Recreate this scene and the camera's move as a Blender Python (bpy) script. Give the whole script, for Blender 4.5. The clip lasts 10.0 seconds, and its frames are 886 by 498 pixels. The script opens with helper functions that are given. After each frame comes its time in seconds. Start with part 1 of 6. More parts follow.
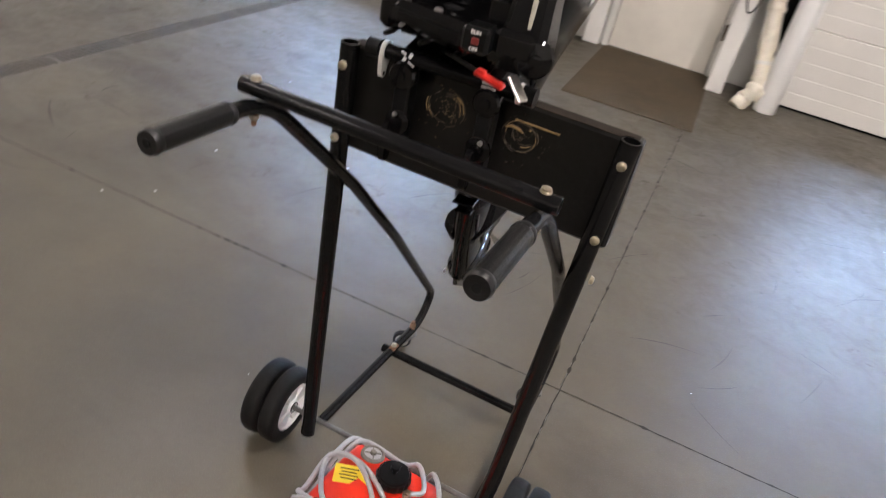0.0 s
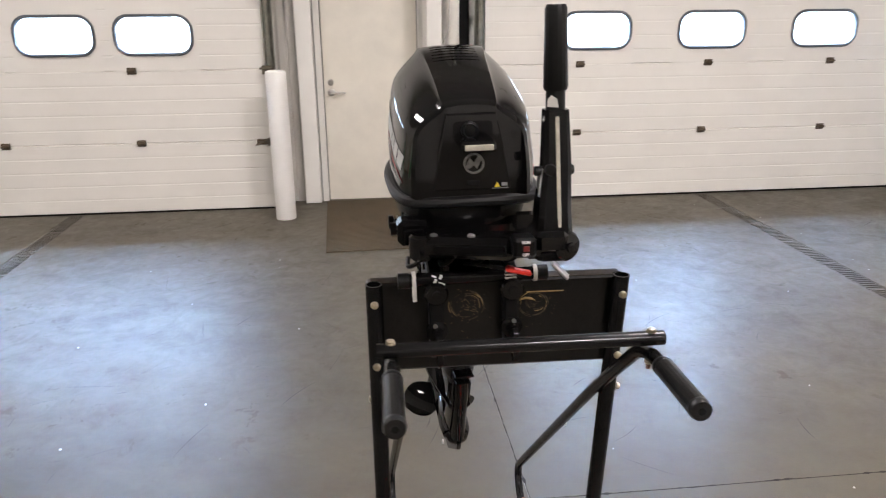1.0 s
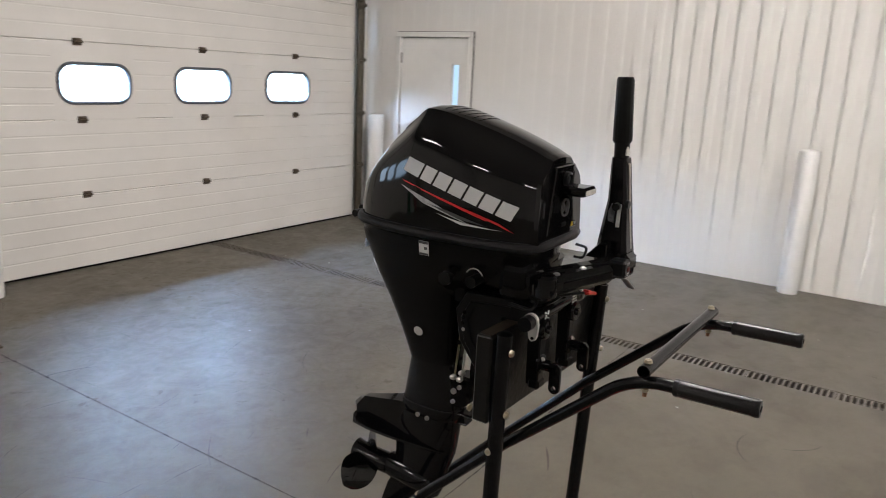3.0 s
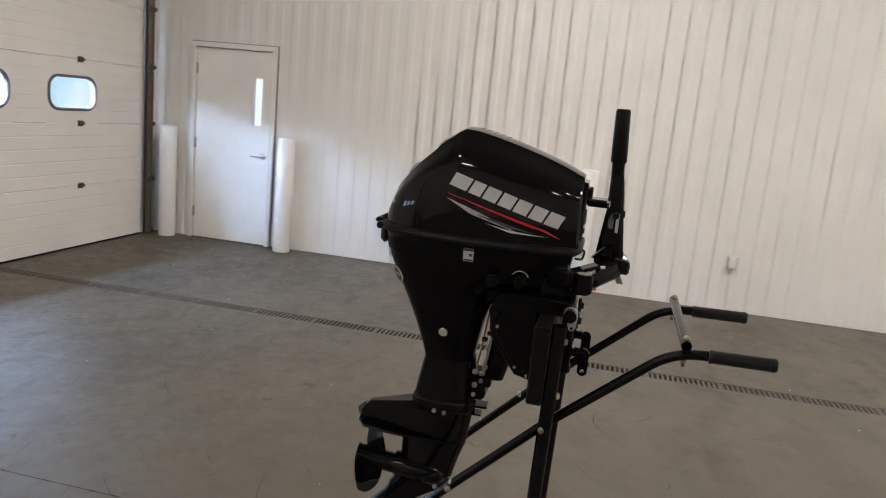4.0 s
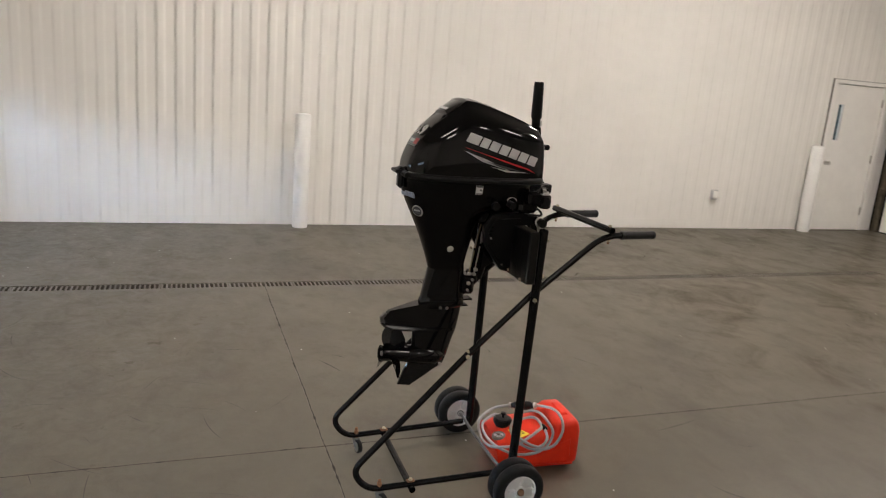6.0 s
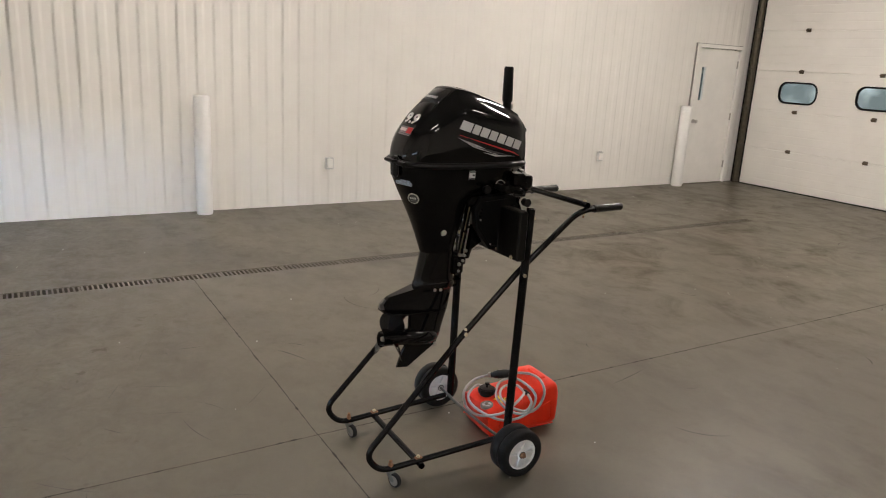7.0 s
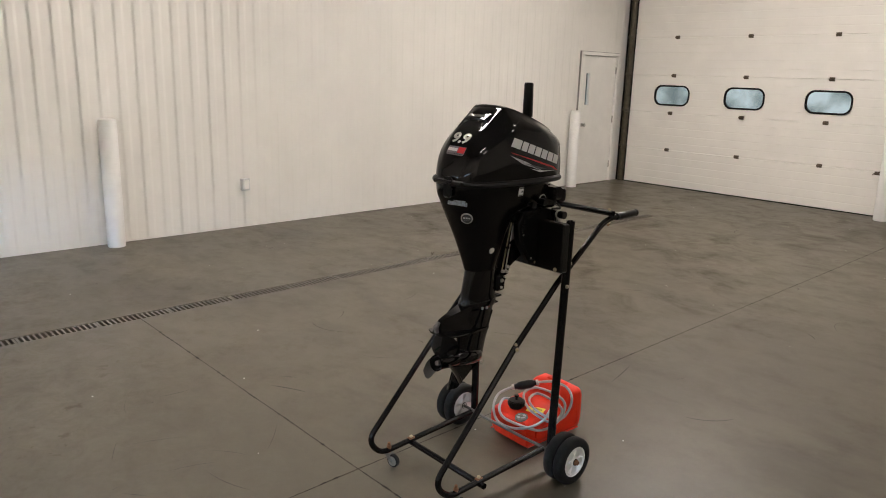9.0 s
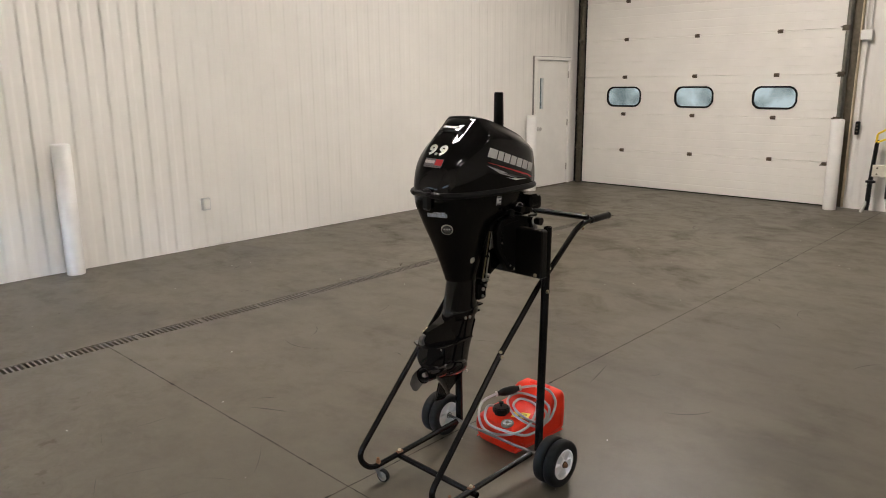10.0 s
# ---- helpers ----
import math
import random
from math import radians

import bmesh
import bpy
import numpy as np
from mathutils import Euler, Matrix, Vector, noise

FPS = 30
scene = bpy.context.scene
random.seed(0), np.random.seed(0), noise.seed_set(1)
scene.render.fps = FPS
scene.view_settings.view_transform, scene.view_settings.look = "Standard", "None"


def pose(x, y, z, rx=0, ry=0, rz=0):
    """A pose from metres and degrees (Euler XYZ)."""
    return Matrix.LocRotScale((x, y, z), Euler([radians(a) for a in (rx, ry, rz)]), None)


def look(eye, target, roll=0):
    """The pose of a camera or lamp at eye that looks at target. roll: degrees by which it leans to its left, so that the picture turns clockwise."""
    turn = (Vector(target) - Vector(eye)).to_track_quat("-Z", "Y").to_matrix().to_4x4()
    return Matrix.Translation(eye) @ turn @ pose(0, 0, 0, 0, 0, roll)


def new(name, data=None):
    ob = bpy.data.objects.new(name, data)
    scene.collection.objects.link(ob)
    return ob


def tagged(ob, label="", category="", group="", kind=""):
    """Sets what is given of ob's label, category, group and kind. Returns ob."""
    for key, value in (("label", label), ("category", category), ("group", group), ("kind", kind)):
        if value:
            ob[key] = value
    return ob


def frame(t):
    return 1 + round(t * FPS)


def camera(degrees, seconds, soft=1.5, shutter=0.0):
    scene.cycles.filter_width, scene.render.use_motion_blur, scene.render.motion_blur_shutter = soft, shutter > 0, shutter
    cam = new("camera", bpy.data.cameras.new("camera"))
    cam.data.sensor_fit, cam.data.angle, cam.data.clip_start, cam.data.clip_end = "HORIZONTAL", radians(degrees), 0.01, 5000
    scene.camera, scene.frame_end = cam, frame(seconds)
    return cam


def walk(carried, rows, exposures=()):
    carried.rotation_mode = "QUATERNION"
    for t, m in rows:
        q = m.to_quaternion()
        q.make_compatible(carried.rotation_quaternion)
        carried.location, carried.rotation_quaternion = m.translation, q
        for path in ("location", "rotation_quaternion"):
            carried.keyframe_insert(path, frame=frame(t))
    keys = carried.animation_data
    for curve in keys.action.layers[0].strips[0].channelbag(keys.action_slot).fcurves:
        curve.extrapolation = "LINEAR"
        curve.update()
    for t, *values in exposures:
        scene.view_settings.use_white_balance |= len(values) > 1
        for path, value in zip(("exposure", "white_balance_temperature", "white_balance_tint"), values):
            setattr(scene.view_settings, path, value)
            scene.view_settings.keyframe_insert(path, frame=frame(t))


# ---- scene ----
cam = camera(63.3, 10.0, soft=1.0, shutter=0.25)
PATH = [
    (0, (0.126, -1.856, 1.575), (-0.385, -0.239, 0.515), 13.1),
    (0.5, (-0.115, -2.066, 1.663), (-0.245, -0.245, 0.845), 4.6),
    (1, (-0.521, -2.131, 1.714), (-0.312, -0.246, 1.079), -0.4),
    (1.5, (-0.912, -2.116, 1.695), (-0.382, -0.273, 1.124), 3.4),
    (2, (-1.253, -1.907, 1.689), (-0.413, -0.18, 1.131), 3.2),
    (2.5, (-1.512, -1.626, 1.704), (-0.242, -0.173, 1.181), 0.4),
    (3, (-1.85, -1.386, 1.699), (-0.222, -0.321, 1.235), 2.7),
    (4.3, (-2.438, -0.527, 1.658), (-0.489, -0.316, 1.26), 5.3),
    (4.5, (-2.515, -0.378, 1.681), (-0.561, -0.314, 1.255), 5.2),
    (5, (-2.672, -0.061, 1.654), (-0.721, -0.259, 1.26), 4.5),
    (5.5, (-2.806, 0.291, 1.693), (-0.906, -0.152, 1.255), 3.4),
    (6, (-2.975, 0.662, 1.682), (-1.152, -0.025, 1.234), 4.7),
    (6.2, (-2.97, 0.722, 1.691), (-1.191, -0.04, 1.186), 4.0),
    (7.3, (-2.766, 1.348, 1.74), (-1.154, 0.261, 1.271), 3.8),
    (7.5, (-2.733, 1.452, 1.705), (-1.14, 0.325, 1.267), 4.5),
    (8, (-2.668, 1.686, 1.745), (-1.122, 0.487, 1.331), 3.8),
    (8.5, (-2.493, 1.747, 1.719), (-1.002, 0.491, 1.274), 2.8),
    (9, (-2.342, 1.767, 1.741), (-0.921, 0.44, 1.271), 1.7),
    (9.5, (-2.3, 1.8, 1.76), (-0.916, 0.432, 1.297), 0.6),
    (10, (-2.284, 1.838, 1.759), (-0.94, 0.426, 1.311), -0.5),
]
# auto exposure and white balance: seconds, stops, kelvin, tint
EXPOSURES = [(0, 0.30, 6300, 17), (0.5, 0.40, 6280, 17), (1, 0.42, 6260, 16.5), (2, 0.18, 6150, 15), (2.5, 0.04, 6160, 14), (3.2, -0.11, 6230, 14.5), (4.5, -0.29, 6450, 14), (6, -0.19, 6600, 14), (7.5, -0.17, 6650, 14), (10, -0.25, 6620, 13.5)]
walk(cam, [(t, look(eye, target, roll)) for t, eye, target, roll in PATH], EXPOSURES)

# ---- light ----
world = bpy.data.worlds.new("sky")
scene.world = world
world.use_nodes = True
wn = world.node_tree
wn.nodes.clear()
sky = wn.nodes.new("ShaderNodeTexSky")
sky.sky_type = "NISHITA"
sky.sun_disc = False
sky.sun_elevation, sky.sun_rotation = radians(42), radians(20)
bg = wn.nodes.new("ShaderNodeBackground")
bg.inputs[1].default_value = 0.10
wo = wn.nodes.new("ShaderNodeOutputWorld")
wn.links.new(sky.outputs[0], bg.inputs[0])
wn.links.new(bg.outputs[0], wo.inputs[0])

LAMP_W, LAMP_C, NORTH_W, DAY_C = 200.0, (1.0, 0.935, 0.86), 1700.0, (0.49, 0.70, 1.0)
CEIL = 5.3            # ceiling height
NY, SY, EX, WX = 4.345, -9.35, 5.05, -13.0   # inner faces of the north, south, east and west walls


def area_lamp(name, m, sx, sy, watts, colour, spread=180):
    d = bpy.data.lights.new(name, "AREA")
    d.shape, d.size, d.size_y, d.energy, d.color, d.spread = "RECTANGLE", sx, sy, watts, colour, radians(spread)
    ob = new(name, d)
    ob.matrix_world = m
    return ob


# ---- materials ----
def mat(name, colour, rough=0.5, metal=0.0, noise_scale=0.0, vary=0.0, bump=0.0, bump_scale=60.0, coat=0.0, tint=None,
        stain=0.0, stain_scale=1.2, rough_vary=0.0, island=0.0, spec=0.5):
    """Principled paint with grain at two scales, worn stains and fine relief, in world metres."""
    m = bpy.data.materials.new(name)
    m.use_nodes = True
    nt = m.node_tree
    b = nt.nodes["Principled BSDF"]
    b.inputs["Base Color"].default_value = (*colour, 1)
    b.inputs["Roughness"].default_value = rough
    b.inputs["Metallic"].default_value = metal
    b.inputs["Coat Weight"].default_value = coat
    b.inputs["Coat Roughness"].default_value = 0.06
    b.inputs["Specular IOR Level"].default_value = spec
    L = nt.links.new
    geo = nt.nodes.new("ShaderNodeNewGeometry")

    def tex(scale, detail=5.0, rough_=0.6):
        n = nt.nodes.new("ShaderNodeTexNoise")
        n.inputs["Scale"].default_value, n.inputs["Detail"].default_value, n.inputs["Roughness"].default_value = scale, detail, rough_
        L(geo.outputs["Position"], n.inputs["Vector"])
        return n

    def ramp(n, lo, hi, a, c):
        r = nt.nodes.new("ShaderNodeMapRange")
        r.inputs[1].default_value, r.inputs[2].default_value, r.inputs[3].default_value, r.inputs[4].default_value = lo, hi, a, c
        L(n, r.inputs[0])
        return r.outputs[0]

    value = None
    if vary:
        value = ramp(tex(noise_scale).outputs["Fac"], 0.3, 0.7, 1 - vary, 1 + vary)
    if stain:
        v2 = ramp(tex(stain_scale, 7, 0.65).outputs["Fac"], 0.35, 0.68, 1 + 0.3 * stain, 1 - stain)
        if value is None:
            value = v2
        else:
            mu = nt.nodes.new("ShaderNodeMath")
            mu.operation = "MULTIPLY"
            L(value, mu.inputs[0]), L(v2, mu.inputs[1])
            value = mu.outputs[0]
    if island:
        oi = nt.nodes.new("ShaderNodeObjectInfo")
        v3 = ramp(oi.outputs["Random"], 0, 1, 1 - island, 1 + island)
        if value is None:
            value = v3
        else:
            mu = nt.nodes.new("ShaderNodeMath")
            mu.operation = "MULTIPLY"
            L(value, mu.inputs[0]), L(v3, mu.inputs[1])
            value = mu.outputs[0]
    if value is not None:
        mix = nt.nodes.new("ShaderNodeMix")
        mix.data_type, mix.blend_type = "RGBA", "MULTIPLY"
        mix.inputs["Factor"].default_value = 1
        mix.inputs["A"].default_value = (*colour, 1)
        L(value, mix.inputs["B"])
        L(mix.outputs["Result"], b.inputs["Base Color"])
    if rough_vary:
        L(ramp(tex(stain_scale * 2.3, 6).outputs["Fac"], 0.3, 0.7, rough - rough_vary, rough + rough_vary), b.inputs["Roughness"])
    if bump:
        bp = nt.nodes.new("ShaderNodeBump")
        bp.inputs["Strength"].default_value, bp.inputs["Distance"].default_value = bump, 0.004
        L(tex(bump_scale, 4).outputs["Fac"], bp.inputs["Height"])
        L(bp.outputs[0], b.inputs["Normal"])
    return m


def glow(name, colour, strength):
    m = bpy.data.materials.new(name)
    m.use_nodes = True
    nt = m.node_tree
    nt.nodes.clear()
    e = nt.nodes.new("ShaderNodeEmission")
    e.inputs[0].default_value, e.inputs[1].default_value = (*colour, 1), strength
    o = nt.nodes.new("ShaderNodeOutputMaterial")
    nt.links.new(e.outputs[0], o.inputs[0])
    return m


def concrete():
    """Sealed concrete: warm grey, cloudy mottling, brown blotches, worn matt patches in the gloss."""
    m = bpy.data.materials.new("sealed_concrete")
    m.use_nodes = True
    nt = m.node_tree
    b = nt.nodes["Principled BSDF"]
    L = nt.links.new
    geo = nt.nodes.new("ShaderNodeNewGeometry")

    def tex(scale, detail, rough=0.6, dist=0.0, stretch=None):
        n = nt.nodes.new("ShaderNodeTexNoise")
        n.inputs["Scale"].default_value, n.inputs["Detail"].default_value = scale, detail
        n.inputs["Roughness"].default_value, n.inputs["Distortion"].default_value = rough, dist
        if stretch:
            mp = nt.nodes.new("ShaderNodeMapping")
            mp.inputs["Scale"].default_value = stretch
            L(geo.outputs["Position"], mp.inputs["Vector"])
            L(mp.outputs[0], n.inputs["Vector"])
        else:
            L(geo.outputs["Position"], n.inputs["Vector"])
        return n.outputs["Fac"]

    def span(v, lo, hi, a, c):
        r = nt.nodes.new("ShaderNodeMapRange")
        for k, x in zip((1, 2, 3, 4), (lo, hi, a, c)):
            r.inputs[k].default_value = x
        L(v, r.inputs[0])
        return r.outputs[0]

    def mixc(fac, a, c, mode="MIX"):
        x = nt.nodes.new("ShaderNodeMix")
        x.data_type, x.blend_type = "RGBA", mode
        if isinstance(fac, float):
            x.inputs["Factor"].default_value = fac
        else:
            L(fac, x.inputs["Factor"])
        for k, v in (("A", a), ("B", c)):
            if isinstance(v, tuple):
                x.inputs[k].default_value = (*v, 1)
            else:
                L(v, x.inputs[k])
        return x.outputs["Result"]

    def mul(a, c):
        x = nt.nodes.new("ShaderNodeMath")
        x.operation = "MULTIPLY"
        L(a, x.inputs[0])
        if isinstance(c, float):
            x.inputs[1].default_value = c
        else:
            L(c, x.inputs[1])
        return x.outputs[0]

    base = mixc(span(tex(0.75, 8, 0.68), 0.38, 0.64, 0, 1), (0.074, 0.0625, 0.0420), (0.102, 0.0880, 0.0605))
    base = mixc(span(tex(9.0, 7, 0.75), 0.42, 0.72, 0, 0.16), base, (0.066, 0.058, 0.046))
    blot = mul(span(tex(1.1, 5, 0.6, 0.4, (0.8, 1.5, 1.0)), 0.50, 0.68, 0, 1), span(tex(0.28, 2), 0.42, 0.58, 0.2, 1))
    base = mixc(mul(blot, 0.7), base, (0.045, 0.036, 0.026))
    rustm = mul(span(tex(2.1, 6, 0.7, 0.8), 0.63, 0.72, 0, 1), span(tex(0.33, 2, 0.5), 0.52, 0.62, 0, 1))
    base = mixc(mul(rustm, 0.4), base, (0.095, 0.062, 0.026))
    sep = nt.nodes.new("ShaderNodeSeparateXYZ")
    L(geo.outputs["Position"], sep.inputs[0])
    spill = mul(mul(span(sep.outputs[1], -2.2, -3.6, 0, 1), span(sep.outputs[0], -0.8, 0.6, 0.1, 1)), span(tex(1.7, 9, 0.68, 0.7), 0.49, 0.66, 0, 1))
    base = mixc(mul(spill, 0.95), base, (0.040, 0.027, 0.012))
    base = mixc(span(tex(3.4, 8, 0.74, 0.6, (1.0, 1.3, 1.0)), 0.50, 0.70, 0, 0.34), base, (0.064, 0.054, 0.038))
    base = mixc(span(tex(38, 5, 0.75), 0.50, 0.72, 0, 0.30), base, (0.058, 0.050, 0.038))
    base = mixc(span(tex(240, 2, 0.6), 0.54, 0.74, 0, 0.38), base, (0.14, 0.130, 0.112))
    L(base, b.inputs["Base Color"])
    wear = mul(span(tex(0.9, 6, 0.7), 0.44, 0.56, 0.25, 1.0), span(tex(5.0, 7, 0.7), 0.50, 0.66, 0.0, 0.11))
    streak = span(tex(2.4, 7, 0.7, 0.4, (1.0, 1.7, 1.0)), 0.44, 0.66, 0.0, 0.08)
    bald = mul(mul(span(tex(8.0, 10, 0.72, 0.3), 0.60, 0.615, 0.0, 0.26), span(tex(0.8, 3), 0.48, 0.58, 0.05, 1.0)), mul(span(sep.outputs[1], 0.2, 0.7, 0.06, 1.0), span(sep.outputs[0], 1.8, 2.6, 1.0, 0.15)))
    swirl = mul(span(tex(7.0, 10, 0.80, 1.2), 0.40, 0.64, 0.0, 0.17), span(sep.outputs[1], 0.0, 0.9, 0.12, 1.0))
    ad3 = nt.nodes.new("ShaderNodeMath")
    L(swirl, ad3.inputs[0]), L(mul(spill, 0.05), ad3.inputs[1])
    ad0 = nt.nodes.new("ShaderNodeMath")
    L(wear, ad0.inputs[0]), L(bald, ad0.inputs[1])
    ad = nt.nodes.new("ShaderNodeMath")
    L(ad0.outputs[0], ad.inputs[0]), L(streak, ad.inputs[1])
    ad2 = nt.nodes.new("ShaderNodeMath")
    L(ad.outputs[0], ad2.inputs[0]), L(ad3.outputs[0], ad2.inputs[1])
    ad4 = nt.nodes.new("ShaderNodeMath")
    L(ad2.outputs[0], ad4.inputs[0])
    ad4.inputs[1].default_value = 0.37
    L(ad4.outputs[0], b.inputs["Roughness"])
    dull = nt.nodes.new("ShaderNodeMath")
    dull.operation = "MAXIMUM"
    L(spill, dull.inputs[0]), L(mul(blot, 0.45), dull.inputs[1])
    L(span(dull.outputs[0], 0.0, 1.0, 0.47, 0.26), b.inputs["Specular IOR Level"])
    bp = nt.nodes.new("ShaderNodeBump")
    bp.inputs["Strength"].default_value, bp.inputs["Distance"].default_value = 0.05, 0.003
    L(tex(22, 8, 0.7), bp.inputs["Height"])
    L(bp.outputs[0], b.inputs["Normal"])
    return m


CONCRETE = concrete()
JOINT = mat("joint_dirt", (0.022, 0.019, 0.015), 0.9, 0, 20, 0.3)
WALL = mat("white_ribbed_steel", (0.755, 0.735, 0.692), 0.42, 0, 1.3, 0.03, 0.03, 8, stain=0.03, stain_scale=0.7)
# Unseen ceiling: dimness above the lamps is put into its greyer colour.
LINER = mat("dimmed_ceiling_steel", (0.50, 0.49, 0.47), 0.5, 0, 2, 0.03)
DOORSTEEL = mat("white_door_steel", (0.80, 0.775, 0.725), 0.42, 0, 2.5, 0.025, 0.10, 160, stain=0.035, stain_scale=1.6)
PAINT = mat("white_gloss_paint", (0.80, 0.785, 0.745), 0.38, 0, 3, 0.03, 0.05, 25, stain=0.05, stain_scale=2.5)
CREAMDOOR = mat("scuffed_cream_paint", (0.78, 0.74, 0.655), 0.38, 0, 3, 0.03, 0.05, 25, stain=0.09, stain_scale=2.2)
SLEEVE = mat("white_bollard_paint", (0.82, 0.81, 0.785), 0.4, 0, 5, 0.03, 0.1, 18, stain=0.05, stain_scale=3)
# Stained jamb steel; the recess's shade is put into its grey colour.
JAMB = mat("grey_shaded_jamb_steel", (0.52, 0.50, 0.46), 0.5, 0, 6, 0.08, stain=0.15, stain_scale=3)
GALV = mat("galvanised_track", (0.22, 0.215, 0.18), 0.45, 0.75, 25, 0.2, stain=0.25, stain_scale=6)
BRONZE = mat("oily_brown_track", (0.10, 0.085, 0.06), 0.5, 0.6, 20, 0.25)
SEAL = mat("black_rubber_seal", (0.008, 0.008, 0.008), 0.7, 0, 30, 0.2, spec=0.1)
EDGESHADE = mat("grey_edge_shade", (0.20, 0.19, 0.175), 0.8, 0, 30, 0.25)
HINGE = mat("brown_hinge_steel", (0.10, 0.075, 0.05), 0.45, 0.6, 60, 0.3)
WOODEDGE = mat("raw_wood_edge", (0.55, 0.46, 0.32), 0.7, 0, 8, 0.2)
DRAINDIRT = mat("packed_drain_dirt", (0.045, 0.039, 0.031), 0.9, 0, 40, 0.3, 0.2, 200)
GRATE = mat("grate_iron", (0.125, 0.113, 0.094), 0.65, 0.1, 40, 0.25, island=0.18)
MATTING = mat("brown_floor_matting", (0.074, 0.054, 0.030), 0.95, 0, 90, 0.35, 0.8, 220, stain=0.2, stain_scale=4)
INSUL = mat("cream_pipe_wrap", (0.80, 0.74, 0.62), 0.7, 0, 12, 0.08, 0.7, 28, stain=0.12, stain_scale=9)
PVC = mat("white_pvc", (0.74, 0.72, 0.66), 0.35, 0, 6, 0.05, stain=0.06)
CHROME = mat("satin_nickel", (0.55, 0.53, 0.5), 0.3, 1.0)
BLACKPL = mat("black_plastic", (0.005, 0.005, 0.005), 0.30, 0, 60, 0.15, 0.1, 300, spec=0.18)
GRIP = mat("black_grip_rubber", (0.006, 0.006, 0.0062), 0.28, 0, 60, 0.15, 0.15, 260, spec=0.38)
GLOSS = mat("black_gloss_lacquer", (0.0035, 0.0034, 0.0036), 0.06, 0, 30, 0.2, 0.012, 14, rough_vary=0.02, stain_scale=3, spec=0.35)
CASTING = mat("black_rough_casting", (0.0040, 0.0039, 0.0040), 0.36, 0, 40, 0.15, 0.10, 160, rough_vary=0.06, spec=0.16)
SATIN = mat("black_satin_casting", (0.0035, 0.0034, 0.0036), 0.15, 0, 40, 0.12, 0.05, 120, rough_vary=0.04, spec=0.16)
RUBTRIM = mat("dark_rubber_trim", (0.010, 0.010, 0.0105), 0.42, 0, 60, 0.2, spec=0.20)
TUBE = mat("black_powder_coat", (0.005, 0.005, 0.0053), 0.2, 0, 45, 0.2, 0.08, 150, rough_vary=0.07, stain_scale=14, spec=0.22)
BOARD = mat("black_painted_board", (0.005, 0.0047, 0.0043), 0.30, 0, 30, 0.3, 0.35, 60, stain=0.3, stain_scale=18, spec=0.30)
TYRE = mat("black_tyre_rubber", (0.009, 0.0088, 0.0085), 0.65, 0, 50, 0.25, 0.3, 120, spec=0.2)
RIM = mat("white_plastic_rim", (0.74, 0.73, 0.7), 0.4, 0, 40, 0.06, stain=0.08, stain_scale=20)
ZINC = mat("zinc_bolt", (0.40, 0.35, 0.25), 0.35, 0.9, 120, 0.25)
STEEL = mat("bare_steel", (0.42, 0.40, 0.37), 0.35, 0.9, 60, 0.2)
AXLEGREY = mat("worn_grey_axle", (0.13, 0.126, 0.12), 0.45, 0.7, 60, 0.25)
BRASS = mat("yellow_zinc_rod", (0.26, 0.215, 0.13), 0.35, 0.8)
RUST = mat("rusty_fitting", (0.20, 0.10, 0.05), 0.8, 0.3, 90, 0.4)
CASTER = mat("cream_caster_wheel", (0.17, 0.155, 0.13), 0.6, 0, 60, 0.2)
RED = mat("red_tank_plastic", (0.74, 0.030, 0.008), 0.40, 0, 16, 0.06, 0.15, 60, stain=0.10, stain_scale=9, spec=0.28)
HOSE = mat("grey_fuel_hose", (0.35, 0.35, 0.355), 0.4, 0, 90, 0.06)
SWITCHRED = mat("dull_red_rocker", (0.13, 0.012, 0.01), 0.5)
YELLOW = mat("yellow_label", (0.85, 0.62, 0.03), 0.5)
DECWHITE = mat("white_decal_film", (0.58, 0.58, 0.57), 0.4)
DECRED = mat("red_decal_film", (0.55, 0.015, 0.02), 0.3)
DECGREY = mat("silver_decal_film", (0.17, 0.17, 0.18), 0.35, 0.3, 240, 0.4)
SILVER = mat("silver_fade_film", (0.42, 0.42, 0.43), 0.35, 0.2, 160, 0.35)
DECDARK = mat("charcoal_decal_film", (0.045, 0.045, 0.047), 0.35)
SCUFFWOOD = mat("scratched_bare_wood", (0.30, 0.20, 0.08), 0.7, 0, 90, 0.4)
SPECKLE = mat("worn_paint_specks", (0.085, 0.058, 0.026), 0.7, 0, 90, 0.4, island=0.6)
SCUFFDARK = mat("faint_scratched_paint", (0.055, 0.040, 0.020), 0.7, 0, 90, 0.4)
CHROMEFILM = mat("dull_chrome_film", (0.16, 0.155, 0.15), 0.35, 0.5, 120, 0.3)
PALESTRIP = mat("pale_friction_strip", (0.42, 0.39, 0.32), 0.5, 0, 60, 0.15)
BAREEDGE = mat("weathered_board_edge", (0.022, 0.017, 0.012), 0.6, 0, 60, 0.3, spec=0.1)
REDPL = mat("red_lanyard_plastic", (0.75, 0.03, 0.02), 0.4)
GREYPL = mat("light_grey_plastic", (0.52, 0.51, 0.47), 0.45)
GREEN = mat("green_plastic", (0.02, 0.36, 0.13), 0.5, 0, 20, 0.08)
CREAMBOX = mat("cream_painted_steel", (0.62, 0.58, 0.48), 0.45, 0, 20, 0.08)
LENS = glow("light_panel", (1.0, 0.93, 0.83), 16.0)

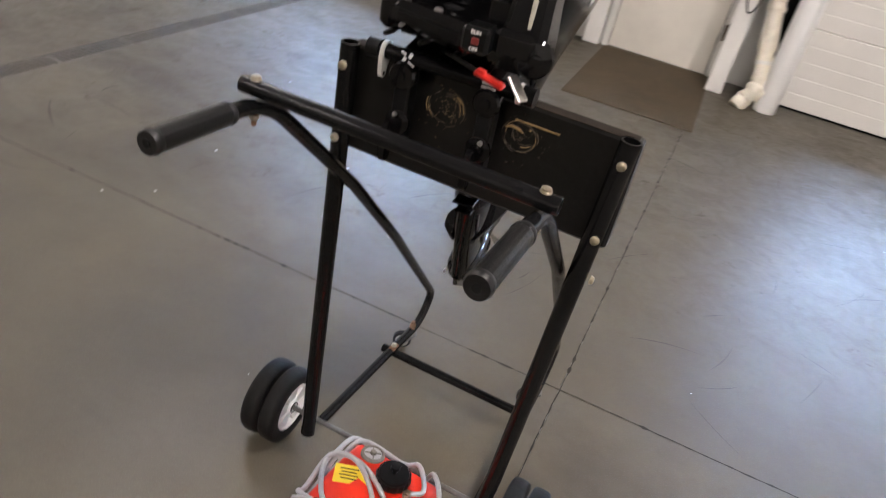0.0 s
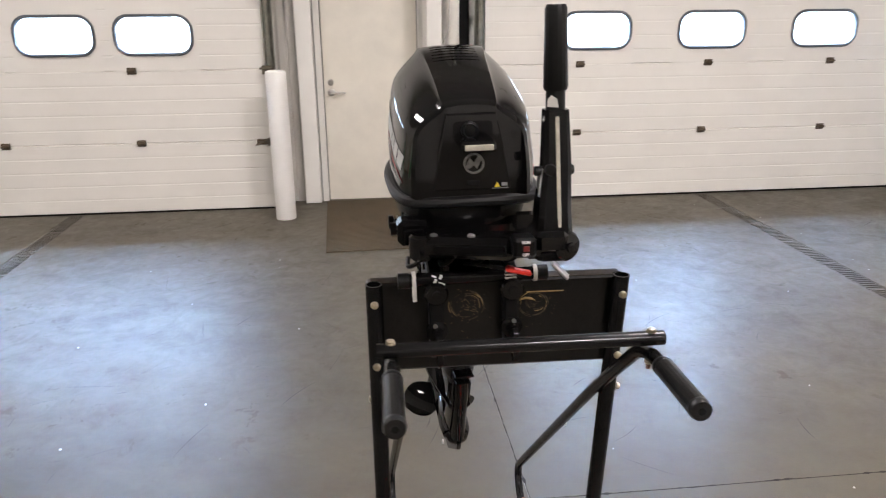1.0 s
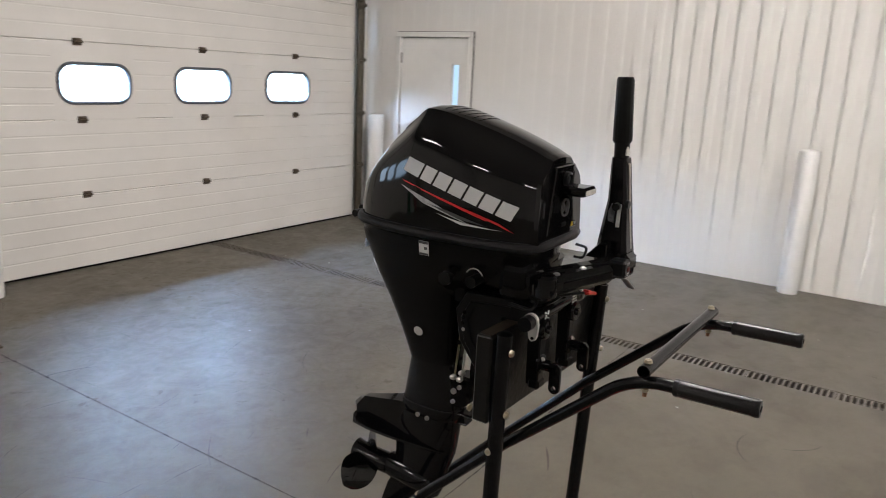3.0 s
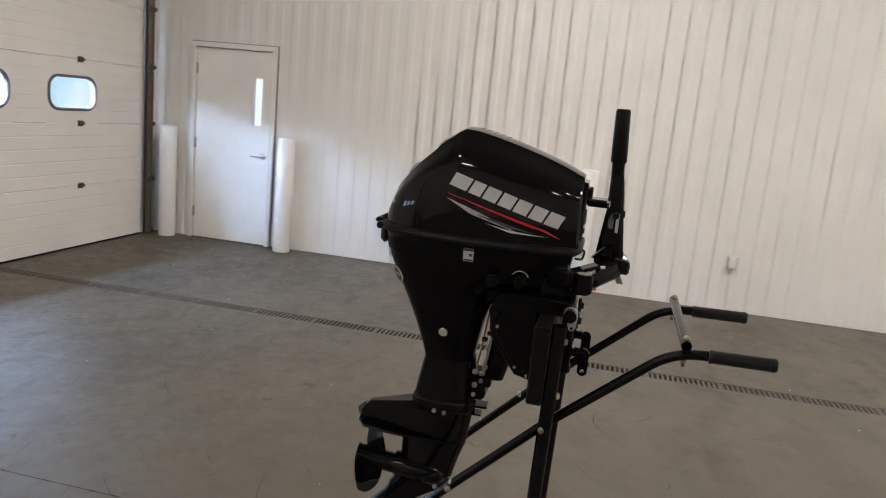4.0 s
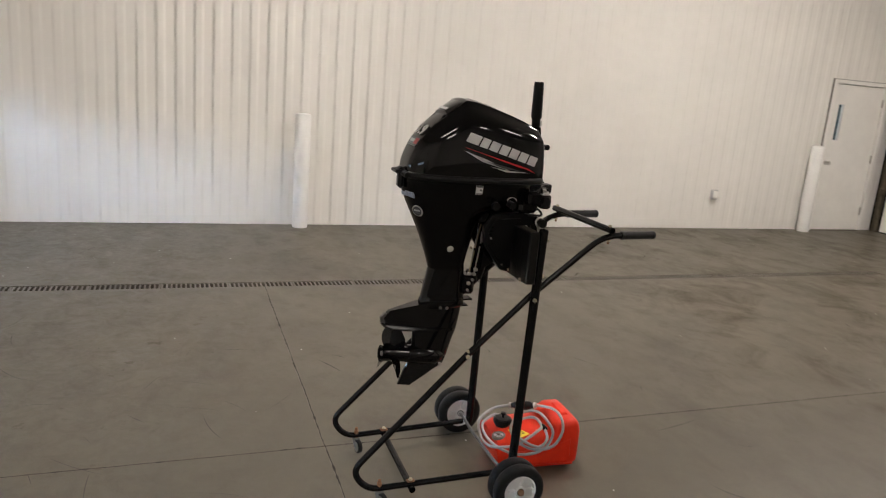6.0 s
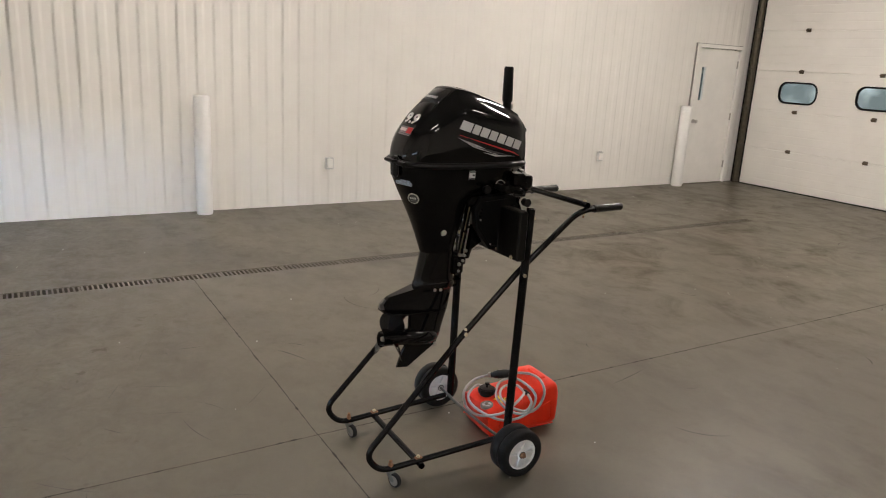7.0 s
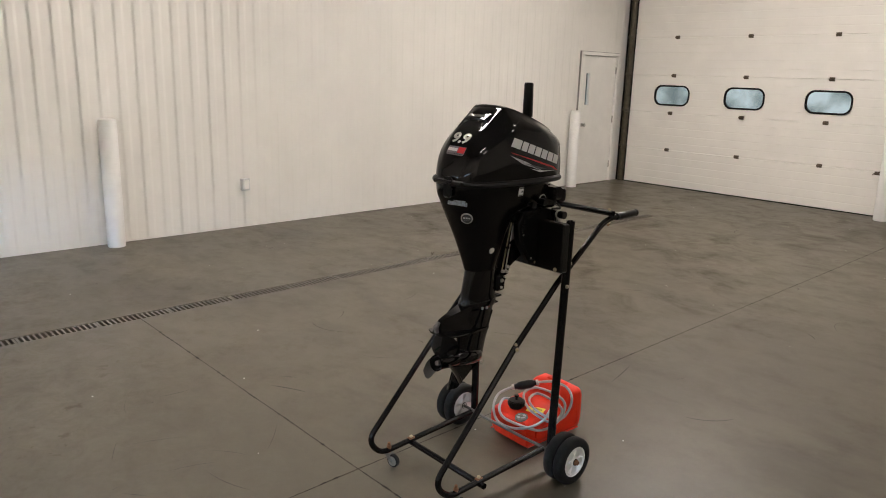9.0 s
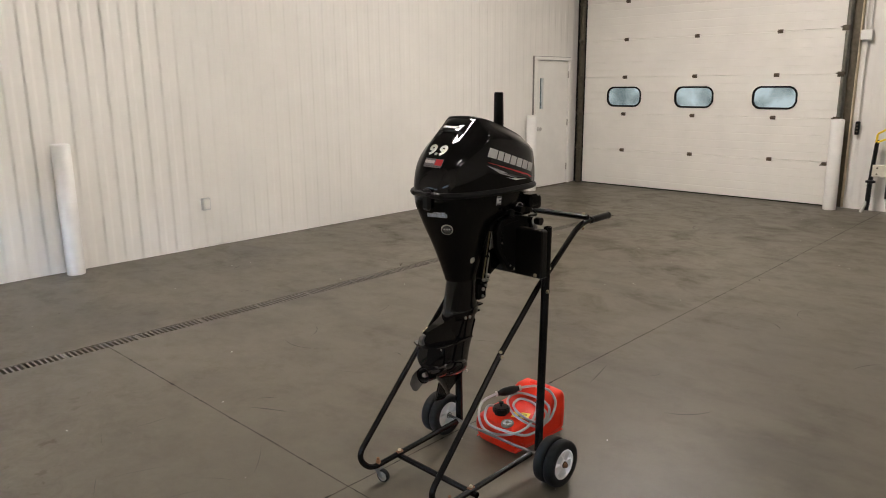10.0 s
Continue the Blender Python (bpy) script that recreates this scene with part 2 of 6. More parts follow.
GLASS = bpy.data.materials.new("window_glass")
GLASS.use_nodes = True
gn = GLASS.node_tree
gn.nodes.clear()
clear_, shine, mixg, fres, outg = [gn.nodes.new("ShaderNode" + k) for k in ("BsdfTransparent", "BsdfGlossy", "MixShader", "LayerWeight", "OutputMaterial")]
clear_.inputs[0].default_value = (0.93, 0.97, 0.98, 1)
shine.inputs["Roughness"].default_value = 0.02
fres.inputs["Blend"].default_value = 0.5
power5, scale5 = gn.nodes.new("ShaderNodeMath"), gn.nodes.new("ShaderNodeMath")
power5.operation, scale5.operation = "POWER", "MULTIPLY_ADD"
power5.inputs[1].default_value, scale5.inputs[1].default_value, scale5.inputs[2].default_value = 5.0, 0.9, 0.04
gn.links.new(fres.outputs["Facing"], power5.inputs[0])
gn.links.new(power5.outputs[0], scale5.inputs[0])
gn.links.new(scale5.outputs[0], mixg.inputs[0])
gn.links.new(clear_.outputs[0], mixg.inputs[1])
gn.links.new(shine.outputs[0], mixg.inputs[2])
gn.links.new(mixg.outputs[0], outg.inputs[0])


# ---- mesh tools: every builder adds to a list pair [verts, faces] ----
def G():
    return [[], []]


def add(g, verts, faces, m=None):
    o = len(g[0])
    g[0].extend([tuple(m @ Vector(v)) for v in verts] if m is not None else [tuple(v) for v in verts])
    g[1].extend([tuple(i + o for i in f) for f in faces])
    return g


def box(g, c, s, ch=0.0, m=None):
    """A box with centre c and size s whose edges are chamfered by ch."""
    if ch <= 0:
        v = [(c[0] + i * s[0] / 2, c[1] + j * s[1] / 2, c[2] + k * s[2] / 2) for i in (-1, 1) for j in (-1, 1) for k in (-1, 1)]
        return add(g, v, [(0, 1, 3, 2), (4, 6, 7, 5), (0, 4, 5, 1), (2, 3, 7, 6), (0, 2, 6, 4), (1, 5, 7, 3)], m)
    bm = bmesh.new()
    bmesh.ops.create_cube(bm, size=1)
    for v in bm.verts:
        v.co = Vector((c[0] + v.co.x * s[0], c[1] + v.co.y * s[1], c[2] + v.co.z * s[2]))
    bmesh.ops.bevel(bm, geom=bm.edges[:], offset=min(ch, min(s) * 0.45), segments=1, affect="EDGES")
    bm.verts.index_update()
    add(g, [v.co for v in bm.verts], [[v.index for v in f.verts] for f in bm.faces], m)
    bm.free()
    return g


def rings(g, rr, caps=(True, True), closed=True, m=None):
    """Skins a list of rings of equal length."""
    n = len(rr[0])
    v = [p for r in rr for p in r]
    f = []
    for i in range(len(rr) - 1):
        for j in range(n if closed else n - 1):
            k = (j + 1) % n
            f.append((i * n + j, i * n + k, (i + 1) * n + k, (i + 1) * n + j))
    if caps[0]:
        f.append(tuple(range(n))[::-1])
    if caps[1]:
        f.append(tuple((len(rr) - 1) * n + j for j in range(n)))
    return add(g, v, f, m)


def fillet(pts, rad, n=6):
    """A polyline with its corners rounded."""
    out = [Vector(pts[0])]
    for i in range(1, len(pts) - 1):
        a, b, c = Vector(pts[i - 1]), Vector(pts[i]), Vector(pts[i + 1])
        u, w = (a - b), (c - b)
        d = min(rad, u.length * 0.49, w.length * 0.49)
        p, q = b + u.normalized() * d, b + w.normalized() * d
        for k in range(n + 1):
            t = k / n
            out.append(p * (1 - t) ** 2 + b * 2 * t * (1 - t) + q * t * t)
    out.append(Vector(pts[-1]))
    return out


def tube(g, pts, r, n=12, caps=(True, True), m=None, flutes=0, deep=0.0):
    """A round bar along a polyline; r is one radius or one for each point; flutes: lengthwise ridges."""
    pts = [Vector(p) for p in pts]
    rs = r if isinstance(r, (list, tuple)) else [r] * len(pts)
    t0 = (pts[1] - pts[0]).normalized()
    ref = Vector((0, 0, 1)) if abs(t0.z) < 0.9 else Vector((1, 0, 0))
    u = t0.cross(ref).normalized()
    out = []
    for i, p in enumerate(pts):
        a = pts[max(i - 1, 0)]
        b = pts[min(i + 1, len(pts) - 1)]
        t = (b - a).normalized()
        u = (u - t * u.dot(t)).normalized()
        w = t.cross(u)
        rim = [rs[i] + (deep if flutes and 0 < i < len(pts) - 1 and (j * flutes // n) != ((j + 1) * flutes // n) else 0.0) for j in range(n)]
        out.append([p + (u * math.cos(2 * math.pi * j / n) + w * math.sin(2 * math.pi * j / n)) * rim[j] for j in range(n)])
    return rings(g, out, caps, True, m)


def lathe(g, prof, n=24, m=None, caps=(True, True)):
    """Turns a profile of (radius, height) about z."""
    rr = [[(r * math.cos(2 * math.pi * j / n), r * math.sin(2 * math.pi * j / n), z) for j in range(n)] for r, z in prof]
    return rings(g, rr, caps, True, m)


def prism(g, poly, t0, t1, axis="x", m=None, inset=0.0):
    """A flat outline given thickness along an axis; poly in the other two coordinates, in order."""
    def place(a, b, t):
        return {"x": (t, a, b), "y": (a, t, b), "z": (a, b, t)}[axis]
    cx, cy = sum(p[0] for p in poly) / len(poly), sum(p[1] for p in poly) / len(poly)

    def sh(p):
        d = Vector((cx - p[0], cy - p[1]))
        d = d.normalized() * inset if d.length > 0 else d
        return (p[0] + d.x, p[1] + d.y)
    if inset:
        e = inset if t1 > t0 else -inset
        rr = [[place(*sh(p), t0) for p in poly], [place(*p, t0 + e) for p in poly], [place(*p, t1 - e) for p in poly], [place(*sh(p), t1) for p in poly]]
    else:
        rr = [[place(*p, t0) for p in poly], [place(*p, t1) for p in poly]]
    return rings(g, rr, (True, True), True, m)


def rrect(cx, cy, w, h, r, n=5):
    out = []
    for sx, sy, a0 in ((1, 1, 0), (-1, 1, 90), (-1, -1, 180), (1, -1, 270)):
        for k in range(n + 1):
            a = radians(a0 + 90 * k / n)
            out.append((cx + sx * (w / 2 - r) + r * math.cos(a), cy + sy * (h / 2 - r) + r * math.sin(a)))
    return out


def mesh(name, g, material, angle=35):
    me = bpy.data.meshes.new(name)
    me.from_pydata(g[0], [], g[1])
    bm = bmesh.new()
    bm.from_mesh(me)
    bmesh.ops.remove_doubles(bm, verts=bm.verts, dist=1e-5)
    bmesh.ops.recalc_face_normals(bm, faces=bm.faces)
    bm.to_mesh(me)
    bm.free()
    me.materials.append(material)
    if angle:
        me.shade_smooth()
        me.set_sharp_from_angle(angle=radians(angle))
    return me


def part(name, g, material, parent, label="", angle=35):
    """One mesh object under a thing or a part."""
    ob = new(name, g if isinstance(g, bpy.types.Mesh) else mesh(name, g, material, angle))
    ob.parent = parent
    if label:
        tagged(ob, label)
    return ob


def thing(name, label, category, m=None, group="", kind=""):
    ob = new(name)
    ob.empty_display_size = 0.1
    if m is not None:
        ob.matrix_basis = m
    return tagged(ob, label, category, group, kind)


def solo(name, g, material, label, category, group="", kind="", m=None, angle=35):
    ob = new(name, g if isinstance(g, bpy.types.Mesh) else mesh(name, g, material, angle))
    if m is not None:
        ob.matrix_basis = m
    return tagged(ob, label, category, group, kind)


# ---- structure: walls, ceiling ----
def ribbed(g, along, a0, a1, z0, z1, plane, out, pitch=0.183, depth=0.0058):
    """A ribbed steel sheet from a0 to a1 along 'x' or 'y'; ribs stand out by depth in the direction out."""
    prof, a = [], a0
    while a < a1 - 1e-6:
        for da, d in ((0.0, 0), (0.066, 0), (0.074, depth * 0.12), (0.094, depth * 0.88), (0.102, depth), (0.146, depth), (0.154, depth * 0.88), (0.174, depth * 0.12)):
            if a + da < a1:
                prof.append((a + da, d))
        a += pitch
    prof.append((a1, 0))
    place = (lambda s, d, z: (s, plane + out * d, z)) if along == "x" else (lambda s, d, z: (plane + out * d, s, z))
    lo, hi = [place(s, d, z0) for s, d in prof], [place(s, d, z1) for s, d in prof]
    n = len(prof)
    add(g, lo + hi, [(i, i + 1, n + i + 1, n + i) for i in range(n - 1)])
    return g


def wall_mass(name, boxes, label, sheets=()):
    """A solid wall with ribbed steel cladding on its room side."""
    g = G()
    for c, s in boxes:
        box(g, c, s)
    ob = solo(name, g, PAINT, label, "wall", kind="structure", angle=0)
    for sheet in sheets:
        part("wall_sheet", ribbed(G(), *sheet), WALL, ob, angle=0)
    return ob


T = 0.25      # wall thickness
# east wall with two door openings
D1 = (2.845, 3.865, 2.19)     # door opening: south edge, north edge, height
D2 = (-9.115, -8.065, 2.185)
ye = [(SY - T, D2[0], 0, CEIL), (D2[0], D2[1], D2[2], CEIL), (D2[1], D1[0], 0, CEIL), (D1[0], D1[1], D1[2], CEIL), (D1[1], NY + T + 0.2, 0, CEIL)]
wall_mass("wall_east", [((EX + T / 2 + 0.002, (a + b) / 2, (z0 + z1) / 2), (T, b - a, z1 - z0)) for a, b, z0, z1 in ye],
          "tall white ribbed steel wall beside the floor drain",
          [("y", max(a, SY), min(b, NY), z0 + (0.012 if z0 == 0 else 0.0), z1, EX, -1) for a, b, z0, z1 in ye])
# north wall: left overhead door, recess with a walk door, right overhead door
LD, RD, CD = (-4.68, -1.325, 4.27), (0.575, 4.772, 4.27), (0.74, 4.85, 4.27)
RECY = 4.52    # plane of the walk door
xn = [(WX - T, LD[0], 0, CEIL), (LD[0], LD[1], LD[2], CEIL), (RD[0], RD[1], RD[2], CEIL), (RD[1] + 0.1, EX + T, 0, CEIL)]
wall_mass("wall_north", [((max(a, WX - T) / 2 + b / 2, NY + T / 2 + 0.002, (z0 + z1) / 2), (b - a, T, z1 - z0)) for a, b, z0, z1 in xn]
          + [((-1.105, RECY + 0.13, CEIL / 2), (0.42, 0.2, CEIL)), ((0.315, RECY + 0.13, CEIL / 2), (0.51, 0.2, CEIL)),
             ((-0.452, RECY + 0.13, (2.15 + CEIL) / 2), (1.0, 0.2, CEIL - 2.15)),
             ((-1.3425, 4.56, CEIL / 2), (0.055, 0.39, CEIL)), ((0.602, 4.56, CEIL / 2), (0.055, 0.39, CEIL)), ((4.845, 4.49, CEIL / 2), (0.14, 0.25, CEIL))],
          "white wall between two overhead doors",
          [("x", WX, LD[0] - 0.12, 0.012, CEIL, NY, -1), ("x", LD[0], LD[1], LD[2], CEIL, NY, -1), ("x", RD[0], RD[1], RD[2], CEIL, NY, -1),
           ("x", -0.955, 0.06, 2.2, CEIL, RECY + 0.02, -1)])
# Jamb sheet beside the walk door, its shade painted in grey.
part("jamb_sheet", ribbed(G(), "x", -1.315, -1.065, 0.01, CEIL, RECY + 0.01, -1, 0.09, 0.02), JAMB, bpy.data.objects["wall_north"], "ribbed steel jamb greyed for the shade it stands in", angle=0)
# south wall with the far overhead door
xs = [(WX - T, 0.56, 0, CEIL), (0.56, CD[1] + 0.14, CD[2] + 0.02, CEIL)]
wall_mass("wall_south", [(((a + b) / 2, SY - T / 2 - 0.002, (z0 + z1) / 2), (b - a, T, z1 - z0)) for a, b, z0, z1 in xs],
          "white ribbed steel wall beside the far overhead door",
          [("x", WX, 0.54, 0.012, CEIL, SY, 1), ("x", 0.56, EX, CD[2] + 0.02, CEIL, SY, 1)])
g = G()
box(g, (0.55, SY + 0.02, CD[2] / 2 + 0.01), (0.018, 0.09, CD[2]), 0.004)
solo("trim_jamb", g, WOODEDGE, "raw yellow wood jamb edge of the far overhead door", "trim", kind="structure")
wall_mass("wall_west", [((WX - T / 2 - 0.002, (SY + NY) / 2, CEIL / 2), (T, NY - SY + 2 * T, CEIL))], "white ribbed steel wall", [("y", SY, NY, 0.012, CEIL, WX, 1)])
g = box(G(), ((EX + WX) / 2, (NY + SY) / 2, CEIL + 0.1), (EX - WX + 0.6, NY - SY + 1.2, 0.2))
for i in range(30):
    box(g, ((EX + WX) / 2, SY + 0.25 + i * 0.46, CEIL - 0.008), (EX - WX, 0.05, 0.016))
solo("ceiling", g, LINER, "white ribbed steel ceiling greyed as lying dim above the lamps", "ceiling", kind="structure", angle=0)

# outdoors: yard and a pale treeline far off
g = box(G(), (0, 0, -0.30), (400, 400, 0.1))
solo("ground", g, mat("pale_yard", (0.42, 0.41, 0.38), 0.9, 0, 3, 0.1, stain=0.1), "pale concrete yard outdoors", "ground", kind="structure", angle=0)


# ---- overhead doors ----
def section_mesh(x0, x1, h, wins=(), zc=0.288, ww=0.645, wh=0.335):
    """One ribbed door section, local z from 0 to h, room face at y=0, 45 mm thick towards +y."""
    g = G()
    step = h / 5
    prof = [(0.012, -0.006), (0.010, 0.0), (0.0, 0.007)]
    for k in range(1, 5):
        z = k * step
        prof += [(0.0, z - 0.008), (0.0022, z - 0.003), (0.0022, z + 0.003), (0.0, z + 0.008)]
    prof += [(0.0, h - 0.007), (0.010, h - 0.001), (0.045, h - 0.001), (0.045, -0.006)]
    edges = [x0]
    for w in wins:
        edges += [w - ww / 2 - 0.03, w + ww / 2 + 0.03]
    edges.append(x1)
    for i in range(0, len(edges), 2):
        rr = [[(x, y, z) for y, z in prof] for x in (edges[i], edges[i + 1])]
        rings(g, rr)
    for w in wins:
        hole = rrect(w, zc, ww - 0.03, wh - 0.03, 0.115, 5)
        a, b = w - ww / 2 - 0.03, w + ww / 2 + 0.03
        outer = []
        for i, (px, pz) in enumerate(hole):          # carry the hole's points out to the cell's rim
            k = i % 6
            first = (i // 6) % 2 == 0        # corners that begin on an upright side
            ex, ez = (b if px > w else a), (h if pz > zc else 0.0)
            q = k / 2 if k < 3 else (5 - k) / 2
            side = (k < 3) == first
            outer.append((ex, pz + (ez - pz) * q) if side else (px + (ex - px) * q, ez))
        rr = [[(x, 0.0, z) for x, z in outer], [(x, 0.0, z) for x, z in hole], [(x, 0.045, z) for x, z in hole], [(x, 0.045, z) for x, z in outer]]
        rings(g, rr, (False, False))
        for zz in (0.004, h - 0.012):            # closing webs at the joints
            box(g, (w, 0.0246, zz), (b - a - 0.002, 0.0420, 0.018))
    return g


def overhead_door(name, span, y, facing, cols, wins, label, ringmat, winmat_label):
    """A sectional door; facing -1: its room face looks to -y (north wall), +1: to +y (south wall)."""
    x0, x1, top = span
    d = thing(name, label, "garage door", pose(0, y, 0), kind="structure")
    flip = Matrix.Identity(4) if facing < 0 else Matrix.Diagonal((1, -1, 1, 1))
    plain, windowed = section_mesh(x0, x1, 0.61), section_mesh(x0, x1, 0.61, wins)
    for gg in (plain, windowed):
        gg[0][:] = [tuple(flip @ Vector(v)) for v in gg[0]]
    m1, m2 = mesh("section", plain, DOORSTEEL, 20), mesh("window_section", windowed, DOORSTEEL, 20)
    secs = []
    for k in range(7):
        s = part("section", m2 if k == 2 else m1, None, d)
        s.location = (0, 0, 0.61 * k + 0.012)
        secs.append(s)
    rg = G()
    for prof_o, prof_i in (((0.645, 0.335, 0.13), (0.592, 0.282, 0.105)),):
        o, i = rrect(0, 0, *prof_o, 6), rrect(0, 0, *prof_i, 6)
        o2, i2 = rrect(0, 0, prof_o[0] - 0.012, prof_o[1] - 0.012, prof_o[2] - 0.006, 6), rrect(0, 0, prof_i[0] + 0.014, prof_i[1] + 0.014, prof_i[2] + 0.007, 6)
        f = facing
        rings(rg, [[(x, -0.0 * f, z) for x, z in o], [(x, 0.010 * f, z) for x, z in o], [(x, 0.016 * f, z) for x, z in o2],
                   [(x, 0.016 * f, z) for x, z in i2], [(x, 0.008 * f, z) for x, z in i], [(x, -0.02 * f, z) for x, z in i]], (False, False))
    rm = mesh("window_frame", rg, ringmat, 40)
    pm = mesh("pane", prism(G(), rrect(0, 0, 0.61, 0.30, 0.114, 6), -0.012 * facing, -0.018 * facing, "y"), GLASS, 30)
    for w in wins:
        fr = part("window_frame", rm, None, secs[2], winmat_label)
        fr.location = (w, 0, 0.288)
        pn = part("pane", pm, None, secs[2])
        pn.location = (w, 0, 0.288)
        pn.visible_shadow = False
    hg = G()
    f = facing
    box(hg, (0, 0.004 * f, 0), (0.075, 0.008, 0.055), 0.002)
    box(hg, (0.006, 0.016 * f, 0.004), (0.052, 0.022, 0.030), 0.004)
    tube(hg, [(-0.034, 0.020 * f, 0.0), (0.036, 0.020 * f, 0.0)], 0.010, 8)
    hm = mesh("hinge", hg, HINGE, 40)
    for k in range(1, 7):
        for c in cols:
            h = part("hinge", hm, None, secs[k], "brown steel hinge")
            h.location = (c, 0, 0.0)
    sg = box(G(), ((x0 + x1) / 2, -0.02 * f, 0.008), (x1 - x0, 0.035, 0.016), 0.003)
    part("bottom_seal", sg, SEAL, d, "black rubber bottom seal")
    return d, secs


def track(name, x, y, side, material, facing, label, rollers=True, top=4.3):
    """A vertical door track: angle, channel and roller brackets. side: +1, the door lies to -x of it."""
    t = thing(name, label, "door track", pose(x, y, 0), group="door tracks", kind="structure")
    g = G()
    box(g, (0, 0.03 * -facing, top / 2), (0.075, 0.006, top), 0.001)
    box(g, (0.035 * side, 0.0, top / 2), (0.006, 0.06, top), 0.001)
    part("angle", g, material, t)
    g = G()
    prism(g, [(-0.035 * side, 0.0), (-0.035 * side, 0.012 * facing), (-0.010 * side, 0.035 * facing), (0.012 * side, 0.035 * facing), (0.014 * side, 0.030 * facing), (-0.006 * side, 0.028 * facing), (-0.028 * side, 0.006 * facing)], 0.02, top, "z")
    part("channel", g, material, t)
    if rollers:
        rg = G()
        box(rg, (-0.03 * side, 0.03 * facing, 0), (0.085, 0.03, 0.07), 0.004)
        tube(rg, [(-0.09 * side, 0.045 * facing, 0.012), (0.03 * side, 0.045 * facing, 0.012)], 0.009, 8)
        lathe(rg, [(0.02, -0.008), (0.024, 0), (0.02, 0.008)], 12, Matrix.Translation((0.025 * side, 0.045 * facing, 0.012)) @ pose(0, 0, 0, 0, 90, 0))
        rm = mesh("roller_bracket", rg, BRONZE, 40)
        for k in range(1, 7):
            r = part("roller_bracket", rm, None, t)
            r.location = (0, 0, 0.61 * k + 0.012)
    return t


DY = 4.315
overhead_door("door_1", LD, DY, -1, [-3.535, -2.423], [-3.78, -2.995, -2.21], "closed white ribbed overhead door with three rounded windows", mat("grey_window_gasket", (0.10, 0.11, 0.12), 0.5), "dark grey rounded window gasket")
overhead_door("door_2", RD, DY, -1, [1.44, 2.637, 3.823], [1.575, 2.643, 3.722], "wide closed white overhead door with three rounded windows", bpy.data.materials["grey_window_gasket"], "dark grey rounded window gasket")
overhead_door("door_3", CD, SY + 0.02, 1, [1.60, 2.842, 4.064], [1.605, 2.84, 4.075], "wide closed white overhead door with three black-framed windows", SEAL, "black rubber window gasket")
track("door_track", -4.735, 4.28, -1, BRONZE, -1, "dark brown steel door track beside an overhead door")
track("door_track", -1.27, 4.26, 1, GALV, -1, "grey galvanised door track with roller brackets")
track("door_track", 0.515, 4.26, -1, GALV, -1, "grey galvanised door track with roller brackets")
track("door_track", 4.835, 4.27, 1, BRONZE, -1, "dark brown steel door track in the corner")
track("door_track", 4.90, SY + 0.07, 1, BRONZE, 1, "dark brown steel door track in the corner")
track("door_track", 0.695, SY + 0.07, -1, GALV, 1, "grey galvanised door track with roller brackets")
# Solid black strip: its colour is the shade in the gap behind the track.
g = box(G(), (0.40, 4.45, 2.15), (0.10, 0.05, 4.3), 0.002)
solo("trim_gap", g, SEAL, "black strip painted as the shaded gap behind the door track", "trim", kind="structure")
g = box(G(), (0.61, SY + 0.012, 2.14), (0.10, 0.04, 4.26), 0.002)
solo("trim_gap", g, BRONZE, "dark brown steel jamb beside the far overhead door", "trim", kind="structure")
# Two more black strips paint the shade behind the corner tracks.
g = box(G(), (4.915, NY + 0.06, 2.15), (0.19, 0.04, 4.3), 0.002)
solo("trim_gap", g, SEAL, "black strip painted as the shaded gap behind the corner track", "trim", kind="structure")
g = box(G(), (4.965, SY - 0.03, 2.15), (0.17, 0.04, 4.3), 0.002)
solo("trim_gap", g, SEAL, "black strip painted as the shaded gap behind the corner track", "trim", kind="structure")

# slide bolts of the overhead doors
for x, y, f, z in ((-1.40, DY, -1, 0.61), (0.825, SY + 0.02, 1, 0.60)):
    s = thing("slide_bolt", "small dark steel slide bolt on an overhead door", "door bolt", pose(x, y, z))
    part("plate", box(G(), (0, 0.004 * f, 0), (0.09, 0.008, 0.05), 0.002), HINGE, s)
    part("lever", tube(G(), [(-0.03, 0.02 * f, 0), (0.03, 0.03 * f, 0.012), (-0.05 if f < 0 else 0.05, 0.06 * f, -0.02)], 0.008, 8), HINGE, s)


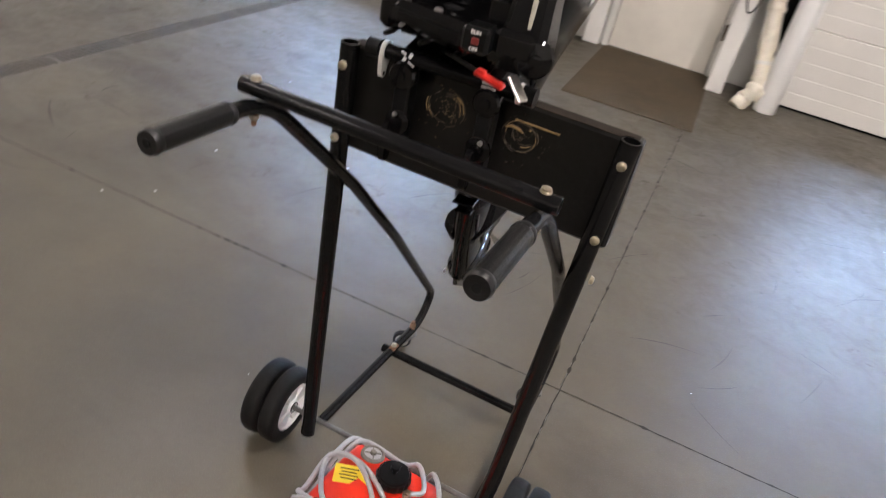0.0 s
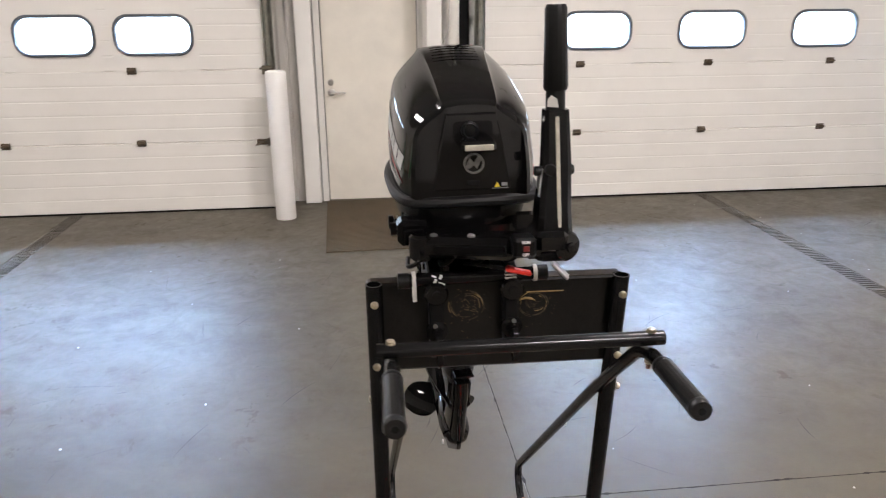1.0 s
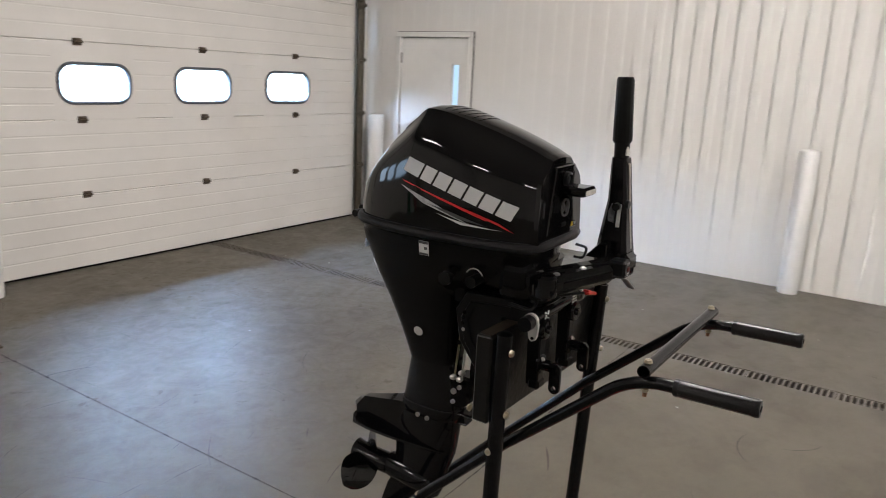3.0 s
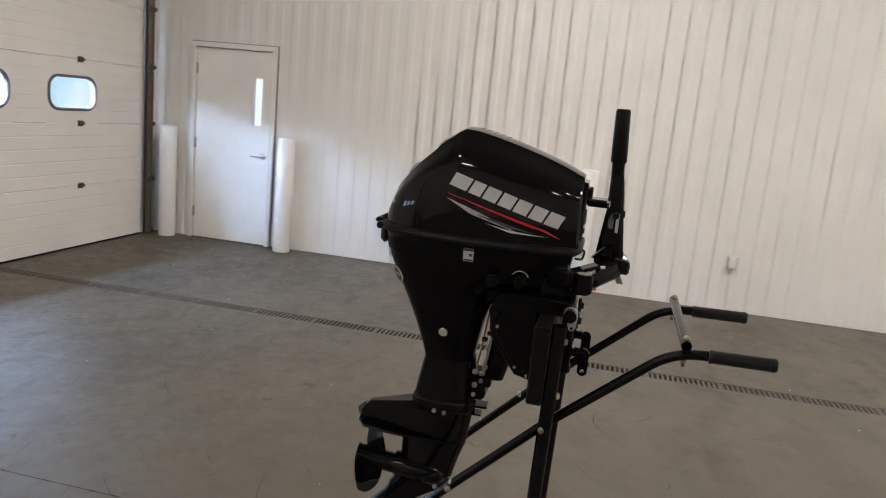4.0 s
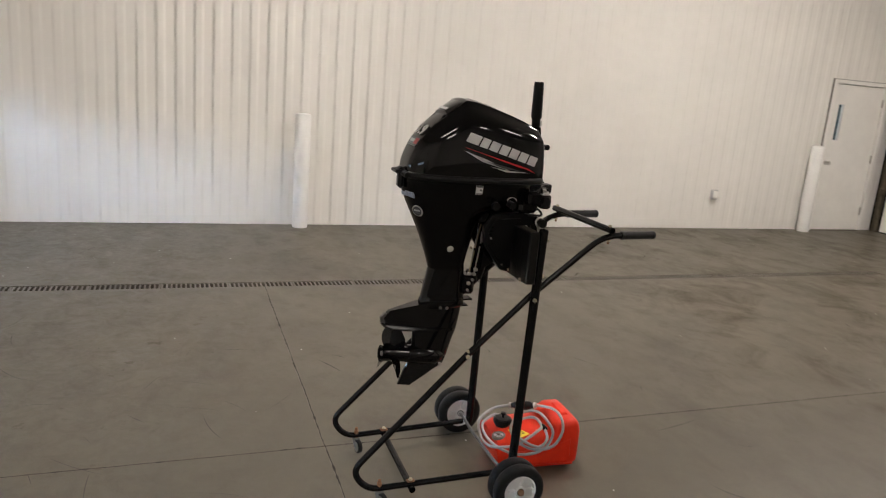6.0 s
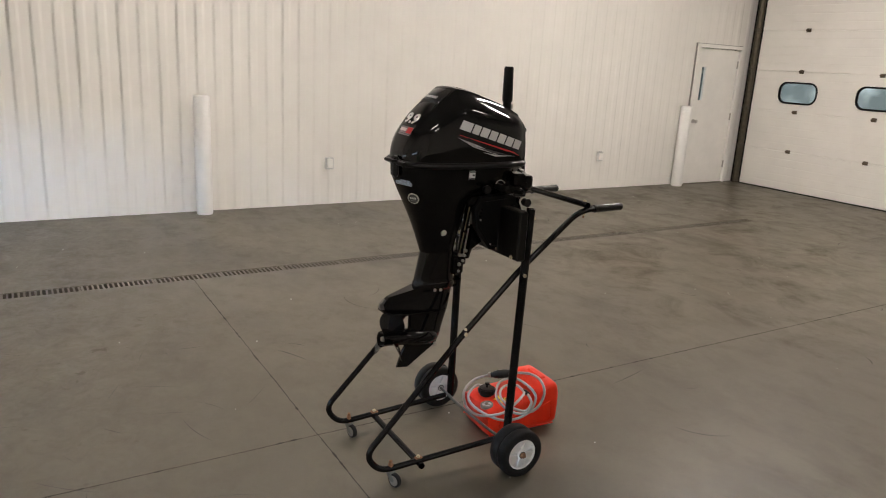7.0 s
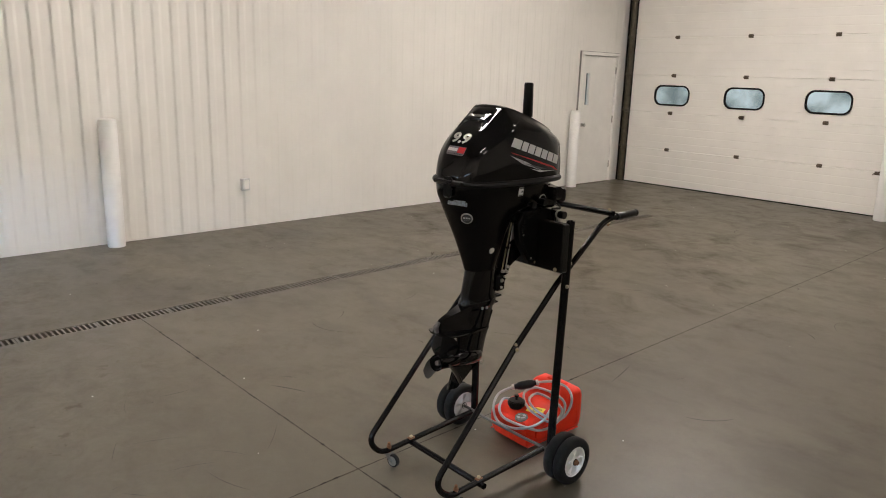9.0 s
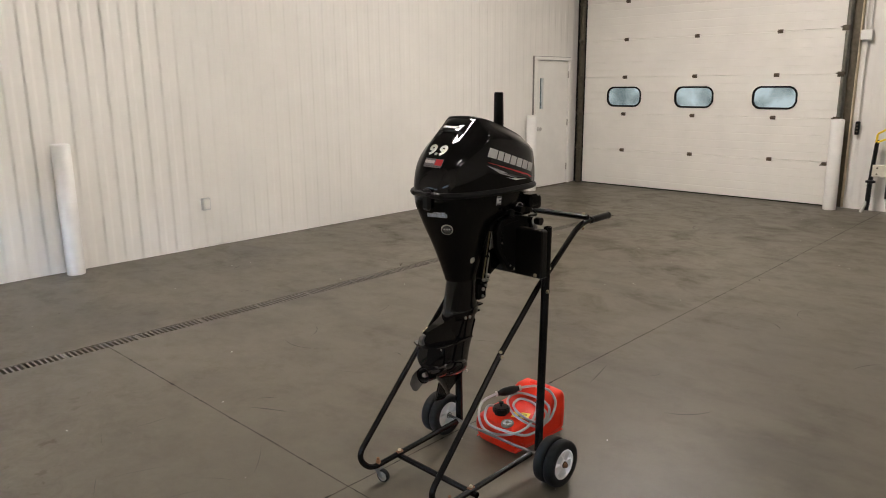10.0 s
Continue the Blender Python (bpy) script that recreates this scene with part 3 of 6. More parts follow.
# ---- walk doors ----
def walk_door(name, m, w, h, label, lite=True, hinge_side=1, knob="lever"):
    """A steel door in its frame: local x along the wall from 0 to w, face at y=0 towards -y, z up."""
    d = thing(name, label, "door", m, kind="structure")
    fw = 0.055
    for a, b, c, dd in ((-fw / 2, h / 2, fw, h), (w + fw / 2, h / 2, fw, h)):
        part("door_frame", box(box(G(), (a, -0.012, b), (c, 0.075, dd), 0.003), (a + (0.016 if a < 0 else -0.016), -0.053, b), (0.02, 0.008, dd), 0.002), PAINT, d)
    part("door_frame", box(box(G(), (w / 2, -0.012, h + fw / 2), (w + 2 * fw, 0.075, fw), 0.003), (w / 2, -0.053, h + 0.012), (w + 0.02, 0.008, 0.02), 0.002), PAINT, d)
    # Grey strips paint the shadow line along the frame's outer edge.
    for cx, cz, sx, sz in ((-fw - 0.004, (h + fw) / 2, 0.008, h + fw), (w + fw + 0.004, (h + fw) / 2, 0.008, h + fw), (w / 2, h + fw + 0.004, w + 2 * fw + 0.016, 0.008)):
        part("caulk_line", box(G(), (cx, -0.004, cz), (sx, 0.05, sz), 0.001), EDGESHADE, d, "grey strip painted as the shadow line round the frame")
    g = G()
    lx = 0.16 if hinge_side > 0 else w - 0.16
    gap = 0.007
    # Black strips behind the leaf's edges paint the shade in its gap.
    for cx, cz, sx, sz in ((0.004, h / 2, 0.04, h), (w - 0.004, h / 2, 0.04, h), (w / 2, h - 0.004, w, 0.04)):
        part("weather_strip", box(G(), (cx, 0.029, cz), (sx, 0.012, sz), 0.002), SEAL, d, "dark strip painted as the shade in the leaf's gap")
    if lite:
        lw, z0, z1 = 0.10, 1.33, 1.84
        box(g, ((gap + lx - lw / 2) / 2, 0.0, h / 2), (lx - lw / 2 - gap, 0.044, h - 0.012))
        box(g, ((lx + lw / 2 + w - gap) / 2, 0.0, h / 2), (w - gap - lx - lw / 2, 0.044, h - 0.012))
        box(g, (lx, 0.0, (0.006 + z0) / 2), (lw, 0.044, z0 - 0.006))
        box(g, (lx, 0.0, (h - 0.007 + z1) / 2), (lw, 0.044, h - 0.007 - z1))
    else:
        box(g, (w / 2, 0.0, h / 2), (w - 2 * gap, 0.044, h - 0.014), 0.003)
    leaf = part("door_leaf", g, PAINT if lite else CREAMDOOR, d, angle=0)
    if lite:
        fr = G()
        for c, s in (((lx - lw / 2 - 0.008, -0.024, (z0 + z1) / 2), (0.016, 0.006, z1 - z0 + 0.03)), ((lx + lw / 2 + 0.008, -0.024, (z0 + z1) / 2), (0.016, 0.006, z1 - z0 + 0.03)),
                     ((lx, -0.024, z0 - 0.008), (lw, 0.006, 0.016)), ((lx, -0.024, z1 + 0.008), (lw, 0.006, 0.016))):
            box(fr, c, s, 0.001)
        part("window_frame", fr, PAINT, leaf)
        pn = part("pane", box(G(), (lx, 0.0, (z0 + z1) / 2), (lw, 0.006, z1 - z0)), GLASS, leaf)
        pn.visible_shadow = False
    hx = w if hinge_side > 0 else 0
    for z in (0.30, 1.08, 1.90):
        g = box(G(), (hx, -0.026, z), (0.035, 0.008, 0.115), 0.002)
        tube(g, [(hx, -0.033, z - 0.058), (hx, -0.033, z + 0.058)], 0.008, 10)
        part("hinge", g, STEEL, leaf, "grey steel butt hinge")
    kx = 0.07 if hinge_side > 0 else w - 0.07
    s = 1 if hinge_side > 0 else -1
    g = lathe(G(), [(0.033, 0), (0.033, 0.008), (0.026, 0.012), (0.012, 0.014), (0.012, 0.05), (0.018, 0.052), (0.018, 0.06), (0.0, 0.062)], 20, Matrix.Translation((kx, -0.022, 1.0)) @ pose(0, 0, 0, 90, 0, 0))
    if knob == "lever":
        tube(g, fillet([(kx, -0.075, 1.0), (kx + 0.05 * s, -0.078, 1.0), (kx + 0.125 * s, -0.07, 0.998)], 0.02), [0.012] * 8 + [0.009], 10)
    else:
        lathe(g, [(0.012, 0.04), (0.026, 0.05), (0.030, 0.062), (0.024, 0.075), (0, 0.078)], 20, Matrix.Translation((kx, -0.022, 1.0)) @ pose(0, 0, 0, 90, 0, 0))
    part("door_handle", g, CHROME, leaf, "satin metal door handle")
    if not lite:
        part("deadbolt", lathe(G(), [(0.028, 0), (0.028, 0.012), (0.02, 0.02), (0, 0.021)], 18, Matrix.Translation((kx, -0.022, 1.09)) @ pose(0, 0, 0, 90, 0, 0)), CHROME, leaf)
    part("threshold", box(G(), (w / 2, -0.02, 0.004), (w, 0.10, 0.008), 0.002), BRONZE, d)
    return d


walk_door("door_4", pose(EX, 3.81, 0, 0, 0, -90), 0.91, 2.13, "closed white steel door with a narrow window beside a bollard", True, -1)
walk_door("door_5", pose(EX, -8.12, 0, 0, 0, -90), 0.94, 2.13, "closed pale steel door with a narrow window near the corner", True, 1, "knob")
walk_door("door_6", pose(-0.855, RECY + 0.04, 0), 0.855, 2.08, "closed scuffed cream-white steel door above a brown mat", False, 1)
dc = thing("door_closer", "silver door closer with a brass arm on the walk door", "door closer", pose(-0.25, RECY + 0.018, 1.99))
part("body", box(G(), (-0.055, -0.028, 0.0), (0.105, 0.05, 0.045), 0.006), CHROME, dc, "silver closer body")
part("arm", box(G(), (0.052, -0.034, -0.006), (0.115, 0.022, 0.020), 0.004), BRASS, dc, "brass arm")
part("bracket", box(G(), (0.02, -0.022, 0.055), (0.045, 0.044, 0.08), 0.004), HINGE, dc, "dark steel bracket")
for nm, x0, x1, y0, y1 in (("trim_post", -1.066, -0.921, 4.43, 4.56), ("trim_post", 0.045, 0.175, 4.10, 4.56)):
    g = box(G(), ((x0 + x1) / 2, (y0 + y1) / 2, CEIL / 2), (x1 - x0, y1 - y0, CEIL - 0.01), 0.006)
    solo(nm, g, PAINT, "white painted steel post beside the walk door", "post", kind="structure")
for z in (0.45, 1.19):
    g = box(G(), (0.038, 4.17, z), (0.014, 0.10, 0.11), 0.003)
    tube(g, [(0.030, 4.115, z - 0.06), (0.030, 4.115, z + 0.06)], 0.012, 10)
    solo("post_hinge", g, HINGE, "dark steel hinge on the white post", "hinge", "post hinges")

# ---- bollards ----
bp = [(0.0, 1.262)]
bol = mesh("bollard", lathe(G(), [(0.083, 0.0), (0.085, 0.006), (0.085, 1.225), (0.079, 1.238), (0.06, 1.246), (0.0, 1.249)], 28, caps=(True, False)), SLEEVE, 40)
for x, y, s, lean in ((-1.205, 3.98, 1, 0), (-5.02, 3.92, 1, 0), (0.515, 4.05, 1, 0.4), (4.90, 4.06, 1.05, 0), (4.90, 2.64, 1.12, 0), (4.92, -0.59, 0.98, 0.3), (4.92, -7.88, 1.0, 0), (0.64, -9.08, 1.0, 0.5)):
    b = solo("bollard", bol, None, "white painted steel bollard standing by the wall", "bollard", "bollards", m=pose(x, y, 0, 0, lean, 0) @ Matrix.Diagonal((s, s, 1.0, 1)))

# ---- pipes and cables by the walk door ----
p = thing("drain_pipe", "white plastic pipe ending in a cream wrapped bend on the floor", "pipe", pose(0.275, 4.24, 0))
part("upper_pipe", tube(G(), [(0.005, 0.0, CEIL - 0.02), (0.005, 0, 0.95)], 0.058, 20), PVC, p, "white plastic pipe")
part("coupling", lathe(G(), [(0.066, 0.93), (0.068, 0.94), (0.068, 0.99), (0.06, 1.0)], 20, pose(0.005, 0, 0)), PVC, p)
wr = []
path = fillet([(0.005, 0, 0.95), (0.03, -0.02, 0.72), (0.10, -0.13, 0.36), (0.135, -0.20, 0.17), (0.06, -0.28, 0.05), (0.03, -0.31, 0.0)], 0.08, 6)
for i, q in enumerate(path):
    wr.append(0.062 + 0.006 * math.sin(i * 1.7) + 0.004 * math.sin(i * 4.1))
part("wrapped_pipe", tube(G(), path, wr, 20), INSUL, p, "cream insulation wrapped and taped")
part("tape_band", tube(G(), [path[12], path[13]], 0.072, 20), PVC, p)
part("foot", tube(G(), [(0.13, -0.20, 0.13), (0.19, -0.23, 0.10)], 0.055, 16), INSUL, p)
c = thing("door_opener_control", "black control box with hanging cable on the white post", "control box", pose(0.155, 4.095, 0))
part("box", box(G(), (0.0, -0.025, 1.285), (0.055, 0.05, 0.13), 0.006), BLACKPL, c)
part("plug", box(G(), (-0.005, -0.02, 1.37), (0.03, 0.03, 0.04), 0.005), BLACKPL, c)
cab = [(0.0, -0.02, 1.39), (0.03, -0.02, 1.45), (0.075, -0.01, 1.55), (0.085, 0.0, 1.9)]
part("cable", tube(G(), fillet(cab, 0.06), 0.006, 8), GREYPL, c, "grey cable")
part("hanging_cable", tube(G(), fillet([(-0.015, -0.02, 1.22), (-0.05, -0.025, 1.0), (-0.065, -0.025, 0.72), (-0.02, -0.03, 0.62), (0.03, -0.03, 0.70), (0.032, -0.03, 0.98), (0.022, -0.02, 1.22)], 0.07), 0.006, 8), BLACKPL, c, "black looped cable")
co = [(0.034 + 0.012 * math.cos(i * 0.9), -0.03 + 0.012 * math.sin(i * 0.9), 1.20 - i * 0.0016) for i in range(170)]
part("coiled_cord", tube(G(), co, 0.003, 5), BLACKPL, c, "black coiled cord")
part("pull_tag", box(G(), (0.055, -0.03, 0.90), (0.03, 0.02, 0.06), 0.004), REDPL, c, "red tag")
g = box(G(), (0.44, 4.26, 1.40), (0.028, 0.02, 0.03), 0.004)
solo("sensor_reflector", g, REDPL, "small red reflector beside the door track", "sensor")

# ---- mat, outlets, switch gear ----
prof = [(2.99, 0.0), (2.99, 0.010)]
for i in range(46):
    y = 3.012 + i * 0.032
    prof += [(y, 0.0105), (y + 0.003, 0.0135), (y + 0.015, 0.0135), (y + 0.018, 0.0105)]
prof += [(4.49, 0.010), (4.49, 0.0)]
g = prism(G(), prof, -0.85, 0.07, "x")
solo("door_mat", g, MATTING, "worn brown floor mat before the walk door", "floor mat", m=pose(0, 0, 0) @ Matrix.Translation((-0.39, 3.74, 0)) @ pose(0, 0, 0, 0, 0, 1.8) @ Matrix.Translation((0.39, -3.74, 0)))


def outlet(y, z):
    o = thing("wall_outlet", "white weatherproof outlet box on the ribbed wall", "outlet", pose(EX - 0.03, y, z), "wall outlets")
    part("backbox", box(G(), (-0.012, 0, 0), (0.05, 0.095, 0.135), 0.006), DECWHITE, o)
    part("cover", box(G(), (-0.045, 0.006, 0.004), (0.03, 0.072, 0.108), 0.01), PAINT, o, "white hinged cover")
    return o


outlet(-2.04, 0.49)
outlet(-6.27, 0.485)
sb = thing("junction_box", "white electrical box with conduits on the ribbed wall", "electrical box", pose(0.47, SY + 0.035, 2.35))
part("body", box(G(), (0, 0.03, 0), (0.14, 0.06, 0.13), 0.006), PAINT, sb)
for dx in (-0.035, 0.03):
    part("conduit", tube(G(), [(dx, 0.02, 0.06), (dx, 0.02, 2.8)], 0.012, 10), PAINT, sb)
part("conduit", tube(G(), [(-0.005, 0.02, -0.06), (-0.005, 0.02, -1.15)], 0.012, 10), PAINT, sb)
sw = thing("door_switch", "black door control switch on the ribbed wall", "switch", pose(0.455, SY + 0.035, 1.12))
part("body", box(G(), (0, 0.025, 0), (0.055, 0.05, 0.18), 0.008), BLACKPL, sw)
for k in (-0.045, 0.0, 0.045):
    part("button", lathe(G(), [(0.010, 0), (0.010, 0.008), (0, 0.01)], 12, Matrix.Translation((0, 0.05, k)) @ pose(0, 0, 0, -90, 0, 0)), HINGE, sw)

# chemical sprayer / lift stand at the far wall, only its edge in view
j = thing("hose_stand", "black tool stand with a yellow handle by the far wall", "tool stand", pose(0.14, SY + 0.20, 0))
part("pole", tube(G(), [(0.06, 0.0, 0.03), (0.055, -0.02, 0.42), (0.03, -0.04, 0.98)], [0.03, 0.03, 0.026], 14), BLACKPL, j)
part("collar", lathe(G(), [(0.034, 0.40), (0.062, 0.405), (0.062, 0.43), (0.034, 0.44)], 20, pose(0.052, -0.02, 0)), BLACKPL, j)
for k in range(8):
    part("coil", lathe(G(), [(0.031, 0), (0.037, 0.008), (0.031, 0.016)], 16, pose(0.056, -0.012, 0.10 + k * 0.036)), BLACKPL, j)
part("foot", tube(G(), [(0.11, 0.06, 0.006), (0.05, -0.02, 0.20)], 0.022, 10), STEEL, j, "grey steel foot")
part("foot", tube(G(), [(-0.22, 0.06, 0.006), (-0.16, -0.02, 0.20)], 0.022, 10), STEEL, j, "grey steel foot")
part("pole", tube(G(), [(-0.16, -0.02, 0.20), (-0.16, -0.02, 1.0)], 0.026, 14), BLACKPL, j)
part("bracket", box(G(), (-0.05, -0.01, 0.57), (0.18, 0.06, 0.16), 0.006), CREAMBOX, j, "cream painted bracket")
for dx, dz in ((0.01, 0.04), (0.01, -0.04)):
    part("bolt", lathe(G(), [(0.012, 0), (0.012, 0.01), (0, 0.011)], 6, Matrix.Translation((-0.03 + dx, 0.02, 0.57 + dz)) @ pose(0, 0, 0, -90, 0, 0)), HINGE, j)
part("handle", tube(G(), fillet([(0.04, -0.03, 0.94), (0.03, 0.0, 1.06), (-0.07, 0.03, 1.12), (-0.16, 0.03, 1.20), (-0.21, 0.02, 1.16), (-0.13, 0.0, 1.02), (0.02, -0.02, 0.95)], 0.03), 0.014, 10), YELLOW, j, "yellow plastic handle")
part("hose", tube(G(), fillet([(-0.18, 0.03, 1.04), (-0.13, 0.08, 0.9), (-0.15, 0.09, 0.62), (-0.25, 0.08, 0.5), (-0.3, 0.0, 0.52)], 0.1), 0.014, 10), BLACKPL, j)

# things by the north wall past the narrow overhead door
gb_ = thing("green_bin", "green plastic bin standing by the narrow overhead door", "bin", pose(-5.04, 4.10, 0))
part("body", prism(G(), rrect(0, 0, 0.34, 0.40, 0.05), 0.0, 0.72, "z", inset=0.012), GREEN, gb_)
part("lid", prism(G(), rrect(0, 0, 0.38, 0.44, 0.06), 0.72, 0.78, "z", inset=0.012), GREEN, gb_)
part("strap", box(G(), (0.172, -0.06, 0.30), (0.02, 0.25, 0.05), 0.004), BLACKPL, gb_)
ex_ = thing("fire_extinguisher", "red fire extinguisher standing on the floor by the wall", "fire extinguisher", pose(-5.56, 4.16, 0))
part("cylinder", lathe(G(), [(0.070, 0.0), (0.078, 0.008), (0.080, 0.02), (0.080, 0.40), (0.066, 0.445), (0.030, 0.465), (0.026, 0.49)], 24), DECRED, ex_, "red steel cylinder")
part("valve", box(lathe(G(), [(0.020, 0.488), (0.020, 0.53), (0.0, 0.531)], 12), (0.03, 0, 0.535), (0.12, 0.022, 0.02), 0.005), BLACKPL, ex_, "black valve and lever")
part("hose", tube(G(), fillet([(-0.02, 0, 0.51), (-0.10, -0.01, 0.48), (-0.105, -0.02, 0.20), (-0.088, -0.02, 0.12)], 0.06), 0.011, 8), BLACKPL, ex_)
cu_ = thing("utility_cabinet", "pale cream steel cabinet on a dark plinth by the wall", "cabinet", pose(-6.10, 4.10, 0))
part("body", box(G(), (0, 0, 0.86), (0.56, 0.42, 1.60), 0.012), CREAMBOX, cu_)
part("plinth", box(G(), (0, 0, 0.03), (0.58, 0.44, 0.06), 0.006), BRONZE, cu_, "dark steel plinth")
dd_ = part("door", box(G(), (0, -0.219, 0.86), (0.52, 0.014, 1.52), 0.004), CREAMBOX, cu_)
part("handle", box(G(), (0.20, -0.232, 0.95), (0.02, 0.014, 0.12), 0.004), HINGE, dd_)

# ---- ceiling lights: compact hanging high bays ----
lg = box(G(), (0, 0, 0.035), (0.54, 1.10, 0.06), 0.008)
prism(lg, [(-0.27, 0.02), (-0.17, 0.10), (0.17, 0.10), (0.27, 0.02)], -0.52, 0.52, "y", inset=0.01)
for k in range(7):
    box(lg, (0, -0.39 + 0.13 * k, 0.118), (0.28, 0.012, 0.045), 0.002)
lb = mesh("housing", lg, PAINT, 30)
tb = mesh("diffuser", box(G(), (0, 0, -0.002), (0.20, 1.02, 0.012), 0.003), LENS, 30)
for x, y, power in ((-3.5, 2.0, 0.26), (1.7, -0.2, 0.96), (-3.5, -4.5, 0.26), (-9.0, 2.0, 0.5), (-9.0, -4.5, 0.5), (1.3, -5.4, 1.42)):
    f = thing("ceiling_light", "white high-bay ceiling light with two glowing panels", "ceiling light", pose(x, y, 4.95), "ceiling lights")
    part("housing", lb, None, f)
    for dx in (-0.125, 0.125):
        t = part("diffuser", tb, None, f, "glowing light panel")
        t.location = (dx, 0, 0)
    for dy in (-0.3, 0.3):
        part("hanger", tube(G(), [(0, dy, 0.10), (0, dy, CEIL - 4.952)], 0.004, 6), STEEL, f)
    area_lamp("ceiling_lamp", pose(x, y, 4.925), 0.50, 1.06, LAMP_W * power, LAMP_C)

# daylight: sky light falling in at the windows of the north doors, pale distance outside
for x, watts in ((-2.995, 1.35), (2.66, 1.75)):
    area_lamp("window_daylight", look((x, DY + 2.5, 3.20), (x, DY, 1.50)), 4.8, 2.6, NORTH_W * watts * 1.9, DAY_C)


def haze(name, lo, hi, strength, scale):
    """An emissive material whose blurred colours stand in for daylit sky and treetops."""
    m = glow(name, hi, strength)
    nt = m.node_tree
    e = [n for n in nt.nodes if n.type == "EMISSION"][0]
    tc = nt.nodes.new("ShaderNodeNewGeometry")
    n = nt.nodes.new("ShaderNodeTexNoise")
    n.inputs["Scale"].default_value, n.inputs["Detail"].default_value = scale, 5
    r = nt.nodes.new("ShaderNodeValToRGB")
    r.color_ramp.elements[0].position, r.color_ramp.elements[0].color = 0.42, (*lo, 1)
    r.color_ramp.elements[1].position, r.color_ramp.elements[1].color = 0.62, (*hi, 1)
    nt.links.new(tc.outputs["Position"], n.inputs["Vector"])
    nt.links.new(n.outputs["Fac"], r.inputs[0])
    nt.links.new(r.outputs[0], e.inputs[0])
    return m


# Flat glowing panels stand in for the daylit view through the windows.
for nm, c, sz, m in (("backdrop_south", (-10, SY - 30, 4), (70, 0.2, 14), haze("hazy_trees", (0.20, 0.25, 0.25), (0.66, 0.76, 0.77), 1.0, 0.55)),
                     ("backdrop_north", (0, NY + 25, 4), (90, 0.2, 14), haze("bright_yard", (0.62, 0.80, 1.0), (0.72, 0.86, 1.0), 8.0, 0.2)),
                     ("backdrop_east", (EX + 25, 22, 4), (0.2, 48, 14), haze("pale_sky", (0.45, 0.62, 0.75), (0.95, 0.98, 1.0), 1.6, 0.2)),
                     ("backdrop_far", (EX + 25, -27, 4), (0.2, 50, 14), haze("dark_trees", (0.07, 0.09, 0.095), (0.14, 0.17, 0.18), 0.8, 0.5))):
    solo(nm, box(G(), c, sz), m, "glowing panel painted as the hazy distance outside the windows", "backdrop", kind="structure", angle=0)


# ---- motor stand ----
stand = thing("motor_stand", "black tubular hand cart on four wheels carrying the outboard motor", "motor cart", pose(-0.2375, -0.675, 0, 0, 0, -1.0))
bolt = mesh("bolt", lathe(G(), [(0.0088, 0), (0.0088, 0.002), (0.0076, 0.003), (0.0076, 0.006), (0.005, 0.0075), (0.0, 0.008)], 12), ZINC, 30)


def put(name, me, parent, m, label=""):
    ob = part(name, me, None, parent, label)
    ob.matrix_basis = m
    return ob


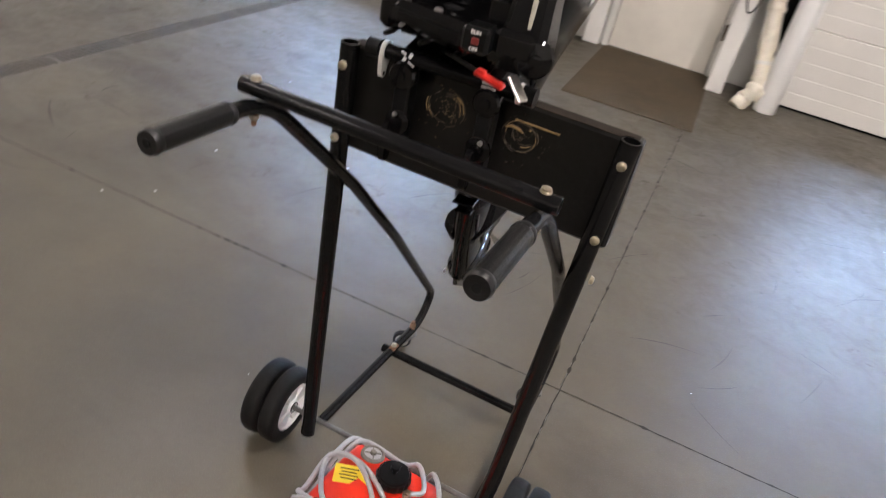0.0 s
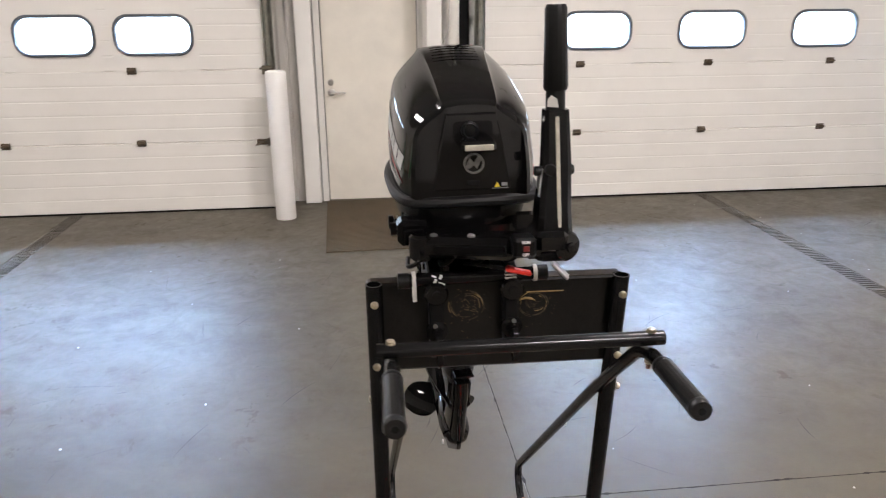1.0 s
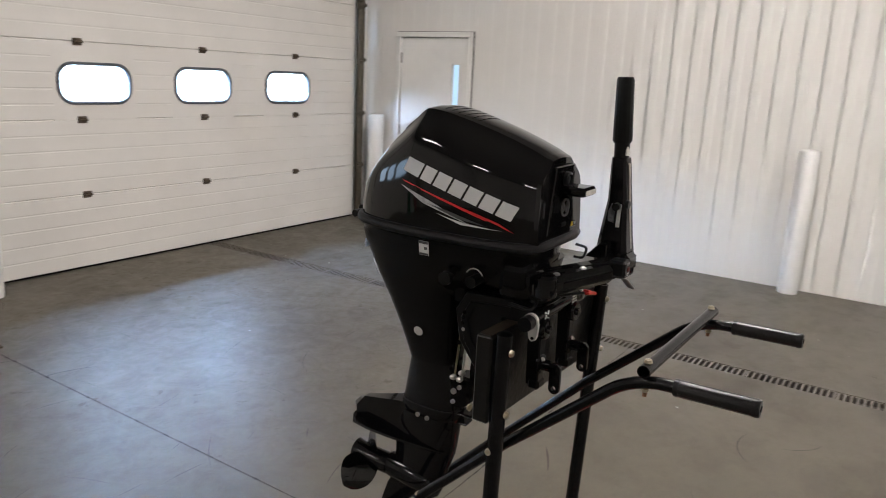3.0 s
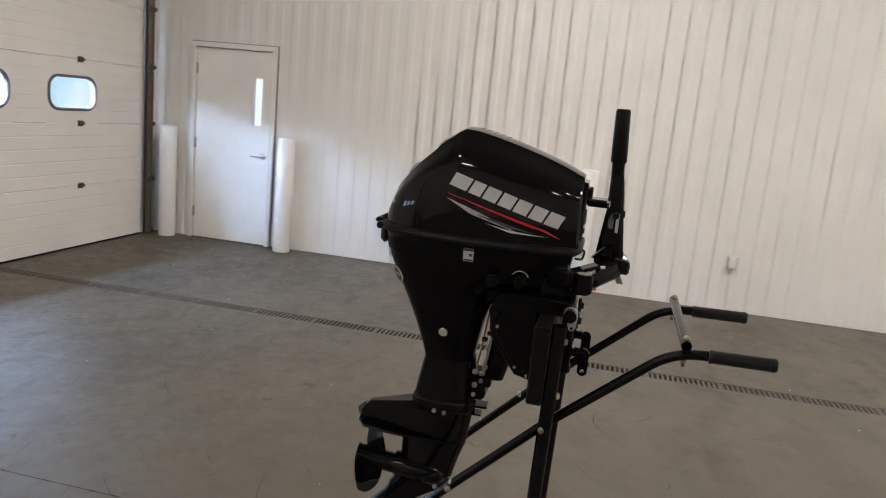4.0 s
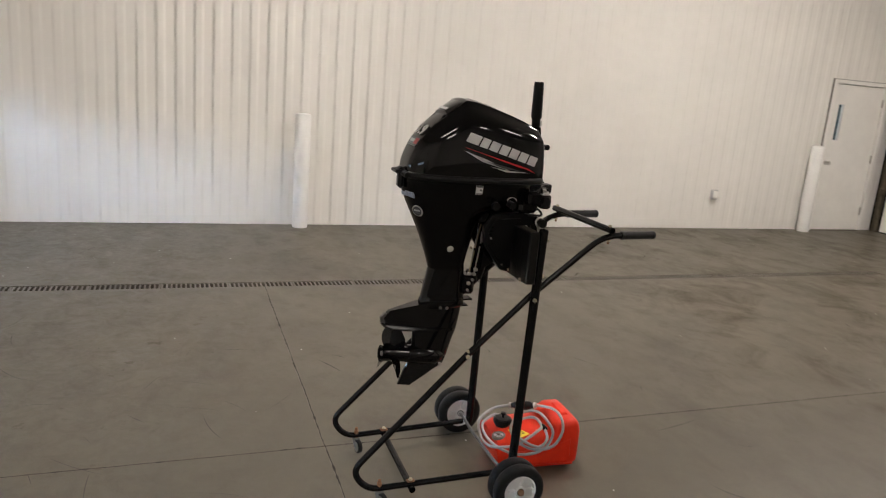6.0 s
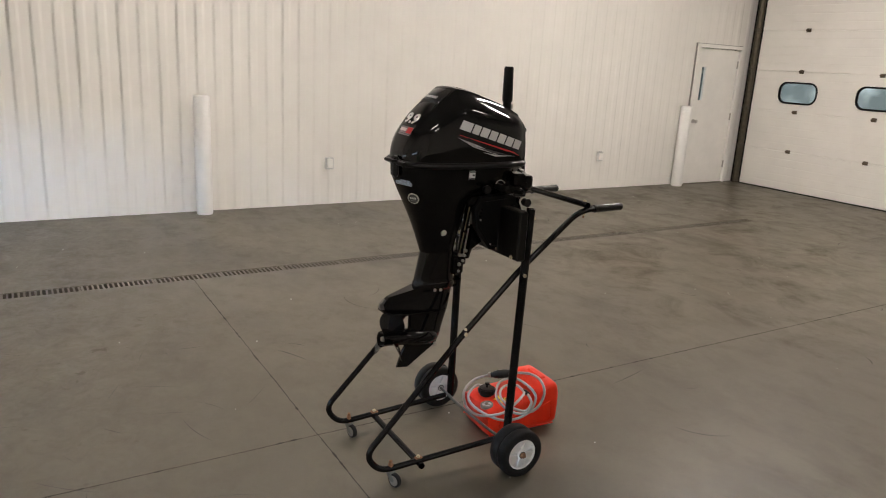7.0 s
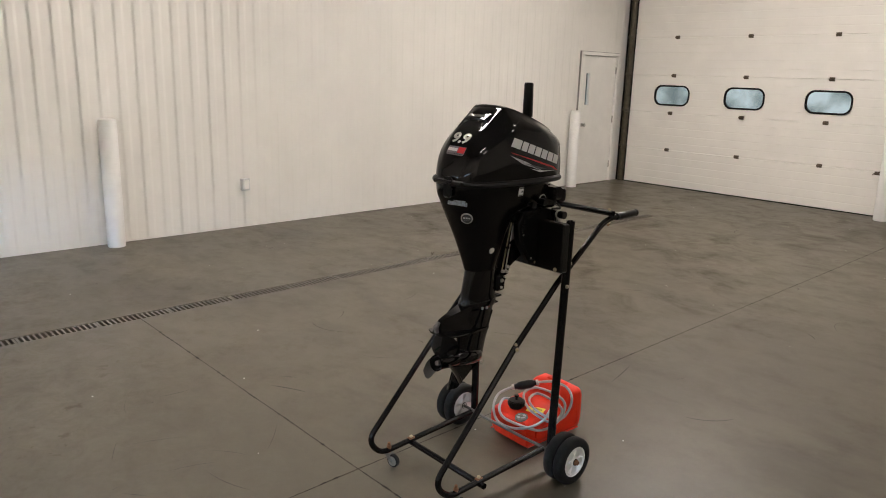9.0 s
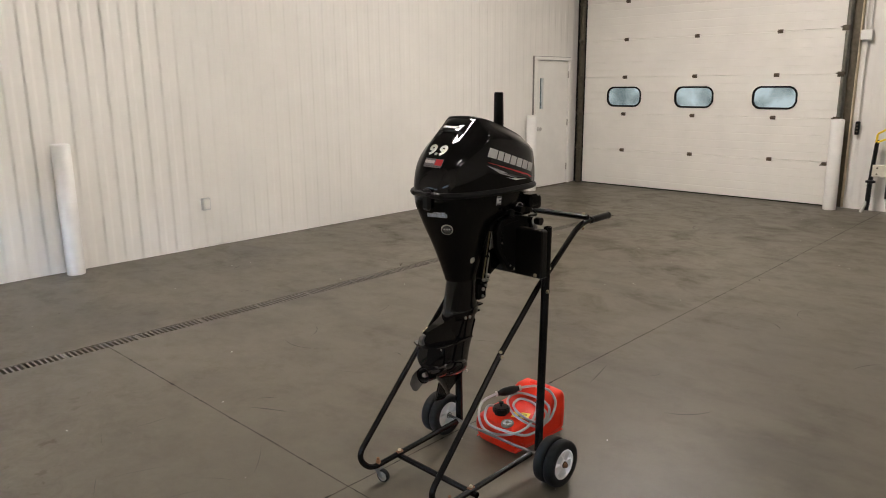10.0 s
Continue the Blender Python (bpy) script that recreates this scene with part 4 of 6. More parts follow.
UPX, AXY = 0.273, 0.034     # uprights' half spacing, axle's place
for s in (-1, 1):
    up = G()
    foot_x = -0.268 if s < 0 else 0.232
    tube(up, [(foot_x, 0.012, 0.085), (s * UPX, -0.014, 1.153)], 0.0185, 20, (True, False))
    tube(up, [(s * UPX, -0.014, 1.153), (s * UPX, -0.012, 1.075)], 0.0150, 20, (False, True))
    rings(up, [[(s * UPX + r * math.cos(a * math.pi / 10), -0.014 + r * math.sin(a * math.pi / 10), 1.153) for a in range(20)] for r in (0.0185, 0.0150)], (False, False))
    part("upright", up, TUBE, stand)
    # one bent tube: handle, brace, floor rail
    top, bot = (0.245, 0.246) if s < 0 else (0.221, 0.204)
    pts = [(s * top, -0.536, 1.130), (s * top, -0.303, 1.125), (s * 0.226, -0.010, 0.867), (s * 0.222, 0.244, 0.618), (s * bot, 0.715, 0.150), (s * bot, 0.58, 0.070), (s * (bot + 0.010), AXY + 0.02, 0.097)]
    p1 = fillet(pts[:3], 0.07)
    p2 = fillet([pts[3], (s * bot, 0.698, 0.160), (s * bot, 0.630, 0.073), pts[6]], 0.11, 9)
    part("side_tube", tube(G(), p1 + [Vector(pts[3])] + p2[1:], 0.0132, 14), TUBE, stand)
    hz = lambda y: 1.125 + (-0.303 - y) * 0.0215       # the handle's line
    at = lambda y: (s * top, y, hz(y))
    gr = tube(G(), [at(-0.386), at(-0.393), at(-0.396)], [0.0175, 0.0185, 0.0170], 30)
    tube(gr, [at(-0.395), at(-0.399), at(-0.526), at(-0.530)], 0.0168, 48, (True, True), None, 16, 0.0008)
    tube(gr, [at(-0.529), at(-0.535), at(-0.539), at(-0.545)], [0.0172, 0.0185, 0.0185, 0.0165], 30)
    gp = part("grip", gr, GRIP, stand, "black ribbed rubber grip")
    part("grip_hole", lathe(G(), [(0.006, 0.0), (0.006, 0.002), (0, 0.002)], 14, Matrix.Translation(at(-0.5445)) @ pose(0, 0, 0, 90, 0, 0)), SEAL, gp)
    for y, z in ((-0.328, 1.163),):
        put("bolt", bolt, stand, pose(s * top, y, z))
        put("bolt", bolt, stand, pose(s * top, y, 1.107, 180))
        part("wing_nut", lathe(G(), [(0.0045, 0), (0.0045, 0.010), (0.0075, 0.011), (0.0075, 0.018), (0.004, 0.020), (0, 0.020)], 6, pose(s * top, y, 1.090)), RUST, stand, "rusty nut and bolt end")
    for y, z in ((-0.0315, 1.112), (-0.0285, 0.963)):
        put("bolt", bolt, stand, pose(s * UPX, y, z, 90))
    put("bolt", bolt, stand, pose(s * (UPX + 0.0135), 0.0, 0.867, 0, 90 * s, 0))
    put("bolt", bolt, stand, pose(s * 0.236, 0.244, 0.618, 0, 90 * s, 0))
    put("bolt", bolt, stand, pose(s * 0.225, 0.237, 0.633, -45, 0, 0))
    put("bolt", bolt, stand, pose(s * 0.270, 0.066, 0.950, -90))
    put("bolt", bolt, stand, pose(s * 0.150, 0.066, 0.960, -90))

# crossbars, board, axle
cb = tube(G(), [(-0.269, -0.328, 1.150), (0.245, -0.328, 1.150)], 0.0135, 16, (False, False))
tube(cb, [(-0.269, -0.328, 1.150), (0.245, -0.328, 1.150)], 0.0112, 16, (False, False))
for x in (-0.269, 0.245):
    rings(cb, [[(x, -0.328 + r * math.cos(a * math.pi / 8), 1.150 + r * math.sin(a * math.pi / 8)) for a in range(16)] for r in (0.0135, 0.0112)], (False, False))
part("handle_crossbar", cb, TUBE, stand)
bd = box(G(), (0, 0.029, 1.038), (0.582, 0.042, 0.212), 0.005)
board_ = part("board", bd, BOARD, stand, "black painted clamping board with worn scuffs")
part("top_edge", box(G(), (0, 0.029, 1.1445), (0.562, 0.034, 0.0012)), BAREEDGE, board_, "weathered bare top edge")
random.seed(11)
for x0, z0, r0, n in ((-0.070, 1.086, 0.036, 15), (-0.064, 1.090, 0.024, 8), (0.082, 1.082, 0.033, 15), (0.088, 1.086, 0.021, 7)):
    for k in range(n):
        a, sp, r = random.uniform(0, 6.28), random.uniform(0.3, 1.2), r0 * random.uniform(0.84, 1.12)
        arc = [(x0 + r * math.cos(a + sp * q / 6), 0.0076, z0 + r * 0.92 * math.sin(a + sp * q / 6)) for q in range(7)]
        w = random.uniform(0.0004, 0.0011)
        part("scuff", tube(G(), arc, [w * 0.4, w, w * 1.2, w, w * 1.2, w, w * 0.4], 5), SCUFFWOOD if k % 4 == 0 else SCUFFDARK, board_, "bare scratched wood" if k % 4 == 0 else "")
for x0, z0 in ((-0.066, 1.084), (0.084, 1.080)):
    wg = G()
    for k in range(90):
        a, r = random.uniform(0, 6.28), abs(random.gauss(0, 0.030))
        x, z, q = x0 + r * math.cos(a), z0 + r * math.sin(a) * 0.9, random.uniform(0.0004, 0.0015)
        box(wg, (0, 0, 0), (q * random.uniform(1, 4), 0.0012, q), 0, Matrix.Translation((x, 0.0077, z)) @ pose(0, 0, 0, 0, random.uniform(-60, 60), 0))
    tagged(part("worn_speckles", wg, SPECKLE, board_), "brown specks of bare wood in worn paint", kind="stuff")
part("scuff", tube(G(), [(0.050, 0.0076, 1.092), (0.062, 0.0076, 1.098), (0.076, 0.0076, 1.096), (0.086, 0.0076, 1.091)], [0.001, 0.003, 0.003, 0.001], 6), SCUFFWOOD, board_, "bare scratched wood")
part("scuff", box(G(), (0.108, 0.0072, 1.112), (0.085, 0.0012, 0.0025)), SCUFFWOOD, board_, "bare scratched wood")
lb_ = tube(G(), [(-0.282, 0.450, 0.071), (0.218, 0.450, 0.071)], 0.0135, 14, (False, True))
tube(lb_, [(-0.282, 0.450, 0.071), (-0.22, 0.450, 0.071)], 0.011, 14, (False, True))
part("floor_crossbar", lb_, TUBE, stand)
for s in (-1, 1):
    part("clip", box(G(), (s * 0.225 - 0.021, 0.450, 0.092), (0.020, 0.034, 0.010), 0.003), RUST, stand, "rusty steel clip")
    put("bolt", bolt, stand, pose(s * 0.225 - 0.021, 0.450, 0.097))
part("axle", tube(G(), fillet([(-0.441, AXY + 0.010, 0.107), (-0.30, AXY + 0.010, 0.106), (-0.17, AXY + 0.016, 0.101), (0.12, AXY + 0.014, 0.101), (0.24, AXY + 0.010, 0.106), (0.377, AXY + 0.010, 0.107)], 0.05, 4), 0.0070, 12), AXLEGREY, stand, "worn grey steel axle rod")

# wheels: tyre and spoked rim
tg = lathe(G(), [(0.060, -0.018), (0.066, -0.0225), (0.084, -0.0225), (0.0925, -0.019), (0.0955, -0.012), (0.096, 0.0), (0.0955, 0.012), (0.0925, 0.019), (0.084, 0.0225), (0.066, 0.0225), (0.060, 0.018), (0.060, -0.018)], 40, pose(0, 0, 0, 0, 90, 0), (False, False))
TY = mesh("tyre", tg, TYRE, 50)
rg = lathe(G(), [(0.061, -0.016), (0.064, -0.019), (0.056, -0.020), (0.053, -0.010), (0.053, 0.010), (0.056, 0.020), (0.064, 0.019), (0.061, 0.016)], 40, pose(0, 0, 0, 0, 90, 0), (False, False))
lathe(rg, [(0.0, -0.020), (0.016, -0.020), (0.020, -0.016), (0.020, 0.016), (0.016, 0.020), (0.0, 0.020)], 24, pose(0, 0, 0, 0, 90, 0), (False, False))
for k in range(5):
    a = 2 * math.pi * k / 5 + 0.3
    for e in (-0.13, 0.13):
        m = pose(0, 0, 0, math.degrees(a + e * 0.9), 0, 0)
        prism(rg, [(-0.009, 0.016), (0.009, 0.016), (0.014, 0.056), (-0.014, 0.056)], -0.015, 0.015, "x", m)
lathe(rg, [(0.018, -0.002), (0.055, -0.002), (0.055, 0.002), (0.018, 0.002)], 40, pose(0, 0, 0, 0, 90, 0), (False, False))
RM = mesh("rim", rg, RIM, 35)
NUT = mesh("axle_nut", lathe(G(), [(0.013, 0), (0.013, 0.006), (0.009, 0.008), (0.009, 0.014), (0, 0.015)], 6), RUST, 30)
wheel_core = mesh("wheel", lathe(G(), [(0.011, -0.0225), (0.014, -0.0225), (0.014, 0.0225), (0.011, 0.0225)], 18, pose(0, 0, 0, 0, 90, 0), (False, False)), BLACKPL, 40)
for s in (-1, 1):
    for k, x in enumerate((0.360, 0.415) if s < 0 else (0.296, 0.351)):
        w = put("wheel", wheel_core, stand, pose(s * x, AXY + 0.010, 0.107, 37 * k + 20 * s, 0, 0) @ Matrix.Diagonal((1.06, 1.115, 1.115, 1)), "solid black tyre on a white spoked rim")
        put("tyre", TY, w, Matrix.Identity(4))
        put("rim", RM, w, Matrix.Identity(4), "white plastic spoked rim")
        if k:
            put("axle_nut", NUT, w, pose(s * 0.020, 0, 0, 0, 90 * s, 0), "rusty axle nut")
# casters
for s, turn in ((-1, 112), (1, 104)):
    c = G()
    box(c, (0, 0, 0.062), (0.030, 0.036, 0.006), 0.002)
    for e in (-1, 1):
        prism(c, [(-0.014, 0.060), (0.014, 0.060), (0.032, 0.036), (0.027, 0.026), (0.014, 0.028)], e * 0.014 - 0.0012, e * 0.014 + 0.0012, "x")
    fork = put("caster", mesh("caster", c, AXLEGREY, 30), stand, pose(s * 0.225 - 0.021, 0.580, 0.0, 0, 0, turn), "small swivel caster")
    part("caster_wheel", lathe(G(), [(0.0, -0.008), (0.018, -0.008), (0.020, -0.010), (0.026, -0.010), (0.0303, -0.007), (0.0303, 0.007), (0.026, 0.010), (0.020, 0.010), (0.018, 0.008), (0, 0.008)], 24, Matrix.Translation((0, 0.026, 0.0305)) @ pose(0, 0, 0, 0, 90, 0)), TYRE, fork, "dark rubber caster wheel")
    for e in (-1, 1):
        part("wheel_cap", lathe(G(), [(0.0, 0.0112), (0.021, 0.0112), (0.0235, 0.0095), (0.0, 0.0095)], 20, Matrix.Translation((0, 0.026, 0.0305)) @ pose(0, 0, 0, 0, 90 * e, 0), (False, False)), CASTER, fork, "cream wheel hub")
    part("stem_nut", lathe(G(), [(0.011, 0.060), (0.011, 0.098), (0.007, 0.102), (0.007, 0.112), (0.0, 0.113)], 6), RUST, fork, "rusty stem nut")


# ---- outboard motor; local y points to its propeller ----
motor = thing("outboard_motor", "glossy black outboard motor with red stripes on the cart", "outboard motor", pose(-0.303, -0.449, 1.425, 0, -1.1, 0.0) @ Matrix.Translation((0, 0, -1.45)))


def spline(keys, n):
    """Catmull-Rom through rows of numbers, n steps a span."""
    k = np.array(keys, float)
    out = []
    for i in range(len(k) - 1):
        p0, p1, p2, p3 = k[max(i - 1, 0)], k[i], k[i + 1], k[min(i + 2, len(k) - 1)]
        for t in np.linspace(0, 1, n, endpoint=False):
            out.append(0.5 * (2 * p1 + (p2 - p0) * t + (2 * p0 - 5 * p1 + 4 * p2 - p3) * t * t + (3 * p1 - p0 - 3 * p2 + p3) * t ** 3))
    out.append(k[-1])
    return np.array(out)


# stations along the hood: y, roof height, half width at the seam, half width of the roof, shoulder drop
COWL = [(0.297, 1.385, 0.050, 0.028, 0.30), (0.290, 1.417, 0.072, 0.043, 0.32), (0.270, 1.465, 0.098, 0.055, 0.34), (0.240, 1.511, 0.119, 0.064, 0.36), (0.200, 1.555, 0.135, 0.070, 0.37),
        (0.145, 1.602, 0.147, 0.073, 0.38), (0.095, 1.645, 0.153, 0.075, 0.38), (0.075, 1.651, 0.155, 0.076, 0.38), (0.030, 1.645, 0.157, 0.073, 0.37), (-0.040, 1.627, 0.156, 0.067, 0.36),
        (-0.110, 1.606, 0.153, 0.063, 0.35), (-0.165, 1.587, 0.147, 0.060, 0.34), (-0.205, 1.571, 0.139, 0.058, 0.33), (-0.230, 1.559, 0.129, 0.056, 0.33)]
SEAM = 1.368


def cowl_half(st):
    y, zr, w, r, drop = st
    h = zr - SEAM
    ctrl = [(w, SEAM), (w * 1.0, SEAM + 0.25 * h), (w * 0.965, SEAM + 0.50 * h), (w * 0.86 + r * 0.04, SEAM + 0.76 * h), (r * 1.10 + 0.004, zr - 0.05 * h), (r, zr)]
    c = spline(ctrl, 4)
    top = [(r * f, zr + 0.006 * (1 - f * f) * min(1, h / 0.2)) for f in (0.75, 0.5, 0.25)]
    return [(x, z) for x, z in c] + top


def cowl_ring(st):
    half = cowl_half(st)
    y = st[0]
    right = [(x, y, z) for x, z in half]
    left = [(-x, y, z) for x, z in half][::-1]
    zr = st[1] + 0.006 * min(1, (st[1] - SEAM) / 0.2)
    return right + [(0, y, zr)] + left


st = spline(COWL, 3)
cr = [cowl_ring(s) for s in st]
# front: bevelled edge, then a slightly hollow face
front = []
for dy, f, dz in ((-0.010, 0.965, 0.004), (-0.017, 0.90, 0.010)):
    y0 = COWL[-1][0]
    front.append([(x * f, y0 + dy - 0.006 * (1 - (z - SEAM) / 0.18), SEAM + (z - SEAM) * (1 - dz * 4)) for x, _, z in cr[-1]])
g = rings(G(), cr + front, (True, True), True)
cowl = part("cowl", g, GLOSS, motor, "glossy black engine hood with faceted shoulders", angle=24)

# surface finder for the films on the hood: sideways and rearward rays
bmc = bmesh.new()
bmc.from_mesh(cowl.data)
bmesh.ops.triangulate(bmc, faces=bmc.faces)
TRI = np.array([[v.co[:] for v in f.verts] for f in bmc.faces])
bmc.free()


def hit(o, d):
    """The first point of the hood along a ray."""
    o, d = np.array(o, float), np.array(d, float)
    e1, e2 = TRI[:, 1] - TRI[:, 0], TRI[:, 2] - TRI[:, 0]
    p = np.cross(d, e2)
    det = (e1 * p).sum(1)
    ok = np.abs(det) > 1e-12
    inv = np.where(ok, 1 / np.where(ok, det, 1), 0)
    tv = o - TRI[:, 0]
    u = (tv * p).sum(1) * inv
    q = np.cross(tv, e1)
    v = (q * d).sum(1) * inv
    t = (e2 * q).sum(1) * inv
    good = ok & (u >= -1e-6) & (v >= -1e-6) & (u + v <= 1 + 1e-6) & (t > 0)
    return o + d * t[good].min() if good.any() else None


def film(name, quad, material, parent, side, label="", nu=10, nv=3, lift=0.0012):
    """A thin decal laid on the hood. quad: four corners in (y, z) for the sides, in (x, z) for the rear and front."""
    q = [np.array(c, float) for c in quad]
    rows = []
    for j in range(nv + 1):
        b = j / nv
        row = []
        for i in range(nu + 1):
            a = i / nu
            c = (q[0] * (1 - a) + q[1] * a) * (1 - b) + (q[3] * (1 - a) + q[2] * a) * b
            if side in (-1, 1):
                h = hit((side * 0.5, c[0], c[1]), (-side, 0, 0))
                row.append((h[0] + side * lift, h[1], h[2]) if h is not None else (side * 0.17, c[0], c[1]))
            elif side == "rear":
                h = hit((c[0], 0.6, c[1]), (0, -1, 0))
                row.append((h[0], h[1] + lift, h[2] + lift * 0.6) if h is not None else (c[0], 0.25, c[1]))
            else:
                h = hit((c[0], -0.6, c[1]), (0, 1, 0))
                row.append((h[0], h[1] - lift, h[2]) if h is not None else (c[0], -0.24, c[1]))
        rows.append(row)
    g = G()
    rings(g, rows, (False, False), False)
    return part(name, g, material, parent, label, angle=60)


def side_pt(a, b):
    """Decal frame: a along the name band from its rear end to its front end, b from its top edge down."""
    return np.array((0.085, 1.541)) + np.array((-0.312, -0.091)) * a + np.array((0.019, -0.037)) * b


for side in (-1, 1):
    a0 = 0.0
    for wd in (0.172, 0.122, 0.136, 0.134, 0.134, 0.136, 0.140):       # plain slanted blocks in place of the maker's name
        film("name_block", [side_pt(a0, 0.05), side_pt(a0 + wd - 0.018, 0.05), side_pt(a0 + wd - 0.018, 0.95), side_pt(a0, 0.95)], DECWHITE, cowl, side, "white slanted block on the hood", 3, 2)
        a0 += wd
    film("grey_stripe", [(0.108, 1.4710), (0.035, 1.4330), (-0.093, 1.3990), (0.015, 1.4410)], SILVER, cowl, side, "silver fading stripe", 8, 3)
    film("dark_stripe", [(0.022, 1.4350), (-0.060, 1.4090), (-0.140, 1.4000), (-0.035, 1.4245)], DECDARK, cowl, side, "charcoal stripe", 8, 2, 0.0016)
    film("white_stripe", [(-0.003, 1.4150), (-0.072, 1.3955), (-0.178, 1.3945), (-0.072, 1.4010)], DECWHITE, cowl, side, "thin white stripe", 10, 2, 0.0018)
    film("red_stripe", [(0.104, 1.4835), (0.098, 1.4795), (-0.206, 1.3925), (-0.168, 1.4120)], DECRED, cowl, side, "red stripe", 12, 3, 0.002)

# low ridges across the top of the hood
for k in range(6):
    y = 0.050 - 0.019 * k
    line_ = [hit((x, y, 2.0), (0, 0, -1)) for x in (-0.052, -0.030, 0.0, 0.030, 0.052)]
    if all(p is not None for p in line_):
        part("top_ridge", tube(G(), [(p[0], p[1], p[2] + 0.0004) for p in line_], [0.0004, 0.0010, 0.0010, 0.0010, 0.0004], 6), SATIN, cowl)

# rear face: cap, air scoop, power figures
rr = []
for y, z, hw, th in ((0.082, 1.649, 0.066, 0.000), (0.100, 1.643, 0.069, 0.005), (0.130, 1.616, 0.070, 0.010), (0.152, 1.597, 0.070, 0.013), (0.158, 1.590, 0.068, 0.006)):
    rr.append([(-hw, y - 0.004, z - 0.016), (-hw * 0.96, y + th * 0.5, z + th * 0.3 - 0.003), (-hw * 0.6, y + th * 0.7, z + th * 0.6), (0, y + th * 0.75, z + th * 0.7), (hw * 0.6, y + th * 0.7, z + th * 0.6), (hw * 0.96, y + th * 0.5, z + th * 0.3 - 0.003), (hw, y - 0.004, z - 0.016)])
cap_ = part("scoop_cap", rings(G(), rr), GLOSS, cowl, "glossy black cap above the air scoop", angle=40)
part("air_scoop", prism(G(), [(0.140, 1.600), (0.163, 1.591), (0.186, 1.569), (0.196, 1.556), (0.16, 1.55), (0.13, 1.58)], -0.062, 0.062, "x"), SEAL, cowl, "dark air scoop opening")
for k in range(7):
    x0 = 0.040 - k * 0.0126
    part("name_block", box(G(), (x0, 0, 0), (0.0092, 0.0012, 0.013), 0, Matrix.Translation((0, 0.1502, 1.6153)) @ pose(0, 0, 0, 55, 0, 0)), DECWHITE, cap_, "white block on the cap")


def text_mesh(body, size, extrude=0.0004, shear=0.0):
    cu = bpy.data.curves.new("lettering", "FONT")
    cu.body, cu.size, cu.extrude, cu.align_x, cu.align_y, cu.shear = body, size, extrude, "CENTER", "CENTER", shear
    cu.offset = size * 0.04
    ob = bpy.data.objects.new("lettering", cu)
    scene.collection.objects.link(ob)
    me = bpy.data.meshes.new_from_object(ob.evaluated_get(bpy.context.evaluated_depsgraph_get()))
    bpy.data.objects.remove(ob)
    bpy.data.curves.remove(cu)
    return me


nm = text_mesh("9.9", 0.062, 0.0005, 0.0)
bmt = bmesh.new()
bmt.from_mesh(nm)
bmesh.ops.triangulate(bmt, faces=bmt.faces)
for _ in range(3):
    bmesh.ops.subdivide_edges(bmt, edges=[e for e in bmt.edges if e.calc_length() > 0.004], cuts=1)
bmesh.ops.triangulate(bmt, faces=bmt.faces)
bmt.to_mesh(nm)
bmt.free()
for v in nm.vertices:
    x, z = -v.co.x * 1.22 - 0.004, v.co.y * 0.78
    h = hit((x, 0.6, 1.524 + z), (0, -1, 0))
    if h is not None:
        v.co = (x, h[1] + 0.0045 + v.co.z, 1.524 + z + 0.004)
nm.materials.append(DECWHITE)
part("power_figures", nm, None, cowl, "white figures 9.9")
film("rear_band", [(0.042, 1.470), (-0.054, 1.470), (-0.054, 1.497), (0.042, 1.497)], DECGREY, cowl, "rear", "silver band with unreadable small print", 8, 2)
film("rear_red", [(-0.016, 1.473), (-0.052, 1.473), (-0.052, 1.495), (-0.016, 1.495)], DECRED, cowl, "rear", "red block", 4, 2, 0.002)
film("rear_line", [(0.040, 1.479), (-0.012, 1.479), (-0.012, 1.490), (0.040, 1.490)], DECWHITE, cowl, "rear", "", 6, 1, 0.002)
film("rear_line", [(0.040, 1.464), (-0.052, 1.464), (-0.052, 1.469), (0.040, 1.469)], DECGREY, cowl, "rear", "", 8, 1, 0.002)

# front face: recess, lamp, pull handle, round badge, warning label
fy = -0.2545
part("front_panel", prism(G(), [(-0.050, 1.540), (0.050, 1.540), (0.066, 1.47), (0.080, 1.385), (-0.080, 1.385), (-0.066, 1.47)], fy + 0.012, fy - 0.004, "y", inset=0.003), GLOSS, cowl, "black front panel")
part("front_recess", prism(G(), rrect(0.003, 1.506, 0.080, 0.038, 0.008), fy - 0.004, fy - 0.006, "y"), SATIN, cowl)
part("lamp_socket", lathe(G(), [(0.018, 0), (0.018, 0.010), (0.014, 0.012), (0.012, 0.006), (0.0, 0.008)], 22, Matrix.Translation((-0.004, fy - 0.005, 1.508)) @ pose(0, 0, 0, 90, 0, 0)), BLACKPL, cowl, "round key socket")
ph = part("pull_handle", box(G(), (0.006, fy - 0.034, 1.484), (0.068, 0.060, 0.021), 0.005), GLOSS, cowl, "starter pull handle with a pale face")
part("handle_face", box(G(), (0.006, fy - 0.065, 1.483), (0.057, 0.003, 0.0115), 0.002), PALESTRIP, ph, "pale grey handle face")
ring_ = lathe(G(), [(0.0175, 0), (0.0175, 0.003), (0.0215, 0.003), (0.0215, 0)], 30, Matrix.Translation((0.004, fy - 0.004, 1.440)) @ pose(0, 0, 0, 90, 0, 0), (False, False))
part("round_badge", ring_, CHROMEFILM, cowl, "round grey badge ring")
part("badge_mark", prism(G(), [(-0.014, 1.430), (-0.004, 1.452), (0.004, 1.442), (0.012, 1.454), (0.022, 1.452), (0.010, 1.428), (0.004, 1.436), (-0.006, 1.430)], fy - 0.004, fy - 0.0062, "y"), CHROMEFILM, cowl)
